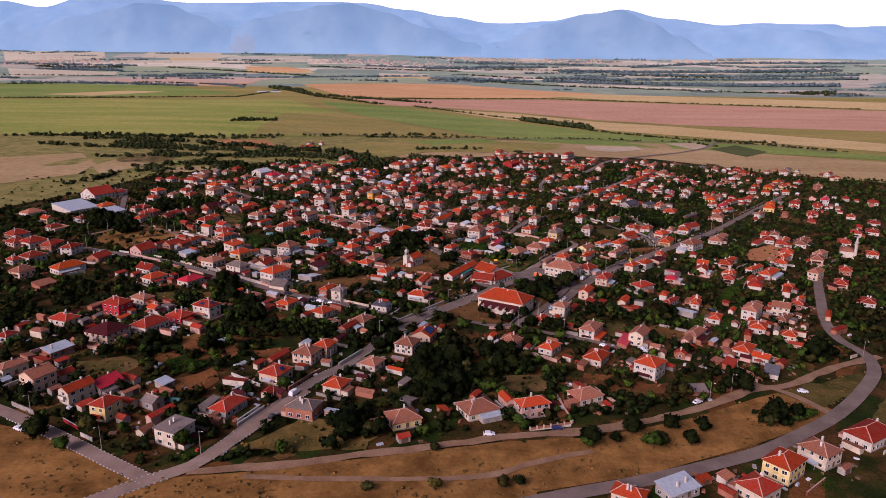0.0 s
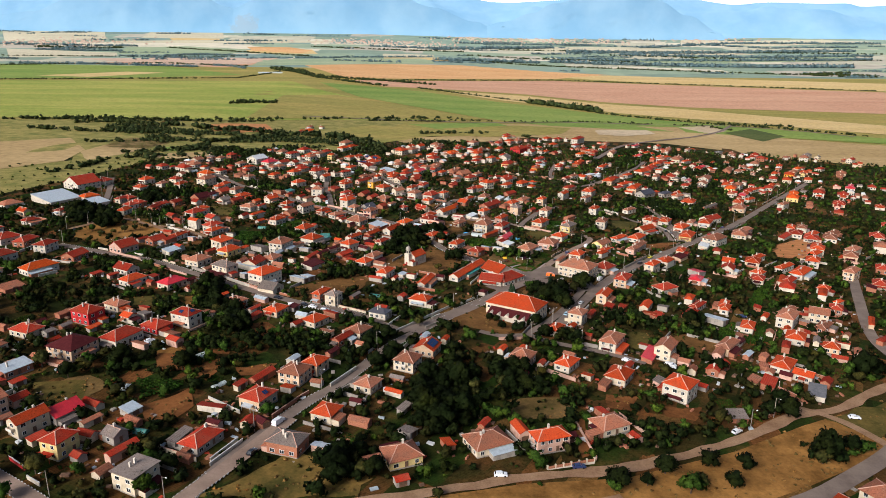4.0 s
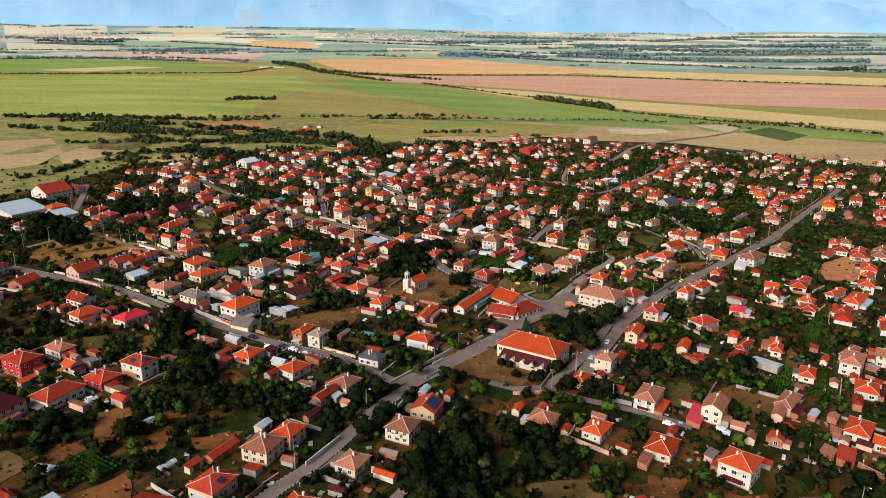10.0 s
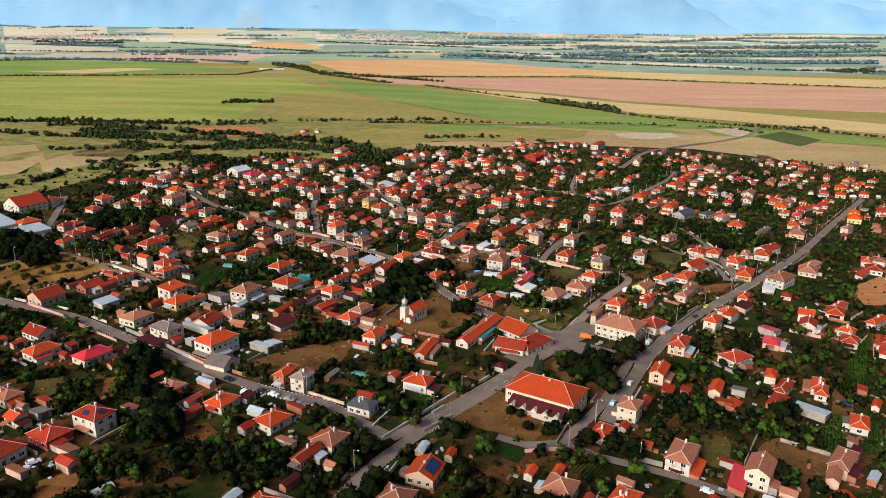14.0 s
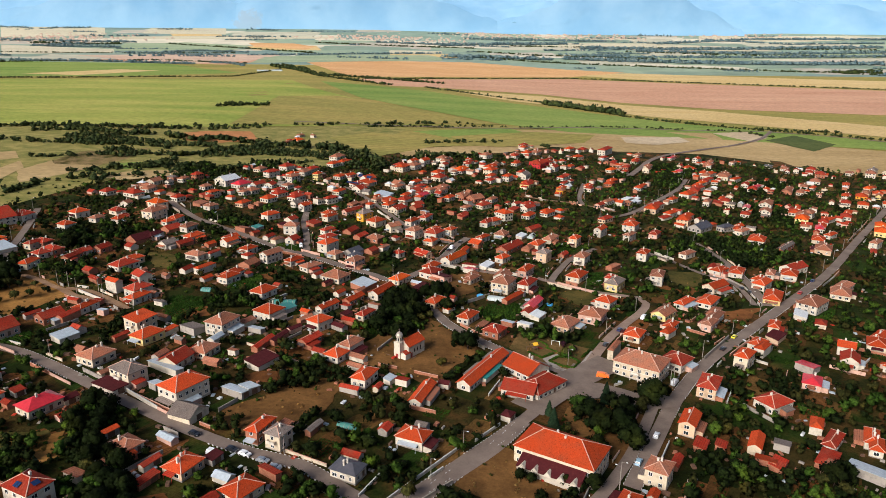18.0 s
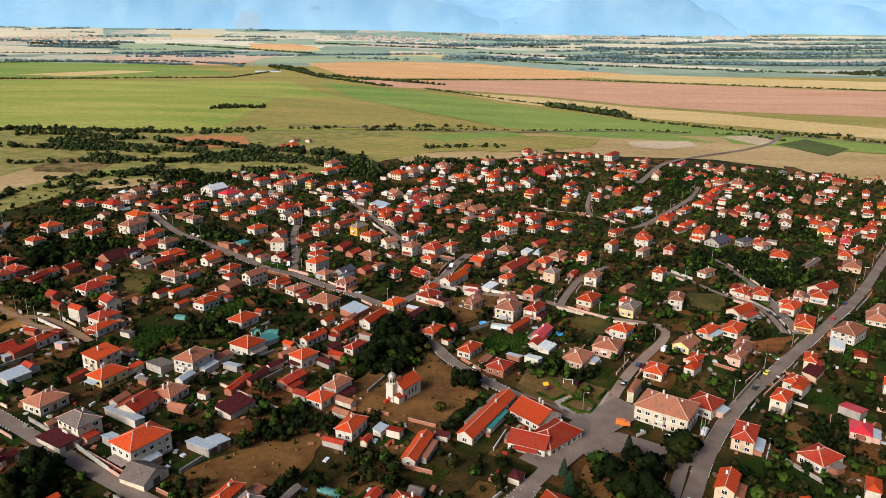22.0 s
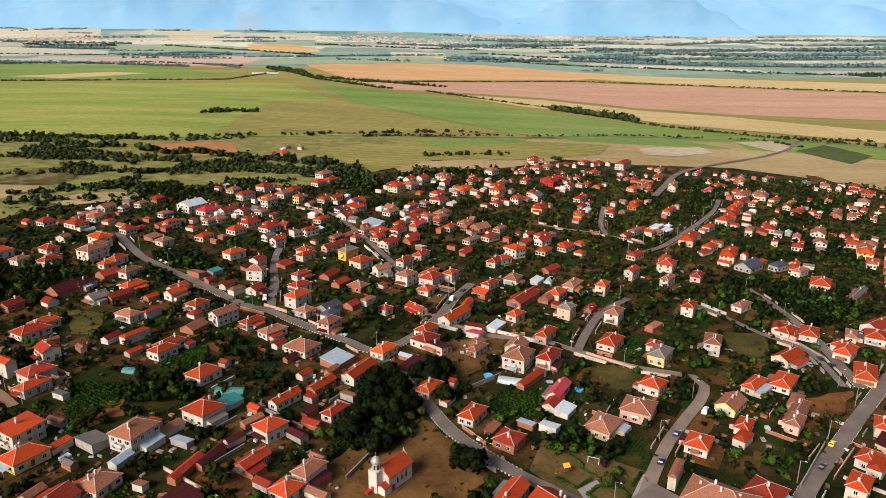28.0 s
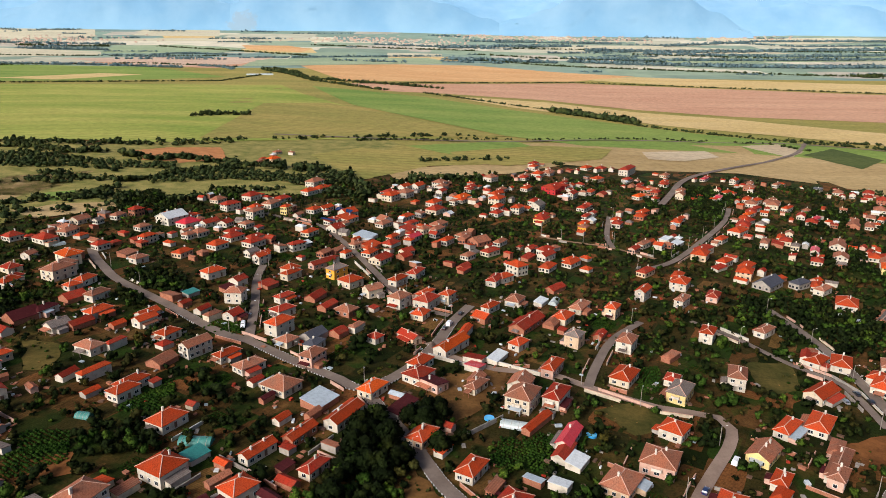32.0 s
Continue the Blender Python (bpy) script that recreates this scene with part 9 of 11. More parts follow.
tree('mid', -244.1, 433.4, 0.76)
tree('big', -251.9, 433.8, 0.78)
tree('big', -257.7, 433.8, 0.94)
tree('big', -235.1, 434.2, 0.82)
tree('big', -2.8, 436.3, 0.82)
tree('mid', -246.8, 436.3, 1.04)
tree('mid', -230.9, 436.4, 0.81)
tree('big', -261.8, 437.1, 0.80)
tree('mid', -254.6, 437.3, 0.97)
tree('big', -234.5, 437.8, 0.71)
tree('big', -238.1, 437.8, 0.97)
tree('big', 1.5, 439.0, 0.89)
tree('mid', -257.1, 439.8, 0.73)
tree('mid', -262.2, 440.5, 0.86)
tree('big', -248.8, 441.6, 1.02)
tree('big', -233.3, 442.9, 0.93)
tree('big', -265.8, 443.1, 0.78)
tree('mid', -256.0, 444.0, 0.86)
tree('big', -260.9, 444.7, 1.01)
tree('big', -243.9, 445.1, 0.96)
tree('mid', -265.4, 447.8, 0.92)
tree('big', -251.2, 448.0, 0.97)
tree('big', -260.4, 449.0, 0.99)
tree('big', -264.8, 452.2, 0.92)
tree('big', -257.9, 452.6, 0.99)
tree('mid', -254.0, 456.1, 0.78)
tree('big', -222.5, 481.7, 0.92)
tree('big', -227.0, 486.1, 1.03)
tree('mid', -221.3, 489.9, 0.84)
tree('big', -226.3, 492.9, 0.94)
tree('big', -219.6, 493.9, 0.78)
tree('big', -231.4, 495.8, 0.81)
tree('mid', -234.6, 497.4, 0.98)
tree('big', -228.2, 498.6, 0.77)
tree('mid', -219.6, 498.7, 1.03)
tree('mid', -240.5, 503.0, 0.83)
tree('big', -234.3, 503.8, 0.91)
tree('mid', -230.6, 505.1, 0.87)
tree('big', -225.2, 505.6, 0.86)
tree('mid', -238.9, 506.2, 0.76)
tree('mid', -230.5, 508.3, 0.89)
tree('big', 190.9, 509.1, 0.74)
tree('big', -235.8, 512.6, 0.88)

# ---- shrubs, hedges and woods too many to count ----
VILLAGE = [(-180, 158), (-161, 153), (-91, 113), (-65, 121), (-23, 133), (49, 154), (107, 175), (140, 196), (195, 226), (259, 254), (560, 420), (680, 780), (476, 913), (425, 986), (349, 1036), (229, 1020), (145, 1034), (71, 956), (-46, 882), (-115, 831), (-175, 791), (-217, 748), (-310, 681), (-480, 560), (-420, 330)]
OPEN, CLEAR = YARD_FREE, []
for ob in scene.objects:
    if ob.get("category") in ("house", "shed", "hall", "town hall", "church", "mosque"):
        wall = ob if ob.type == "MESH" else next(c for c in ob.children if c.name.startswith(("wall", "nave", "hall")))
        a = wall.data.vertices[0].co
        CLEAR.append((ob.location.x, ob.location.y, ob.rotation_euler.z, abs(a.x) + 0.9, abs(a.y) + 0.9))
CLEAR += [(a, b, c, p + 0.9, q + 0.9) for a, b, c, p, q in FAR_SPOTS]
LANES = []
for ob in scene.objects:
    if ob.get("category") == "road":
        vs = [q.co for q in ob.data.vertices]
        half = (vs[0] - vs[1]).length / 2
        LANES += [((vs[i].x + vs[i + 1].x) / 2, (vs[i].y + vs[i + 1].y) / 2, half) for i in range(0, len(vs), 2)]


inside = inside_at
CL, LN = np.array(CLEAR), np.array(LANES)


def free_spot(x, y, r):
    c, s = np.cos(CL[:, 2]), np.sin(CL[:, 2])
    dx, dy = x - CL[:, 0], y - CL[:, 1]
    if ((np.abs(dx * c + dy * s) < CL[:, 3] + r) & (np.abs(-dx * s + dy * c) < CL[:, 4] + r)).any():
        return False
    return not (np.hypot(x - LN[:, 0], y - LN[:, 1]) < LN[:, 2] + r + 0.6).any()


BOXES = [(min(p[0] for p in q), max(p[0] for p in q), min(p[1] for p in q), max(p[1] for p in q), q) for q in OPEN]


def open_at(x, y):
    return any(a < x < b and c < y < d and inside(x, y, q) for a, b, c, d, q in BOXES)


STOOD = [(o.location.x, o.location.y) for o in scene.objects if o.get("category") in ("tree", "car")]
grid = {}


def put(x, y, r):
    """Keeps crowns from standing in one another."""
    k = (int(x // 8), int(y // 8))
    for i in (-1, 0, 1):
        for j in (-1, 0, 1):
            for a, b, c in grid.get((k[0] + i, k[1] + j), ()):
                if (a - x) ** 2 + (b - y) ** 2 < (0.55 * (r + c)) ** 2:
                    return False
    grid.setdefault(k, []).append((x, y, r))
    return True


for a, b in STOOD:
    put(a, b, 2.6)
rng = random.Random(77)
crowns = [Clumps(21), Clumps(22), Clumps(23)]
shrubs = [Clumps(1), Clumps(2), Clumps(3)]


def wood(points):
    xs, ys = [p[0] for p in points], [p[1] for p in points]
    for _ in range(int((max(xs) - min(xs)) * (max(ys) - min(ys)) / 5)):
        x, y = rng.uniform(min(xs), max(xs)), rng.uniform(min(ys), max(ys))
        if inside(x, y, points) and free_spot(x, y, 1.5):
            r = rng.uniform(1.9, 3.2)
            if put(x, y, r):
                crowns[rng.choice((0, 0, 0, 1))].bush(x, y, r, r * rng.uniform(1.6, 2.2), 96 if y < 420 else 34, r * (0.15 if y < 420 else 0.22))


crops = Clumps(41)
for x0, y0, turn, hw0, hd0 in [q for q in CLEAR if q[1] < 620]:
    if rng.random() > 0.55:
        continue
    a = turn + rng.choice((0, 1, 2, 3)) * math.pi / 2
    u, v = Vector((math.cos(a), math.sin(a))), Vector((-math.sin(a), math.cos(a)))
    c = Vector((x0, y0)) + u * rng.uniform(11, 15)
    wide, deep = rng.uniform(6, 11), rng.uniform(6, 10)
    if any(not free_spot(*(c + u * i * deep / 2 + v * j * wide / 2), 0.2) or open_at(*(c + u * i * deep / 2 + v * j * wide / 2)) for i in (-1, 0, 1) for j in (-1, 0, 1)):
        continue
    rows = int(deep / 1.1)
    for i in range(rows):
        for j in range(int(wide / 0.8)):
            p = c + u * ((i + 0.5) / rows - 0.5) * deep + v * ((j + rng.uniform(0.2, 0.8)) * 0.8 - wide / 2)
            s = rng.uniform(0.28, 0.5)
            crops.bush(p.x, p.y, s, s * 1.5, 4, s * 0.62)
    put(c.x, c.y, max(wide, deep) * 0.45)


def bed(points):
    """A leafy vegetable bed or vine plot, in rows square to the streets."""
    xs, ys = [p[0] for p in points], [p[1] for p in points]
    u, v = Vector((math.cos(1.05), math.sin(1.05))), Vector((-math.sin(1.05), math.cos(1.05)))
    c, reach = Vector(((min(xs) + max(xs)) / 2, (min(ys) + max(ys)) / 2)), max(max(xs) - min(xs), max(ys) - min(ys)) * 0.75
    for i in range(int(2 * reach / 1.5)):
        for j in range(int(2 * reach / 1.1)):
            p = c + u * (i * 1.5 - reach) + v * ((j + rng.uniform(0.2, 0.8)) * 1.1 - reach)
            if inside(p.x, p.y, points) and free_spot(p.x, p.y, 0.3):
                s = rng.uniform(0.5, 0.85)
                crops.bush(p.x, p.y, s, s * 1.6, 5, s * 0.42)
                put(p.x, p.y, 0.5)


bed([(-116, 197), (-96, 197), (-100, 187), (-108, 183)])
bed([(145, 285), (167, 281), (155, 256), (134, 259)])
bed([(-193, 358), (-177, 363), (-173, 350), (-183, 345)])
bed([(200, 358), (213, 367), (178, 311), (166, 306)])
bed([(-118, 442), (-100, 448), (-98, 430), (-113, 428)])
bed([(-137, 401), (-121, 408), (-114, 398), (-128, 385)])
bed([(-114, 518), (-95, 522), (-89, 497), (-106, 499)])
bed([(-98, 356), (-84, 355), (-81, 342), (-94, 344)])
bed([(31, 427), (55, 427), (50, 411), (32, 403)])
bed([(186, 420), (221, 450), (209, 429), (182, 409)])
bed([(85, 482), (98, 488), (92, 463), (83, 461)])
bed([(-117, 452), (-102, 454), (-97, 441), (-110, 437)])
bed([(-138, 413), (-122, 415), (-116, 402), (-132, 400)])
bed([(24, 424), (38, 418), (24, 401), (18, 407)])
crops.make("vegetable_rows", LEAF_CROP, "bright green rows of vegetables and vines in gardens")
wood([(154, 557), (197, 587), (220, 579), (242, 571), (245, 549), (223, 521), (191, 507), (170, 527)])
wood([(-32, 380), (-29, 418), (-20, 444), (-8, 433), (-4, 407), (-9, 386), (-22, 372)])
wood([(-9, 197), (-4, 219), (9, 222), (17, 200), (14, 177), (3, 165), (-7, 166)])
wood([(22, 218), (38, 222), (39, 199), (28, 195)])
wood([(46, 259), (64, 261), (65, 248), (48, 243)])
wood([(128.8, 170.8), (154.8, 170.9), (157, 168.5), (138.3, 157.2), (120.7, 152.9)])
wood([(-112, 279), (-100, 276), (-85, 252), (-91, 242), (-103, 256)])
wood([(-128, 293), (-126, 309), (-116, 300), (-110, 279)])
wood([(-34, 235), (-22, 246), (-18, 222), (-27, 211)])
wood([(-176, 567), (-170, 582), (-154, 552), (-160, 533)])
wood([(-242, 503), (-239, 525), (-218, 497), (-221, 478)])
wood([(-233, 538), (-223, 552), (-204, 520), (-213, 508)])
wood([(122, 280), (135, 285), (133, 273), (121, 270)])
wood([(-157, 556), (-152, 571), (-138, 568), (-134, 546), (-146, 540)])
wood([(-10, 432), (3, 440), (3, 410), (-21, 397), (-29, 407), (-20, 425)])
wood([(-244, 438), (-234, 448), (-216, 413), (-226, 404)])
wood([(-270, 449), (-252, 461), (-229, 418), (-249, 414)])
wood([(175, 573), (215, 583), (243, 565), (224, 532), (172, 519), (154, 538)])
wood([(-125, 299), (-107, 302), (-90, 255), (-96, 249), (-109, 253)])
wood([(-140, 282), (-132, 284), (-123, 264), (-130, 260)])
wood([(-90, 244), (-72, 249), (-52, 248), (-42, 228), (-48, 222), (-68, 230), (-84, 224)])
wood([(-42, 228), (-30, 234), (-23, 211), (-33, 210)])
wood([(-16, 199), (0, 213), (1, 172), (-7, 181), (-13, 181)])
wood([(-136, 216), (-124, 217), (-118, 204), (-126, 198)])
wood([(-108, 217), (-96, 215), (-92, 201), (-102, 202)])
wood([(22, 211), (39, 217), (43, 196), (24, 195)])
wood([(1, 209), (11, 206), (17, 173), (1, 175)])
wood([(40, 270), (64, 263), (60, 243), (40, 241)])
wood([(50, 205), (59, 206), (55, 186), (47, 189)])
wood([(66, 177), (79, 178), (90, 172), (83, 163), (65, 162)])
wood([(131, 202), (139, 202), (128, 182), (121, 184)])
wood([(108, 243), (116, 244), (111, 230), (103, 230)])
wood([(-130, 301), (-111, 303), (-98, 281), (-88, 245), (-98, 244), (-118, 275)])
wood([(-141, 277), (-132, 278), (-125, 263), (-132, 260)])
wood([(-78, 299), (-70, 300), (-66, 284), (-74, 284)])
wood([(-51, 266), (-37, 275), (-26, 268), (-26, 250), (-41, 252)])
wood([(-116, 234), (-96, 238), (-88, 224), (-107, 223)])
wood([(-65, 235), (-48, 236), (-43, 225), (-58, 222)])
wood([(-30, 240), (-19, 238), (-23, 224), (-30, 226)])
wood([(-198, 339), (-184, 341), (-170, 318), (-184, 317)])
wood([(-180, 356), (-167, 354), (-154, 332), (-165, 331)])
wood([(45, 254), (64, 254), (63, 242), (48, 242), (44, 249)])
wood([(83, 295), (114, 293), (108, 272), (87, 278)])
wood([(112, 284), (130, 282), (133, 267), (117, 262), (106, 268)])
wood([(123, 266), (144, 275), (136, 260), (124, 259)])
wood([(110, 327), (120, 328), (115, 315), (107, 314)])
wood([(138, 354), (152, 356), (142, 337), (131, 335)])
wood([(-250, 518), (-229, 516), (-211, 483), (-227, 485)])
wood([(-231, 534), (-214, 537), (-199, 505), (-215, 502)])
wood([(-173, 571), (-151, 583), (-134, 539), (-153, 524)])
wood([(-218, 455), (-202, 457), (-183, 423), (-198, 424)])
wood([(-60, 349), (-37, 347), (-36, 326), (-59, 324)])
wood([(-152, 380), (-148, 385), (-138, 366), (-145, 366)])
wood([(5, 392), (18, 393), (17, 371), (5, 368)])
wood([(37, 395), (52, 394), (65, 388), (61, 378), (36, 380)])
wood([(-262, 760), (-237, 778), (-206, 732), (-194, 689), (-223, 700), (-242, 714)])
wood([(-202, 799), (-179, 805), (-167, 762), (-178, 738)])
wood([(-166, 554), (-152, 556), (-142, 524), (-155, 530)])
wood([(243, 900), (287, 925), (283, 869), (235, 761), (212, 775)])
wood([(189, 847), (212, 852), (190, 780), (172, 787)])
wood([(336, 833), (378, 843), (339, 772), (302, 765)])
wood([(173, 585), (212, 573), (225, 535), (189, 510), (170, 528), (152, 540)])
wood([(278, 726), (298, 699), (311, 674), (287, 633), (253, 651)])
wood([(-118, 420), (-93, 420), (-89, 405), (-107, 400)])
wood([(-49, 399), (-30, 405), (-27, 383), (-43, 382)])
wood([(88, 431), (105, 437), (99, 421), (85, 420)])
for _ in range(30000):
    y = 95 + 840 * rng.random() ** 0.85
    x = rng.uniform(-1, 1) * (0.66 * (y + 95) + 10)
    r = rng.choice((1.5, 1.9, 2.3, 2.8, 3.4, 3.8) if y < 380 else (1.3, 1.6, 1.9, 2.2, 2.6, 3.4)) * rng.uniform(0.85, 1.15)
    if noise.noise(Vector((x / 21, y / 21, 7.5))) < rng.uniform(-0.75, 0.1):
        continue
    if not inside(x, y, VILLAGE) or open_at(x, y) or not free_spot(x, y, r * 0.6):
        continue
    if y > 200 and rng.random() < 0.85 and not (free_spot(x, y + 1.4 * r + 1, 0.0) and free_spot(x, y + 2.6 * r + 2, 0.0)):
        continue
    if not put(x, y, r):
        continue
    crowns[rng.choice((0, 0, 0, 1, 2) if x < 40 else (0, 0, 1, 1, 2, 2))].bush(x, y, r, r * rng.uniform(1.5, 2.1), (96 if y < 330 else 60) if y < 560 else 14, r * ((0.160 if y < 330 else 0.195) if y < 560 else 0.27))
for _ in range(28000):
    y = 95 + 840 * rng.random() ** 0.8
    x = rng.uniform(-1, 1) * (0.66 * (y + 95) + 10)
    if noise.noise(Vector((x / 17, y / 17, 0.5))) < rng.uniform(-0.3, 0.3):
        continue
    r = rng.uniform(0.5, 1.4) * (1.25 if y > 500 else 1.0)
    if not inside(x, y, VILLAGE) or (open_at(x, y) and rng.random() < 0.6) or not free_spot(x, y, r * 0.5):
        continue
    shrubs[rng.choice((0, 0, 1, 1, 2) if x < 40 else (0, 1, 1, 1, 2, 2))].bush(x, y, r, r * rng.uniform(0.9, 1.7), 14 if y < 560 else 6, r * (0.26 if y < 560 else 0.34))
tufts = Clumps(31)
for _ in range(20000):
    y = 78 + 470 * rng.random() ** 1.7
    x = rng.uniform(-1, 1) * (0.66 * (y + 95) + 10)
    if y < 560 and open_at(x, y) and noise.noise(Vector((x / 9, y / 9, 2.5))) > rng.uniform(-0.3, 0.5) and free_spot(x, y, 0.3):
        r = rng.uniform(0.25, 0.75)
        tufts.bush(x, y, r, r * 1.2, 8, r * 0.45)
tufts.make("grass_tufts", LEAF_STRAW, "rough dry grass tufts on open ground")
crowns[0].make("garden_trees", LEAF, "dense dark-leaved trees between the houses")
crowns[1].make("fruit_trees", LEAF_LIGHT, "green fruit trees in the gardens")
crowns[2].make("olive_trees", LEAF_OLIVE, "olive-green dusty trees in the gardens")
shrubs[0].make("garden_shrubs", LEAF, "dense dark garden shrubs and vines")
shrubs[1].make("garden_greenery", LEAF_LIGHT, "leafy green vegetable plots and vines")
shrubs[2].make("garden_scrub", LEAF_OLIVE, "olive-green scrub between the houses")

hedges = Clumps(9)


def hedge_line(r, fill, points):
    """Trees in a row along a field's edge."""
    for a, b in zip(points, points[1:]):
        a, b = Vector(a), Vector(b)
        n = max(2, int((b - a).length / (r * 0.55) * fill))
        for i in range(n):
            p = a.lerp(b, rng.random()) + Vector((rng.gauss(0, r * 0.6), rng.gauss(0, r * 1.0)))
            s = r * rng.uniform(0.5, 1.35)
            hedges.bush(p.x, p.y, s, s * rng.uniform(1.1, 1.7), 22 if p.y < 1400 else 6, s * (0.30 if p.y < 1400 else 0.42))


hedge_line(2.9, 0.40, [(270, 1298), (329, 1314), (434, 1323)])
hedge_line(2.8, 0.24, [(-6, 1193), (136, 1237), (260, 1294)])
hedge_line(3.2, 0.32, [(448, 1311), (501, 1308), (536, 1229)])
hedge_line(4.6, 0.72, [(-654, 995), (-535, 1005), (-414, 996), (-348, 1026)])
hedge_line(4.1, 0.36, [(-348, 1026), (-259, 1088), (-165, 1138), (-62, 1195), (42, 1243)])
hedge_line(4.6, 0.80, [(-590, 2644), (-481, 2503), (-394, 2233), (-277, 2128), (-153, 2021)])
hedge_line(2.8, 0.64, [(-313, 2148), (-49, 2296), (414, 2505), (773, 2409), (1104, 2315), (1407, 2225)])
hedge_line(3.2, 0.64, [(-58, 2002), (158, 1793), (234, 1733)])
hedge_line(7.5, 2.4, [(230, 1703), (297, 1632), (366, 1545)])
hedge_line(3.2, 0.56, [(360, 1519), (459, 1422), (536, 1334), (631, 1274), (742, 1166)])
hedge_line(2.9, 0.64, [(-1325, 2013), (-1090, 2043), (-873, 2093), (-613, 2148), (-545, 2445)])
hedge_line(3.7, 0.64, [(-1723, 2621), (-1444, 2708), (-1102, 2800), (-723, 2682)])
hedge_line(5.5, 1.12, [(-395, 1315), (-365, 1356), (-326, 1368)])
hedge_line(4.6, 0.72, [(140, 3177), (385, 3069), (630, 2987), (929, 2905), (1327, 2794), (1745, 2768)])
hedge_line(6.4, 0.96, [(-1992, 3544), (-1782, 3507), (-1547, 3527)])
hedge_line(4.6, 0.64, [(137, 3424), (545, 3320), (906, 3232)])
hedge_line(5.5, 0.80, [(1452, 2784), (1564, 2715), (1707, 2707)])
hedge_line(4.6, 0.72, [(-644, 3661), (-243, 3571), (143, 3579)])
hedge_line(4.6, 0.64, [(-1336, 3546), (-905, 3366), (-561, 3181)])
hedge_line(4.6, 0.48, [(853, 3540), (1359, 3433), (2133, 3399)])
hedge_line(4.6, 0.48, [(322, 3733), (1181, 3717), (2320, 3704)])
hedge_line(3.7, 0.48, [(-1893, 3104), (-1409, 3097), (-896, 3148)])
hedge_line(4.6, 0.96, [(-516, 957), (-462, 969), (-405, 944), (-373, 939)])
hedge_line(5.5, 1.36, [(-385, 951), (-347, 947), (-304, 917), (-270, 935), (-212, 917), (-164, 911), (-127, 900)])
hedge_line(4.6, 1.20, [(-130, 915), (-98, 892), (-77, 841), (-66, 807), (-77, 781)])
hedge_line(4.6, 0.96, [(-281, 801), (-264, 832), (-245, 866), (-200, 894)])
hedge_line(4.1, 0.96, [(-364, 823), (-339, 819), (-327, 814)])
hedge_line(4.6, 0.80, [(-342, 706), (-309, 721), (-299, 735), (-278, 755), (-275, 778)])
hedge_line(4.1, 0.80, [(-291, 737), (-252, 746), (-204, 751), (-181, 778), (-141, 812)])
hedge_line(3.7, 0.56, [(-29, 988), (3, 1014), (43, 1023), (79, 1046)])
hedge_line(2.8, 0.64, [(-117, 1132), (-51, 1168), (11, 1181)])
hedge_line(3.7, 0.48, [(-551, 1008), (-470, 1004), (-398, 1002), (-319, 1017), (-243, 1074)])
hedge_line(3.7, 0.64, [(131, 1030), (139, 994)])
hedge_line(3.2, 0.64, [(541, 1358), (588, 1321), (684, 1302)])
hedge_line(3.7, 0.72, [(307, 978), (323, 969), (372, 942), (411, 922), (460, 927)])
hedge_line(4.6, 0.80, [(38, 915), (-2, 894), (-45, 863)])
hedge_line(3.7, 0.96, [(-545, 893), (-493, 876), (-443, 858), (-361, 868), (-303, 855)])
hedge_line(3.7, 0.80, [(-336, 661), (-341, 607), (-353, 581)])
hedge_line(3.7, 0.80, [(-407, 767), (-367, 780), (-330, 810), (-280, 810)])
hedge_line(3.7, 0.64, [(-336, 661), (-309, 681), (-266, 705), (-243, 735)])


def belt(points):
    """A thick belt of broad trees."""
    xs, ys = [p[0] for p in points], [p[1] for p in points]
    for _ in range(int((max(xs) - min(xs)) * (max(ys) - min(ys)) / 16)):
        x, y = rng.uniform(min(xs), max(xs)), rng.uniform(min(ys), max(ys))
        r = rng.uniform(2.6, 5.2)
        if inside(x, y, points) and put(x, y, r):
            hedges.bush(x, y, r, r * rng.uniform(1.3, 1.9), 22, r * 0.24)


belt([(-451, 911), (-434, 931), (-353, 898), (-302, 897), (-269, 901), (-258, 872), (-318, 872), (-356, 861), (-385, 846), (-413, 850)])
belt([(-260, 862), (-215, 891), (-156, 877), (-146, 831), (-190, 841), (-229, 820), (-257, 802)])
belt([(-156, 877), (-103, 892), (-65, 845), (-65, 802), (-92, 784), (-114, 827), (-147, 839)])
belt([(-350, 803), (-324, 810), (-314, 794), (-334, 782)])
belt([(-285, 759), (-268, 764), (-260, 744), (-275, 740)])
belt([(-322, 700), (-311, 703), (-293, 672), (-299, 663)])
belt([(-191, 787), (-174, 787), (-169, 770), (-185, 762)])
belt([(-441, 955), (-427, 956), (-416, 937), (-430, 935)])
belt([(-251, 736), (-226, 748), (-201, 718), (-196, 693), (-222, 699)])
hedge_line(6.0, 1.8, [(-609, 2587), (-503, 2452), (-407, 2283)])
hedge_line(5.0, 1.2, [(-395, 2267), (-220, 2220), (-11, 2142)])
hedge_line(7.0, 2.4, [(1475, 2751), (1670, 2844)])
hedges.make("hedgerows", LEAF_HEDGE, "dark hedgerows and rows of trees between fields")
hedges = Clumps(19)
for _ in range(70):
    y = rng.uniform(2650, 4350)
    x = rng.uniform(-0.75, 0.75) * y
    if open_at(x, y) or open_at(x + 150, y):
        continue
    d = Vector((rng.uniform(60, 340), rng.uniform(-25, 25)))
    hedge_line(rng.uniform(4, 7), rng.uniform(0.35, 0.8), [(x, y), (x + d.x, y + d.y)])
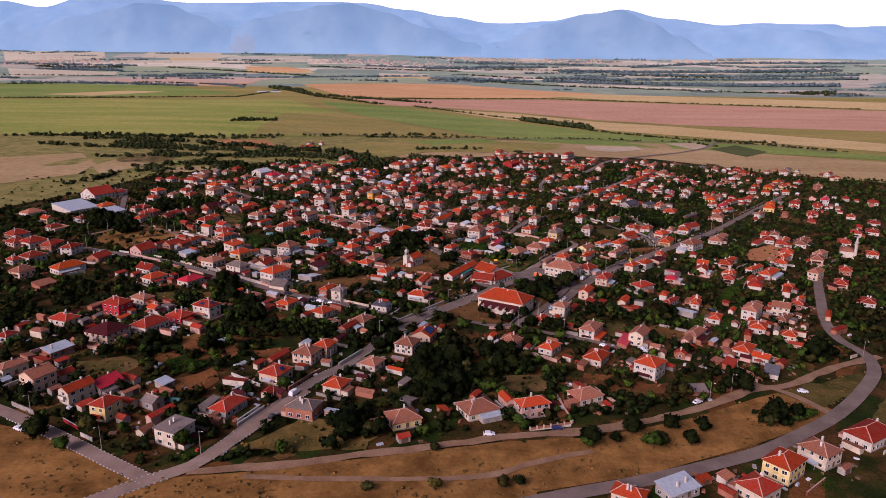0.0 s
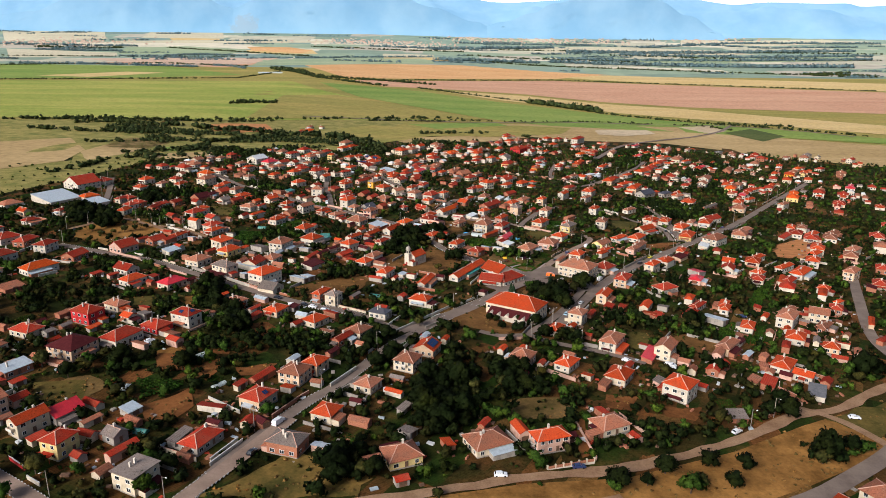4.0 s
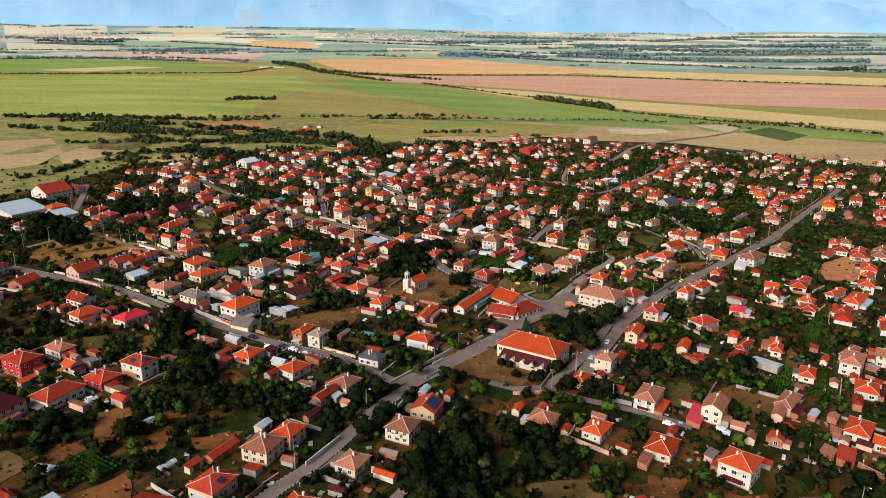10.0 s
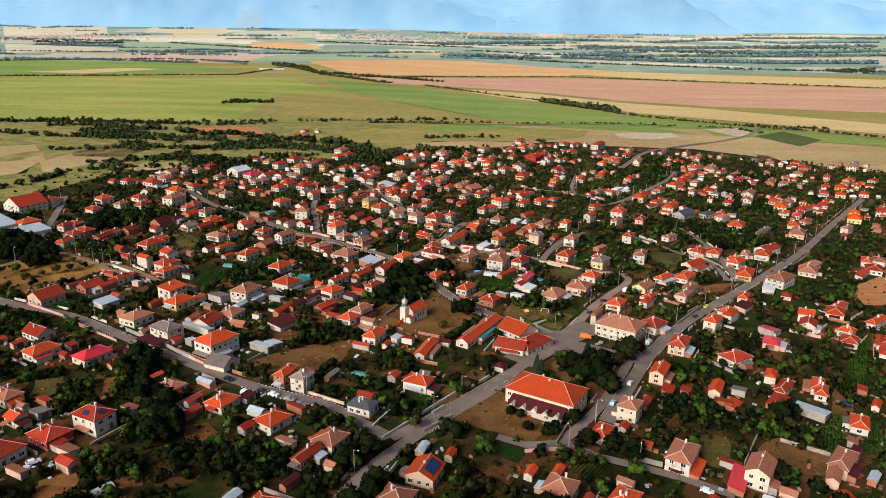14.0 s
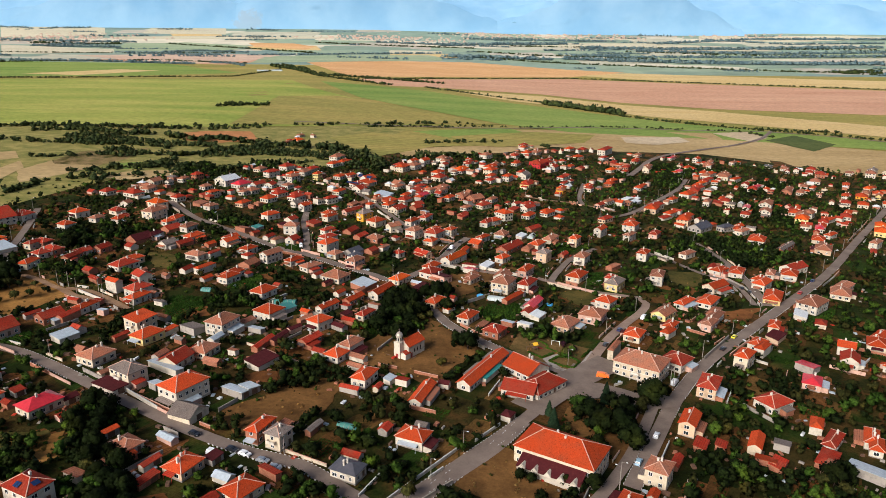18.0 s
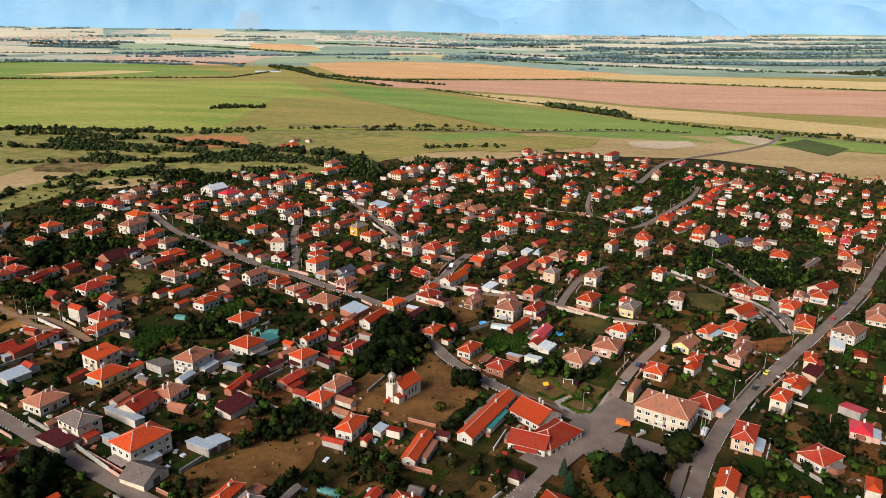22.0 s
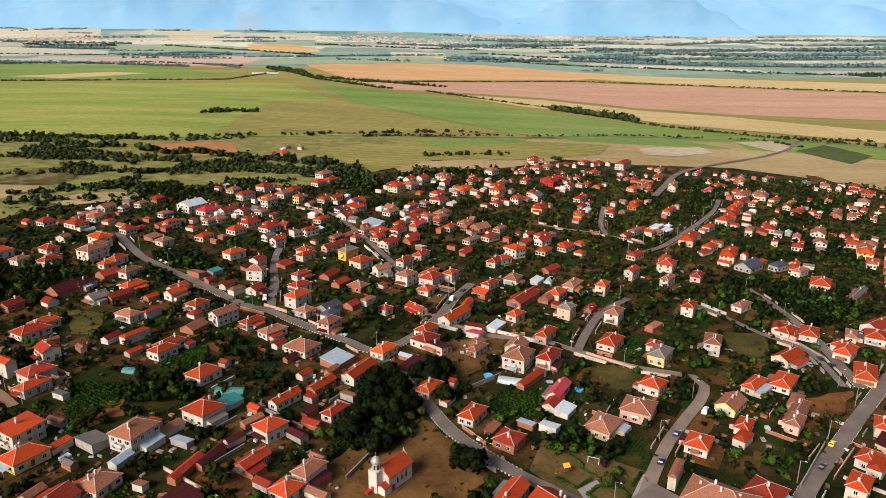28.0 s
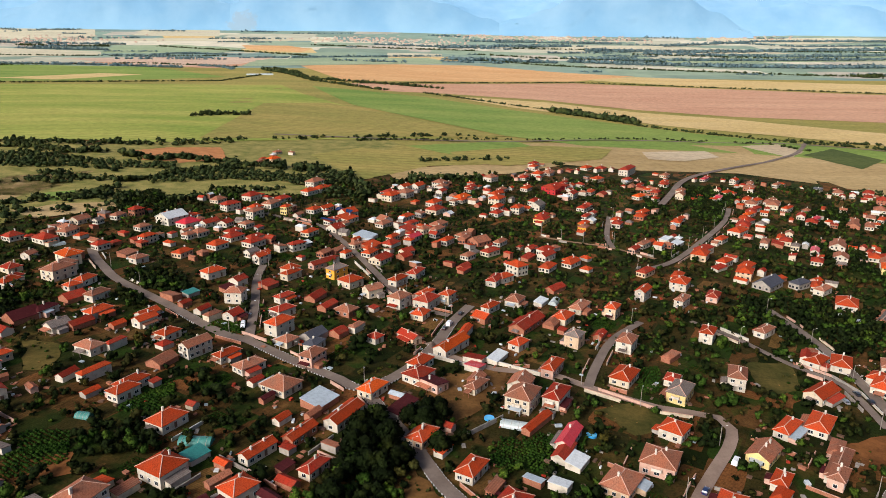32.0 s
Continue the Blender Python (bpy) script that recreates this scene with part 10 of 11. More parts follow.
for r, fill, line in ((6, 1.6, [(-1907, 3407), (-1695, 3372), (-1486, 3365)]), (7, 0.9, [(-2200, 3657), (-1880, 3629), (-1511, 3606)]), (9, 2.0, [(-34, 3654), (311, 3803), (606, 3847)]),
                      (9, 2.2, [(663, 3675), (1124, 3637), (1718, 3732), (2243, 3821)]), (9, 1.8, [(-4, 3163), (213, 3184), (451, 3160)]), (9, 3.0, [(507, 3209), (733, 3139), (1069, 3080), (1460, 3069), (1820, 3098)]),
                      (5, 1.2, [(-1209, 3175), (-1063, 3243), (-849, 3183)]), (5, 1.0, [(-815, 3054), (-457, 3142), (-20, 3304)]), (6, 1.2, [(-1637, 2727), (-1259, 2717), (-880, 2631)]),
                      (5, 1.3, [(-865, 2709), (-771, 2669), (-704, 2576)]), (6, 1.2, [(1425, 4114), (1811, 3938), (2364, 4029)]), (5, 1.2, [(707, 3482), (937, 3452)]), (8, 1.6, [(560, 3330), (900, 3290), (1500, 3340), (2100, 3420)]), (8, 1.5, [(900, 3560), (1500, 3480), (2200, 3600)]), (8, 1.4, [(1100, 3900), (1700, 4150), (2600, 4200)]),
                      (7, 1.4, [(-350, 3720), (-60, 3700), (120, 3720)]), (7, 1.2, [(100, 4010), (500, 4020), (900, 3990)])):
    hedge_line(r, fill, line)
hedges.make("far_tree_belts", LEAF_FAR_HAZED, "hazy belts of trees on the far plain")


def far_hamlets():
    """Distant settlements on the plain: a scatter of tiny pale houses with red roofs."""
    rng = random.Random(5150)
    spots = [(-2071, 3724, 330), (-1824, 3801, 330), (-452, 3914, 260), (-154, 3884, 300), (218, 4200, 300), (541, 4230, 300), (847, 4176, 300), (1646, 4285, 400)]
    bodies, roofs = [], []
    for cx, cy, wide in spots:
        for _ in range(110):
            x, y = cx + rng.gauss(0, wide * 0.5), min(4390.0, cy + rng.gauss(0, wide * 0.25))
            s, z = rng.uniform(3, 6.5), ground_z(x, y)
            bodies.append(box(x - s, x + s, y - s * 0.7, y + s * 0.7, z - 2, z + s * 0.8))
            v, f = box(x - s * 1.1, x + s * 1.1, y - s * 0.8, y + s * 0.8, z + s * 0.8, z + s * 1.3)
            roofs.append(([(x + (p - x) * (0.3 if r > z + s else 1), y + (q - y) * (0.3 if r > z + s else 1), r) for p, q, r in v], f))
    tagged(new("far_hamlet_walls", mesh_of("far_hamlet_walls", *join(*bodies), [WALL["w"]])), "tiny pale houses of far hamlets", "houses", kind="stuff")
    tagged(new("far_hamlet_roofs", mesh_of("far_hamlet_roofs", *join(*roofs), [WALL["p"]])), "tiny dull pink roofs of far hamlets", "roofs", kind="stuff")


far_hamlets()


def greenhouses():
    """Long white plastic greenhouses beside a wooded corner of the fields."""
    for x, y in ((-585, 2372), (-545, 2380)):
        top = base("greenhouse", x, y, 4, "long white plastic greenhouse beside a wooded field corner", "greenhouse", "greenhouses")
        n = 8
        v = [(s * 19, -6 * math.cos(i * math.pi / n), 4.5 * math.sin(i * math.pi / n)) for s in (-1, 1) for i in range(n + 1)]
        part("cover", (v, [(i, i + 1, n + 2 + i, n + 1 + i) for i in range(n)] + [tuple(range(n, -1, -1)), tuple(range(n + 1, 2 * n + 2))]), FILM, top)


greenhouses()


# ---- cars, lamps, walls and kerbs ----


def paint(name, c, metal=0.0):
    m, n, l, b = material(name, 0.28, metal)
    b.inputs["Base Color"].default_value = (*c, 1)
    b.inputs["Coat Weight"].default_value = 0.5
    return m


PAINT = {"white": paint("car_white", (0.74, 0.74, 0.73)), "silver": paint("car_silver", (0.42, 0.44, 0.46), 0.6), "black": paint("car_black", (0.016, 0.017, 0.02)), "navy": paint("car_navy", (0.015, 0.028, 0.09)),
         "yellow": paint("car_yellow", (0.70, 0.62, 0.03)), "blue": paint("car_pale_blue", (0.32, 0.48, 0.58)), "red": paint("car_red", (0.45, 0.03, 0.02)), "orange": paint("van_orange", (0.75, 0.16, 0.02))}
RUBBER, _n, _l, _b = material("tyre_rubber", 0.9)
_b.inputs["Base Color"].default_value = (0.02, 0.02, 0.02, 1)
LAMP_RED = paint("tail_lamp", (0.35, 0.01, 0.01))


def car_body(long, wide, high, van):
    """Side profile swept across the width, narrower at the top."""
    if van:
        side = [(-0.5, 0.16), (-0.5, 0.62), (-0.44, 1.0), (0.16, 1.0), (0.34, 0.66), (0.48, 0.56), (0.5, 0.16)]
    else:
        side = [(-0.5, 0.2), (-0.5, 0.58), (-0.43, 0.63), (-0.33, 0.98), (0.06, 1.0), (0.22, 0.66), (0.46, 0.56), (0.5, 0.2)]
    n = len(side)
    v = []
    for s in (-1, 1):
        for x, z in side:
            v.append((x * long, s * wide / 2 * (0.82 if z > 0.8 else 1.0), z * high))
    f = [tuple(range(n)), tuple(range(2 * n - 1, n - 1, -1))] + [(i, i + n, (i + 1) % n + n, (i + 1) % n) for i in range(n)]
    return v, f


CAR_SHAPES = {}


def car(x, y, turn, colour, kind="car"):
    van = kind != "car"
    long, wide, high = (5.2, 2.0, 2.2) if van else (4.25, 1.75, 1.45)
    top = base(kind, x, y, turn, "%s %s parked on the street" % ({"white": "small white", "silver": "silver-grey", "black": "black", "navy": "dark blue", "yellow": "bright yellow", "blue": "pale blue", "red": "dark red", "orange": "orange and pink"}[colour], "delivery van" if van else "family car"), kind, "parked vehicles")
    top.location.z += 0.42
    if (van, colour) not in CAR_SHAPES:
        CAR_SHAPES[van, colour] = mesh_of("body", *car_body(long, wide, high, van), [PAINT[colour]])
    part("body", CAR_SHAPES[van, colour], None, top)
    z0, z1 = high * 0.64, high * 0.93
    if van:
        part("windscreen", ([(long * 0.345, -wide * 0.36, z0), (long * 0.345, wide * 0.36, z0), (long * 0.20, wide * 0.34, z1), (long * 0.20, -wide * 0.34, z1)], [(0, 1, 2, 3)]), GLASS, top)
    else:
        part("windscreen", ([(long * 0.225, -wide * 0.42, z0 + 0.02), (long * 0.225, wide * 0.42, z0 + 0.02), (long * 0.09, wide * 0.38, z1), (long * 0.09, -wide * 0.38, z1)], [(0, 1, 2, 3)]), GLASS, top)
        part("rear_window", ([(-long * 0.427, wide * 0.42, z0 + 0.02), (-long * 0.427, -wide * 0.42, z0 + 0.02), (-long * 0.358, -wide * 0.38, z1), (-long * 0.358, wide * 0.38, z1)], [(0, 1, 2, 3)]), GLASS, top)
    for s in (-1, 1):
        a, b = (-0.30, 0.10) if not van else (0.02, 0.2)
        part("side_window", box(a * long, b * long, s * wide * 0.445 - 0.015, s * wide * 0.445 + 0.015, high * 0.68, high * 0.90), GLASS, top)
        for e in (-0.31, 0.31):
            part("wheel", WHEEL, None, top, m=pose(e * long, s * (wide / 2 - 0.05), 0.3, 90))
        part("headlight", box(long * 0.485, long * 0.503, s * wide * 0.36 - 0.16, s * wide * 0.36 + 0.16, high * 0.42, high * 0.52), WHITE, top)
        part("tail_light", box(-long * 0.503, -long * 0.49, s * wide * 0.4 - 0.1, s * wide * 0.4 + 0.1, high * 0.42, high * 0.54), LAMP_RED, top)


WHEEL = mesh_of("wheel", *lathe([(0.0, -0.11), (0.26, -0.11), (0.31, -0.07), (0.31, 0.07), (0.26, 0.11), (0.0, 0.11)], 12), [RUBBER])
POST = mesh_of("post", *cylinder(0.14, 0.09, -1.0, 8.4, 8), [CONCRETE])
ARM = mesh_of("arm", *bar((0, 0, 8.1), (1.5, 0, 8.5), 0.05), [CONCRETE])
HEAD = mesh_of("lamp_head", *box(1.3, 1.9, -0.13, 0.13, 8.42, 8.58), [WHITE])


def street_lamp(x, y, turn):
    top = new("street_lamp", POST)
    top.matrix_basis = pose(x, y, ground_z(x, y), 0, 0, turn)
    tagged(top, "grey concrete street lamp post with a short arm", "street lamp", "street lamps")
    part("arm", ARM, None, top)
    part("lamp_head", HEAD, None, top)


def garden_wall(a, b, high, mat, label, cap):
    """A wall between a street and a garden, with a coping."""
    a, b = Vector(a), Vector(b)
    mid, d = (a + b) / 2, b - a
    h = d.length / 2
    lean = (ground_z(b.x, b.y) - ground_z(a.x, a.y)) / 2
    def sloped(x0, x1, y0, y1, z0, z1):
        v, f = box(x0, x1, y0, y1, z0, z1)
        return [(x, y, z + lean * x / h) for x, y, z in v], f
    top = new("garden_wall", mesh_of("garden_wall", *sloped(-h, h, -0.12, 0.12, -0.8, high), [mat]))
    top.matrix_basis = pose(mid.x, mid.y, ground_z(mid.x, mid.y), 0, 0, math.degrees(math.atan2(d.y, d.x)))
    tagged(top, label, "wall", "garden walls")
    part("coping", sloped(-h - 0.03, h + 0.03, -0.19, 0.19, high, high + 0.09), cap, top)


def furnish_streets():
    rng = random.Random(404)
    kinds = [(WALL["w"], "white rendered garden wall along a street", KERB, 1.3), (WALL["b"], "brick garden wall along a street", RIDGE, 1.4), (WALL["p"], "pinkish garden wall along a street", RIDGE, 1.3),
             (CONCRETE, "grey concrete garden wall along a street", CONCRETE, 1.5), (WALL["c"], "cream garden wall along a street", RIDGE, 1.4)]
    made = 0
    for ob in [o for o in scene.objects if o.get("category") == "road" and o.name.startswith(("street", "lane"))]:
        vs = [q.co.copy() for q in ob.data.vertices]
        for side in (0, 1):
            run = []
            since = 0
            for i in range(side, len(vs), 2):
                mid = (vs[i - side] + vs[i - side + 1]) / 2
                out = (vs[i] - mid).normalized()
                p = vs[i] + out * 1.9
                ok = inside(p.x, p.y, VILLAGE) and not open_at(p.x, p.y) and not (np.hypot(p.x - LN[:, 0], p.y - LN[:, 1]) < LN[:, 2] + 0.9).any()
                c, s = np.cos(CL[:, 2]), np.sin(CL[:, 2])
                dx, dy = p.x - CL[:, 0], p.y - CL[:, 1]
                ok = ok and not ((np.abs(dx * c + dy * s) < CL[:, 3]) & (np.abs(-dx * s + dy * c) < CL[:, 4])).any() and rng.random() > 0.07
                if ok:
                    run.append(p)
                if (not ok or len(run) >= rng.choice((3, 4, 5))) and len(run) > 1:
                    m, label, cap, h = rng.choice(kinds)
                    garden_wall(run[0].xy, run[-1].xy, h * rng.uniform(0.8, 1.2), m, label, cap)
                    made += 1
                if not ok or len(run) >= 3:
                    run = run[-1:] if ok else []
                if side == 0 and i % 12 == 0 and inside(p.x, p.y, VILLAGE):
                    q = vs[i] + out * 0.9
                    if free_spot(q.x, q.y, -0.6 - 0.6) and not (np.hypot(q.x - LN[:, 0], q.y - LN[:, 1]) < LN[:, 2] + 0.3).any():
                        street_lamp(q.x, q.y, math.degrees(math.atan2(-out.y, -out.x)))
            if made > 420:
                return


furnish_streets()


def yard_fences():
    """Low walls between neighbouring gardens, square to the houses."""
    rng = random.Random(811)
    kinds = [(CONCRETE, "grey concrete wall between gardens", CONCRETE), (WALL["b"], "brick wall between gardens", RIDGE), (WALL["p"], "pinkish wall between gardens", RIDGE), (WALL["w"], "white wall between gardens", KERB)]
    made = 0
    for o in [o for o in scene.objects if o.get("category") == "house" and o.location.y < 430]:
        a = o.rotation_euler.z + rng.choice((0, 1, 2, 3)) * math.pi / 2
        u, v = Vector((math.cos(a), math.sin(a))), Vector((-math.sin(a), math.cos(a)))
        c = o.location.xy + u * rng.uniform(8, 11)
        p, q = c - v * rng.uniform(5, 9), c + v * rng.uniform(5, 9)
        if all(free_spot(*p.lerp(q, i / 6), -0.5) and not open_at(*p.lerp(q, i / 6)) for i in range(7)):
            m, label, cap = rng.choice(kinds)
            garden_wall(p, q, rng.uniform(1.0, 1.6), m, label, cap)
            made += 1
            if made >= 110:
                return


yard_fences()


def yard_clutter():
    """Boards, tubs, tarpaulins and stacked wood lying about the yards."""
    rng = random.Random(612)
    mats = [ROOF["w"], ROOF["m"], WOOD, CONCRETE, ROOF["T"], WALL["b"], ROOF["r"]]
    piles = [[] for _ in mats]
    for x0, y0, turn, hw, hd in CLEAR:
        if y0 > 600:
            continue
        for _ in range(rng.randrange(2, 8)):
            a, k = rng.uniform(0, 6.28), rng.uniform(1.0, 6.0)
            x, y = x0 + math.cos(a) * (hw + k), y0 + math.sin(a) * (hd + k)
            if not free_spot(x, y, -0.6):
                continue
            s, t, h = rng.uniform(0.3, 1.3), rng.uniform(0.25, 0.8), rng.uniform(0.2, 0.9)
            v, f = box(-s, s, -t, t, -0.3, h)
            m = pose(x, y, ground_z(x, y), 0, 0, math.degrees(turn) + rng.choice((0, 90, 35)))
            piles[rng.choice((0, 1, 2, 2, 2, 2, 3, 3, 5, 5, 5, 6))].append(([tuple(m @ Vector(q)) for q in v], f))
    v, f, k = [], [], []
    for i, pile in enumerate(piles):
        a, b = join(*pile)
        f += [tuple(n + len(v) for n in q) for q in b]
        v += a
        k += [i] * len(b)
    tagged(new("yard_clutter", mesh_of("yard_clutter", v, f, mats, k)), "stacked wood, boards, tubs and sheets lying in the yards", "clutter", kind="stuff")


yard_clutter()


def kerbs():
    """White-painted kerb stones, spaced along the main streets."""
    for ob in [o for o in scene.objects if o.get("category") == "road" and o.name.startswith("street")]:
        vs = [q.co.copy() for q in ob.data.vertices]
        pieces = []
        for side in (0, 1):
            for i in range(side, len(vs) - 2, 2):
                a, b = vs[i], vs[i + 2]
                d = b - a
                turn = Matrix.Rotation(math.atan2(d.y, d.x), 3, "Z")
                n = max(1, int(d.length / 1.5))
                for k in range(n):
                    p = a + d * ((k + 0.5) / n)
                    if a.y > 520 or noise.noise(p * 0.035) < -0.08 or (np.hypot(p.x - LN[:, 0], p.y - LN[:, 1]) < LN[:, 2] - 0.5).any():
                        continue
                    v, f = box(-0.32, 0.32, -0.09, 0.09, -0.35, 0.13)
                    pieces.append(([tuple(turn @ Vector(q) + p) for q in v], f))
        if pieces:
            k = new("kerb", mesh_of("kerb", *join(*pieces), [KERB]))
            k.parent = ob
            k["kind"] = "stuff"


kerbs()
garden_wall((-41.6, 196.8), (-33.4, 212.6), 1.8, WALL["w"], 'white rendered garden wall beside a house', KERB)
garden_wall((-19.8, 252.9), (-3.6, 275.0), 1.2, WALL["w"], 'white rendered garden wall beside a house', KERB)
garden_wall((-3.6, 275.0), (7.5, 289.9), 1.2, WALL["w"], 'white rendered garden wall beside a house', KERB)
garden_wall((-195.9, 353.2), (-173.0, 341.4), 1.5, WALL["p"], 'pinkish garden wall beside a house', RIDGE)
garden_wall((-183.3, 413.1), (-166.1, 402.1), 1.5, WALL["w"], 'white rendered garden wall beside a house', KERB)
garden_wall((117.0, 368.1), (142.2, 399.2), 1.8, CONCRETE, 'grey concrete yard wall beside a house', CONCRETE)
garden_wall((-51.8, 611.7), (-35.0, 576.8), 1.6, WALL["w"], 'white rendered garden wall beside a house', KERB)
garden_wall((-35.0, 576.8), (-25.8, 559.5), 1.6, WALL["c"], 'cream yard wall beside a house', RIDGE)
garden_wall((18.9, 484.9), (43.7, 472.1), 1.7, WALL["w"], 'white rendered garden wall beside a house', KERB)
garden_wall((-3.6, 485.9), (18.6, 475.0), 1.6, WALL["w"], 'white rendered garden wall beside a house', KERB)
garden_wall((65.8, 461.5), (85.0, 447.9), 1.5, WALL["p"], 'pinkish garden wall beside a house', RIDGE)
garden_wall((49.2, 184.3), (52.5, 154.3), 1.3, WALL["p"], 'pinkish garden wall beside a house', RIDGE)
garden_wall((100.7, 247.2), (116.1, 270.4), 1.6, CONCRETE, 'grey concrete yard wall beside a house', CONCRETE)
garden_wall((120.3, 263.7), (133.8, 255.4), 1.5, CONCRETE, 'grey concrete yard wall beside a house', CONCRETE)
garden_wall((-79.0, 304.7), (-74.4, 313.1), 1.5, CONCRETE, 'grey concrete yard wall beside a house', CONCRETE)
garden_wall((139.7, 210.7), (146.8, 199.8), 1.8, WALL["b"], 'brick yard wall beside a house', RIDGE)
garden_wall((-95.7, 152.7), (-75.7, 144.5), 1.6, WALL["c"], 'cream yard wall beside a house', RIDGE)
garden_wall((-132.0, 141.8), (-124.1, 136.4), 1.4, WALL["R"], 'red painted fence wall beside a house', KERB)
garden_wall((-26.2, 347.1), (-18.2, 344.5), 1.4, WALL["b"], 'brick yard wall beside a house', RIDGE)
garden_wall((-11.0, 341.8), (-1.2, 338.2), 1.4, WALL["b"], 'brick yard wall beside a house', RIDGE)
garden_wall((-27.8, 360.8), (-21.6, 375.1), 1.4, CONCRETE, 'grey concrete yard wall beside a house', CONCRETE)
garden_wall((-20.4, 377.5), (-11.8, 393.1), 1.4, CONCRETE, 'grey concrete yard wall beside a house', CONCRETE)
garden_wall((-47.1, 169.6), (-32.7, 163.9), 1.2, CONCRETE, 'grey concrete yard wall beside a house', CONCRETE)
garden_wall((-70.3, 174.5), (-84.3, 183.8), 1.4, WALL["w"], 'white rendered garden wall beside a house', KERB)
garden_wall((-126.4, 323.1), (-100.3, 303.9), 1.6, WALL["w"], 'white rendered garden wall beside a house', KERB)
garden_wall((-100.3, 303.9), (-91.6, 298.2), 1.4, WALL["p"], 'pinkish garden wall beside a house', RIDGE)
garden_wall((-84.5, 361.3), (-58.3, 345.1), 1.2, WALL["c"], 'cream yard wall beside a house', RIDGE)
garden_wall((70.1, 338.9), (74.1, 341.5), 1.0, WALL["w"], 'white rendered garden wall beside a house', KERB)
car(19.7, 143.0, 0, 'white', 'car')
car(45.6, 149.2, 5, 'navy', 'car')
car(-55.4, 168.6, 64, 'white', 'van')
car(100.6, 227.3, -30, 'white', 'van')
car(108.0, 175.2, 32, 'white', 'car')
car(159.1, 189.2, -10, 'white', 'car')
car(-59.7, 149.9, 67, 'black', 'car')
car(-124.0, 230.5, 40, 'white', 'car')
car(-62.4, 278.7, -24, 'white', 'car')
car(-55.9, 275.6, -17, 'silver', 'car')
car(-51.2, 272.3, -17, 'silver', 'car')
car(141.3, 394.9, 48, 'yellow', 'car')
car(130.1, 380.1, 48, 'black', 'car')
car(174.7, 468.5, 86, 'black', 'car')
car(176.9, 462.1, 84, 'black', 'car')
car(102.6, 413.8, 54, 'white', 'van')
car(86.1, 396.6, 56, 'navy', 'car')
car(75.2, 378.3, 61, 'black', 'car')
car(95.8, 342.9, 55, 'white', 'van')
car(-123.5, 226.8, 10, 'white', 'car')
car(82.7, 231.5, -30, 'white', 'car')
car(112.8, 243.1, 60, 'white', 'van')
car(159.5, 291.9, -20, 'navy', 'car')
car(-82.1, 288.9, -29, 'black', 'car')
car(-71.8, 277.6, -24, 'white', 'van')
car(-67.1, 280.9, -24, 'black', 'car')
car(76.5, 301.6, 61, 'white', 'car')
car(65.7, 284.5, 61, 'blue', 'car')
car(68.9, 293.7, -121, 'black', 'car')
car(166.1, 461.3, 86, 'silver', 'car')
car(227.2, 489.4, 48, 'navy', 'car')
car(207.5, 465.0, 48, 'red', 'car')
car(218.0, 560.0, -20, 'white', 'car')
car(224.5, 553.3, -20, 'silver', 'car')
car(5.6, 521.5, 74, 'white', 'van')
car(3.3, 516.2, 74, 'black', 'car')
car(11.5, 536.0, 68, 'black', 'car')
car(-90.4, 507.6, -79, 'white', 'van')
car(-143.0, 134.2, -25, 'white', 'car')
tree('mid', 73.2, 148.6, 1.2, 0)
garden_wall((11.6, 422.6), (25.3, 436.0), 1.8, CONCRETE, 'grey concrete yard wall beside a garden', CONCRETE)
tree('mid', 54.4, 137.8, 0.95, 2)
tree('mid', 65.5, 141.0, 1.00, 0)
tree('mid', 73.3, 148.0, 1.50, 0)
tree('mid', 78.1, 137.9, 1.45, 2)
tree('mid', 89.5, 153.5, 1.40, 1)
tree('mid', 93.0, 141.3, 1.15, 0)
tree('mid', 83.0, 141.9, 0.90, 3)
tree('mid', 101.3, 152.3, 1.20, 1)


def picket_fence(a, b, count):
    """A white plinth with cream posts and red-brown panels between them."""
    a, b = Vector(a), Vector(b)
    h, mid = (b - a).length / 2, (a + b) / 2
    top = base("fence", mid.x, mid.y, math.degrees(math.atan2(b.y - a.y, b.x - a.x)), "white-based garden fence with cream posts and red-brown panels", "fence")
    part("plinth", box(-h, h, -0.2, 0.2, -1.0, 0.55), WALL["w"], top)
    for i in range(count + 1):
        x = -h + 2 * h * i / count
        part("post", join(box(x - 0.2, x + 0.2, -0.24, 0.24, 0.55, 1.75), box(x - 0.28, x + 0.28, -0.32, 0.32, 1.75, 1.9)), WALL["c"], top, "cream post with a cap")
        if i < count:
            part("panel", box(x + 0.2, x + 2 * h / count - 0.2, -0.06, 0.06, 0.55, 1.5), WALL["b"], top, "red-brown fence panel")


picket_fence((35.2, 147.9), (51.3, 152.5), 6)
BLUE, _n, _l, _b = material("blue_pool_liner", 0.4)
_b.inputs["Base Color"].default_value = (0.05, 0.30, 0.62, 1)


def pool(x, y):
    """A round garden pool with a raised rim."""
    top = base("pool", x, y, 0, "round blue paddling pool in a garden", "pool", "garden pools")
    part("wall", lathe([(1.85, -0.4), (1.9, 0.75), (1.75, 0.8), (1.7, 0.7), (1.7, -0.4)], 24), BLUE, top)
    part("water", cylinder(1.7, 1.7, 0.3, 0.6, 24), FILM_BLUE, top, "pale blue water")


FILM_BLUE, _n, _l, _b = material("pool_water", 0.1)
_b.inputs["Base Color"].default_value = (0.16, 0.48, 0.72, 1)
pool(20.2, 435.5)
pool(56.3, 427.3)
YELLOW, ORANGE = paint("yellow_plastic", (0.75, 0.42, 0.02)), paint("orange_plastic", (0.70, 0.15, 0.02))


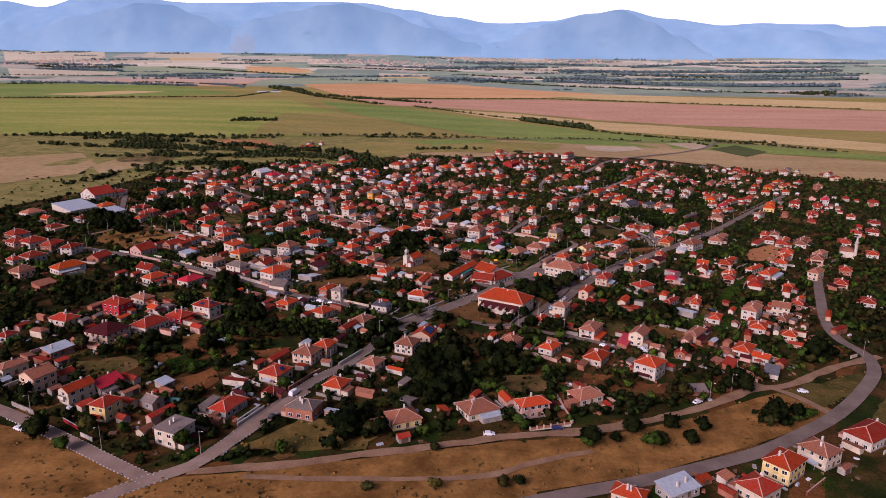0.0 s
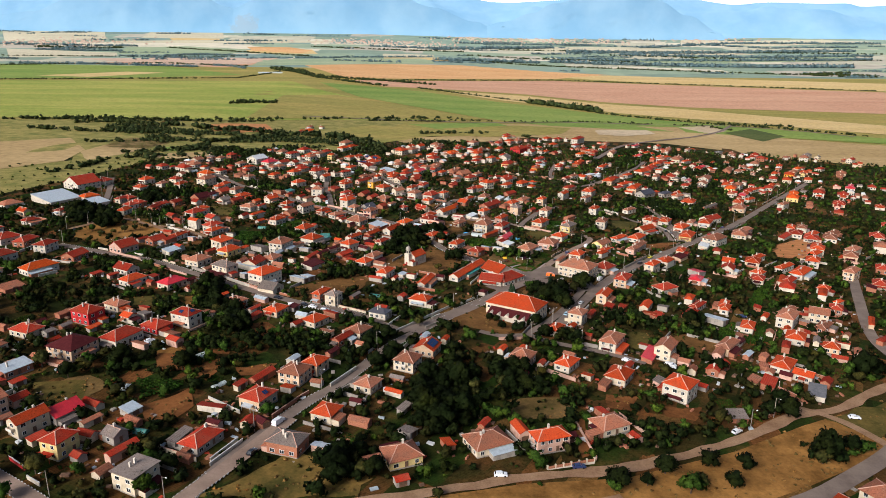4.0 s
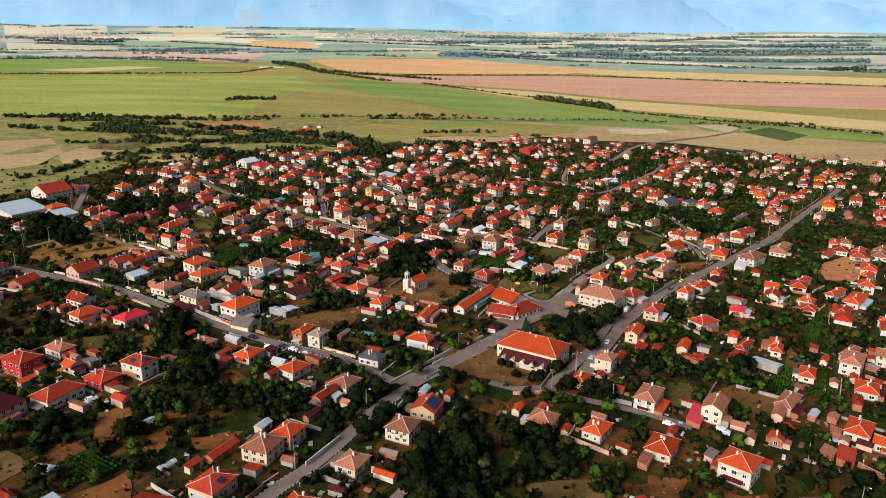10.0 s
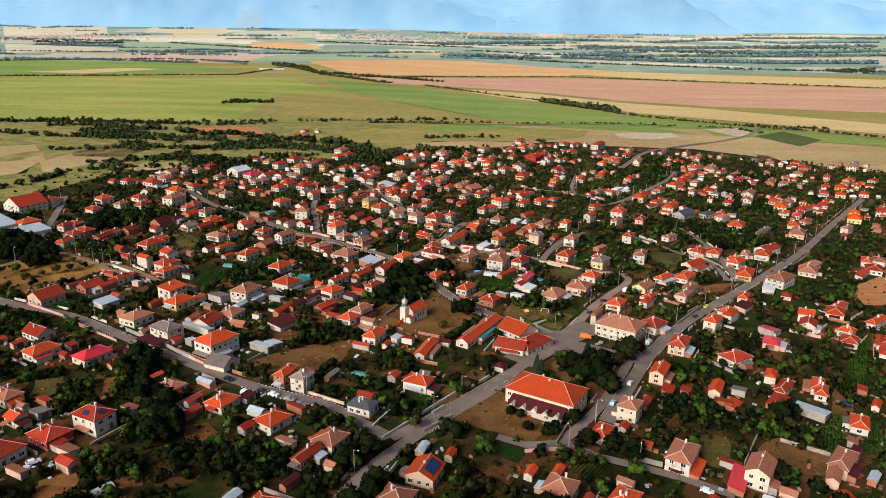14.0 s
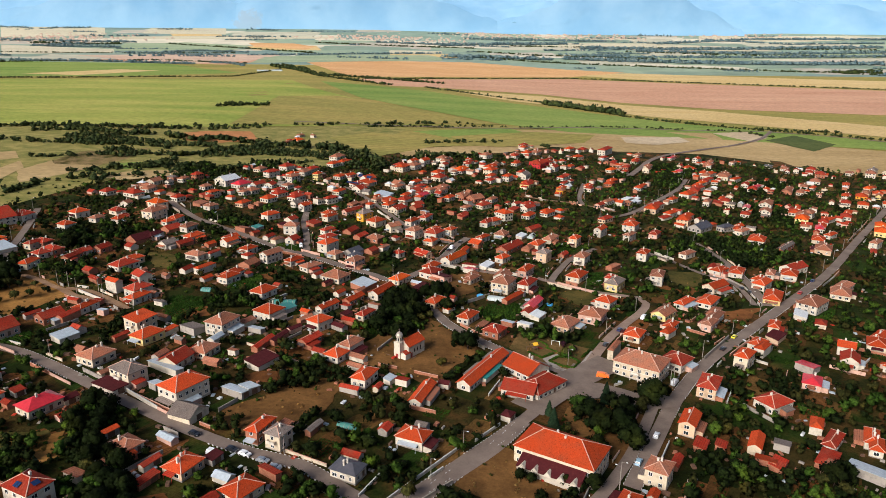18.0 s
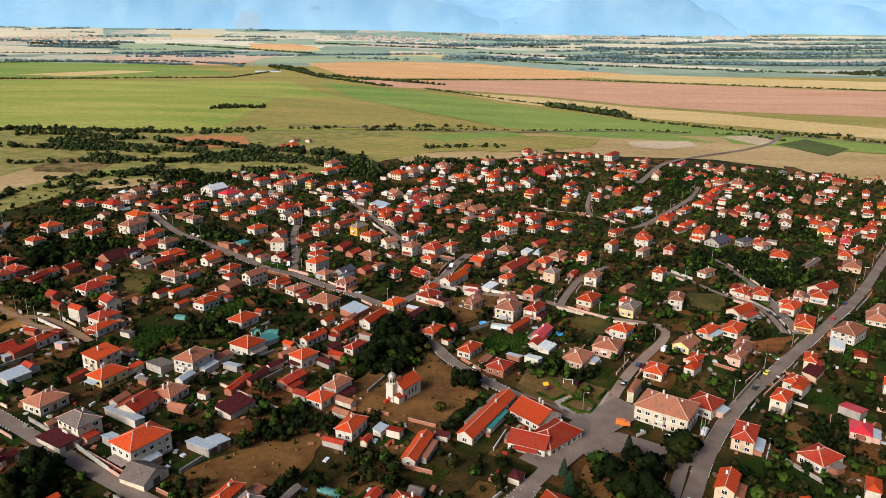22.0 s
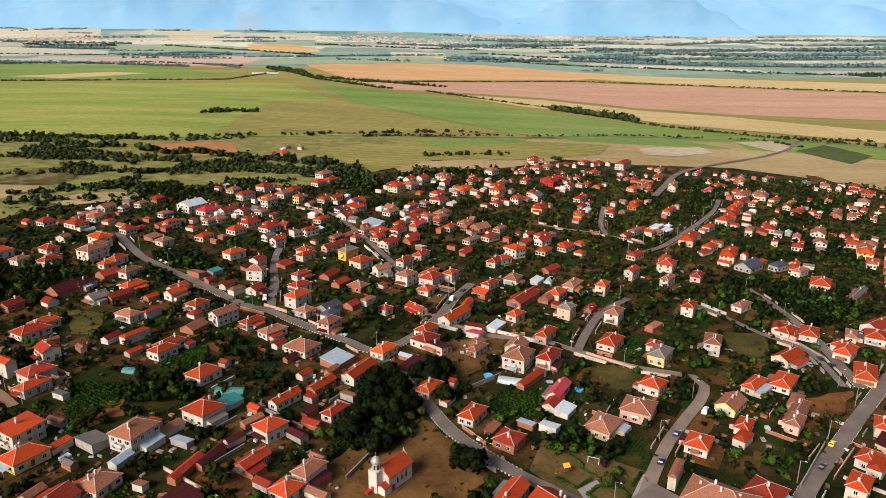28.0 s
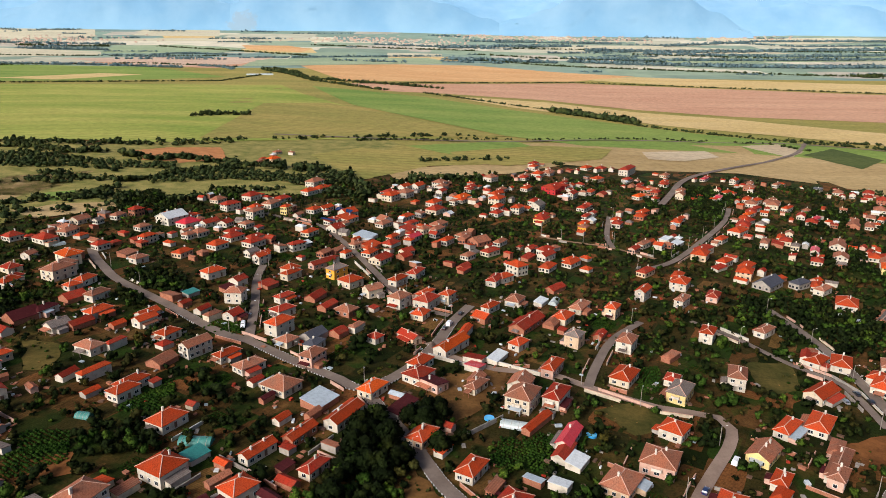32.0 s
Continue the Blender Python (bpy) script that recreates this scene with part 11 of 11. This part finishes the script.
def play_tower(x, y, turn):
    """Playground tower: four posts, deck, pitched roof, slide and beam with swings."""
    top = base("play_tower", x, y, turn, "wooden playground tower with a yellow roof and red slide", "playground")
    for i in (-1, 1):
        for j in (-1, 1):
            part("post", box(i * 0.9 - 0.07, i * 0.9 + 0.07, j * 0.9 - 0.07, j * 0.9 + 0.07, -0.5, 2.9), WOOD, top)
    part("deck", box(-1.0, 1.0, -1.0, 1.0, 1.2, 1.32), WOOD, top)
    part("roof", join(prism([(-1.2, -1.2, 2.8), (1.2, -1.2, 2.8), (1.2, 0, 3.8), (-1.2, 0, 3.8)], 0.08), prism([(1.2, 1.2, 2.8), (-1.2, 1.2, 2.8), (-1.2, 0, 3.8), (1.2, 0, 3.8)], 0.08)), YELLOW, top, "yellow pitched roof")
    part("slide", join(prism([(1.0, -0.4, 1.35), (1.0, 0.4, 1.35), (3.9, 0.4, 0.2), (3.9, -0.4, 0.2)], 0.08), prism([(1.0, -0.45, 1.6), (1.0, -0.4, 1.6), (3.9, -0.4, 0.45), (3.9, -0.45, 0.45)], 0.25), prism([(1.0, 0.4, 1.6), (1.0, 0.45, 1.6), (3.9, 0.45, 0.45), (3.9, 0.4, 0.45)], 0.25)), RED_PAINT, top, "red slide")
    part("beam", box(-4.2, -0.9, -0.07, 0.07, 2.3, 2.45), WOOD, top)
    part("beam_post", join(bar((-4.1, -0.9, -0.3), (-4.1, 0, 2.4), 0.08), bar((-4.1, 0.9, -0.3), (-4.1, 0, 2.4), 0.08)), WOOD, top)
    for e in (-3.3, -2.1):
        part("swing", join(box(e - 0.25, e + 0.25, -0.12, 0.12, 0.5, 0.56), box(e - 0.24, e - 0.21, -0.02, 0.02, 0.56, 2.3), box(e + 0.21, e + 0.24, -0.02, 0.02, 0.56, 2.3)), ORANGE, top, "orange swing seat")


def swing_frame(x, y, turn):
    top = base("swing_frame", x, y, turn, "white steel swing frame on a lawn", "swing")
    for e in (-1.8, 1.8):
        for k in (-0.8, 0.8):
            part("leg", bar((e, k, -0.3), (e, 0, 2.2), 0.07), WHITE, top)
    part("crossbar", box(-1.9, 1.9, -0.06, 0.06, 2.15, 2.27), WHITE, top)
    for e in (-0.8, 0.8):
        part("seat", join(box(e - 0.25, e + 0.25, -0.12, 0.12, 0.5, 0.56), box(e - 0.24, e - 0.21, -0.02, 0.02, 0.56, 2.2), box(e + 0.21, e + 0.24, -0.02, 0.02, 0.56, 2.2)), WOOD, top)


play_tower(41.7, 370.1, 20)
swing_frame(52.0, 376.4, -20)
TREES['purple'], TREE_WORDS['purple'] = [tree_kind(91, 1.5, 3.0, LEAF_PURPLE, 5, 14)], 'small round purple-leaved tree in the park'
TREES['round'], TREE_WORDS['round'] = [tree_kind(92, 2.3, 3.8, LEAF_CROP, 7, 22)], 'round bright green clipped tree in the park'
tree('purple', 55.2, 374.4, 0.95)
tree('purple', 59.4, 370.5, 0.95)
tree('round', 54.6, 364.5, 1.0)
car(67.0, 345.9, -15, 'orange', 'van')
tree('mid', 47.7, 269.4, 1.20, 0)
tree('mid', 39.1, 270.4, 0.80, 0)
tree('mid', 25.3, 272.8, 0.70, 0)
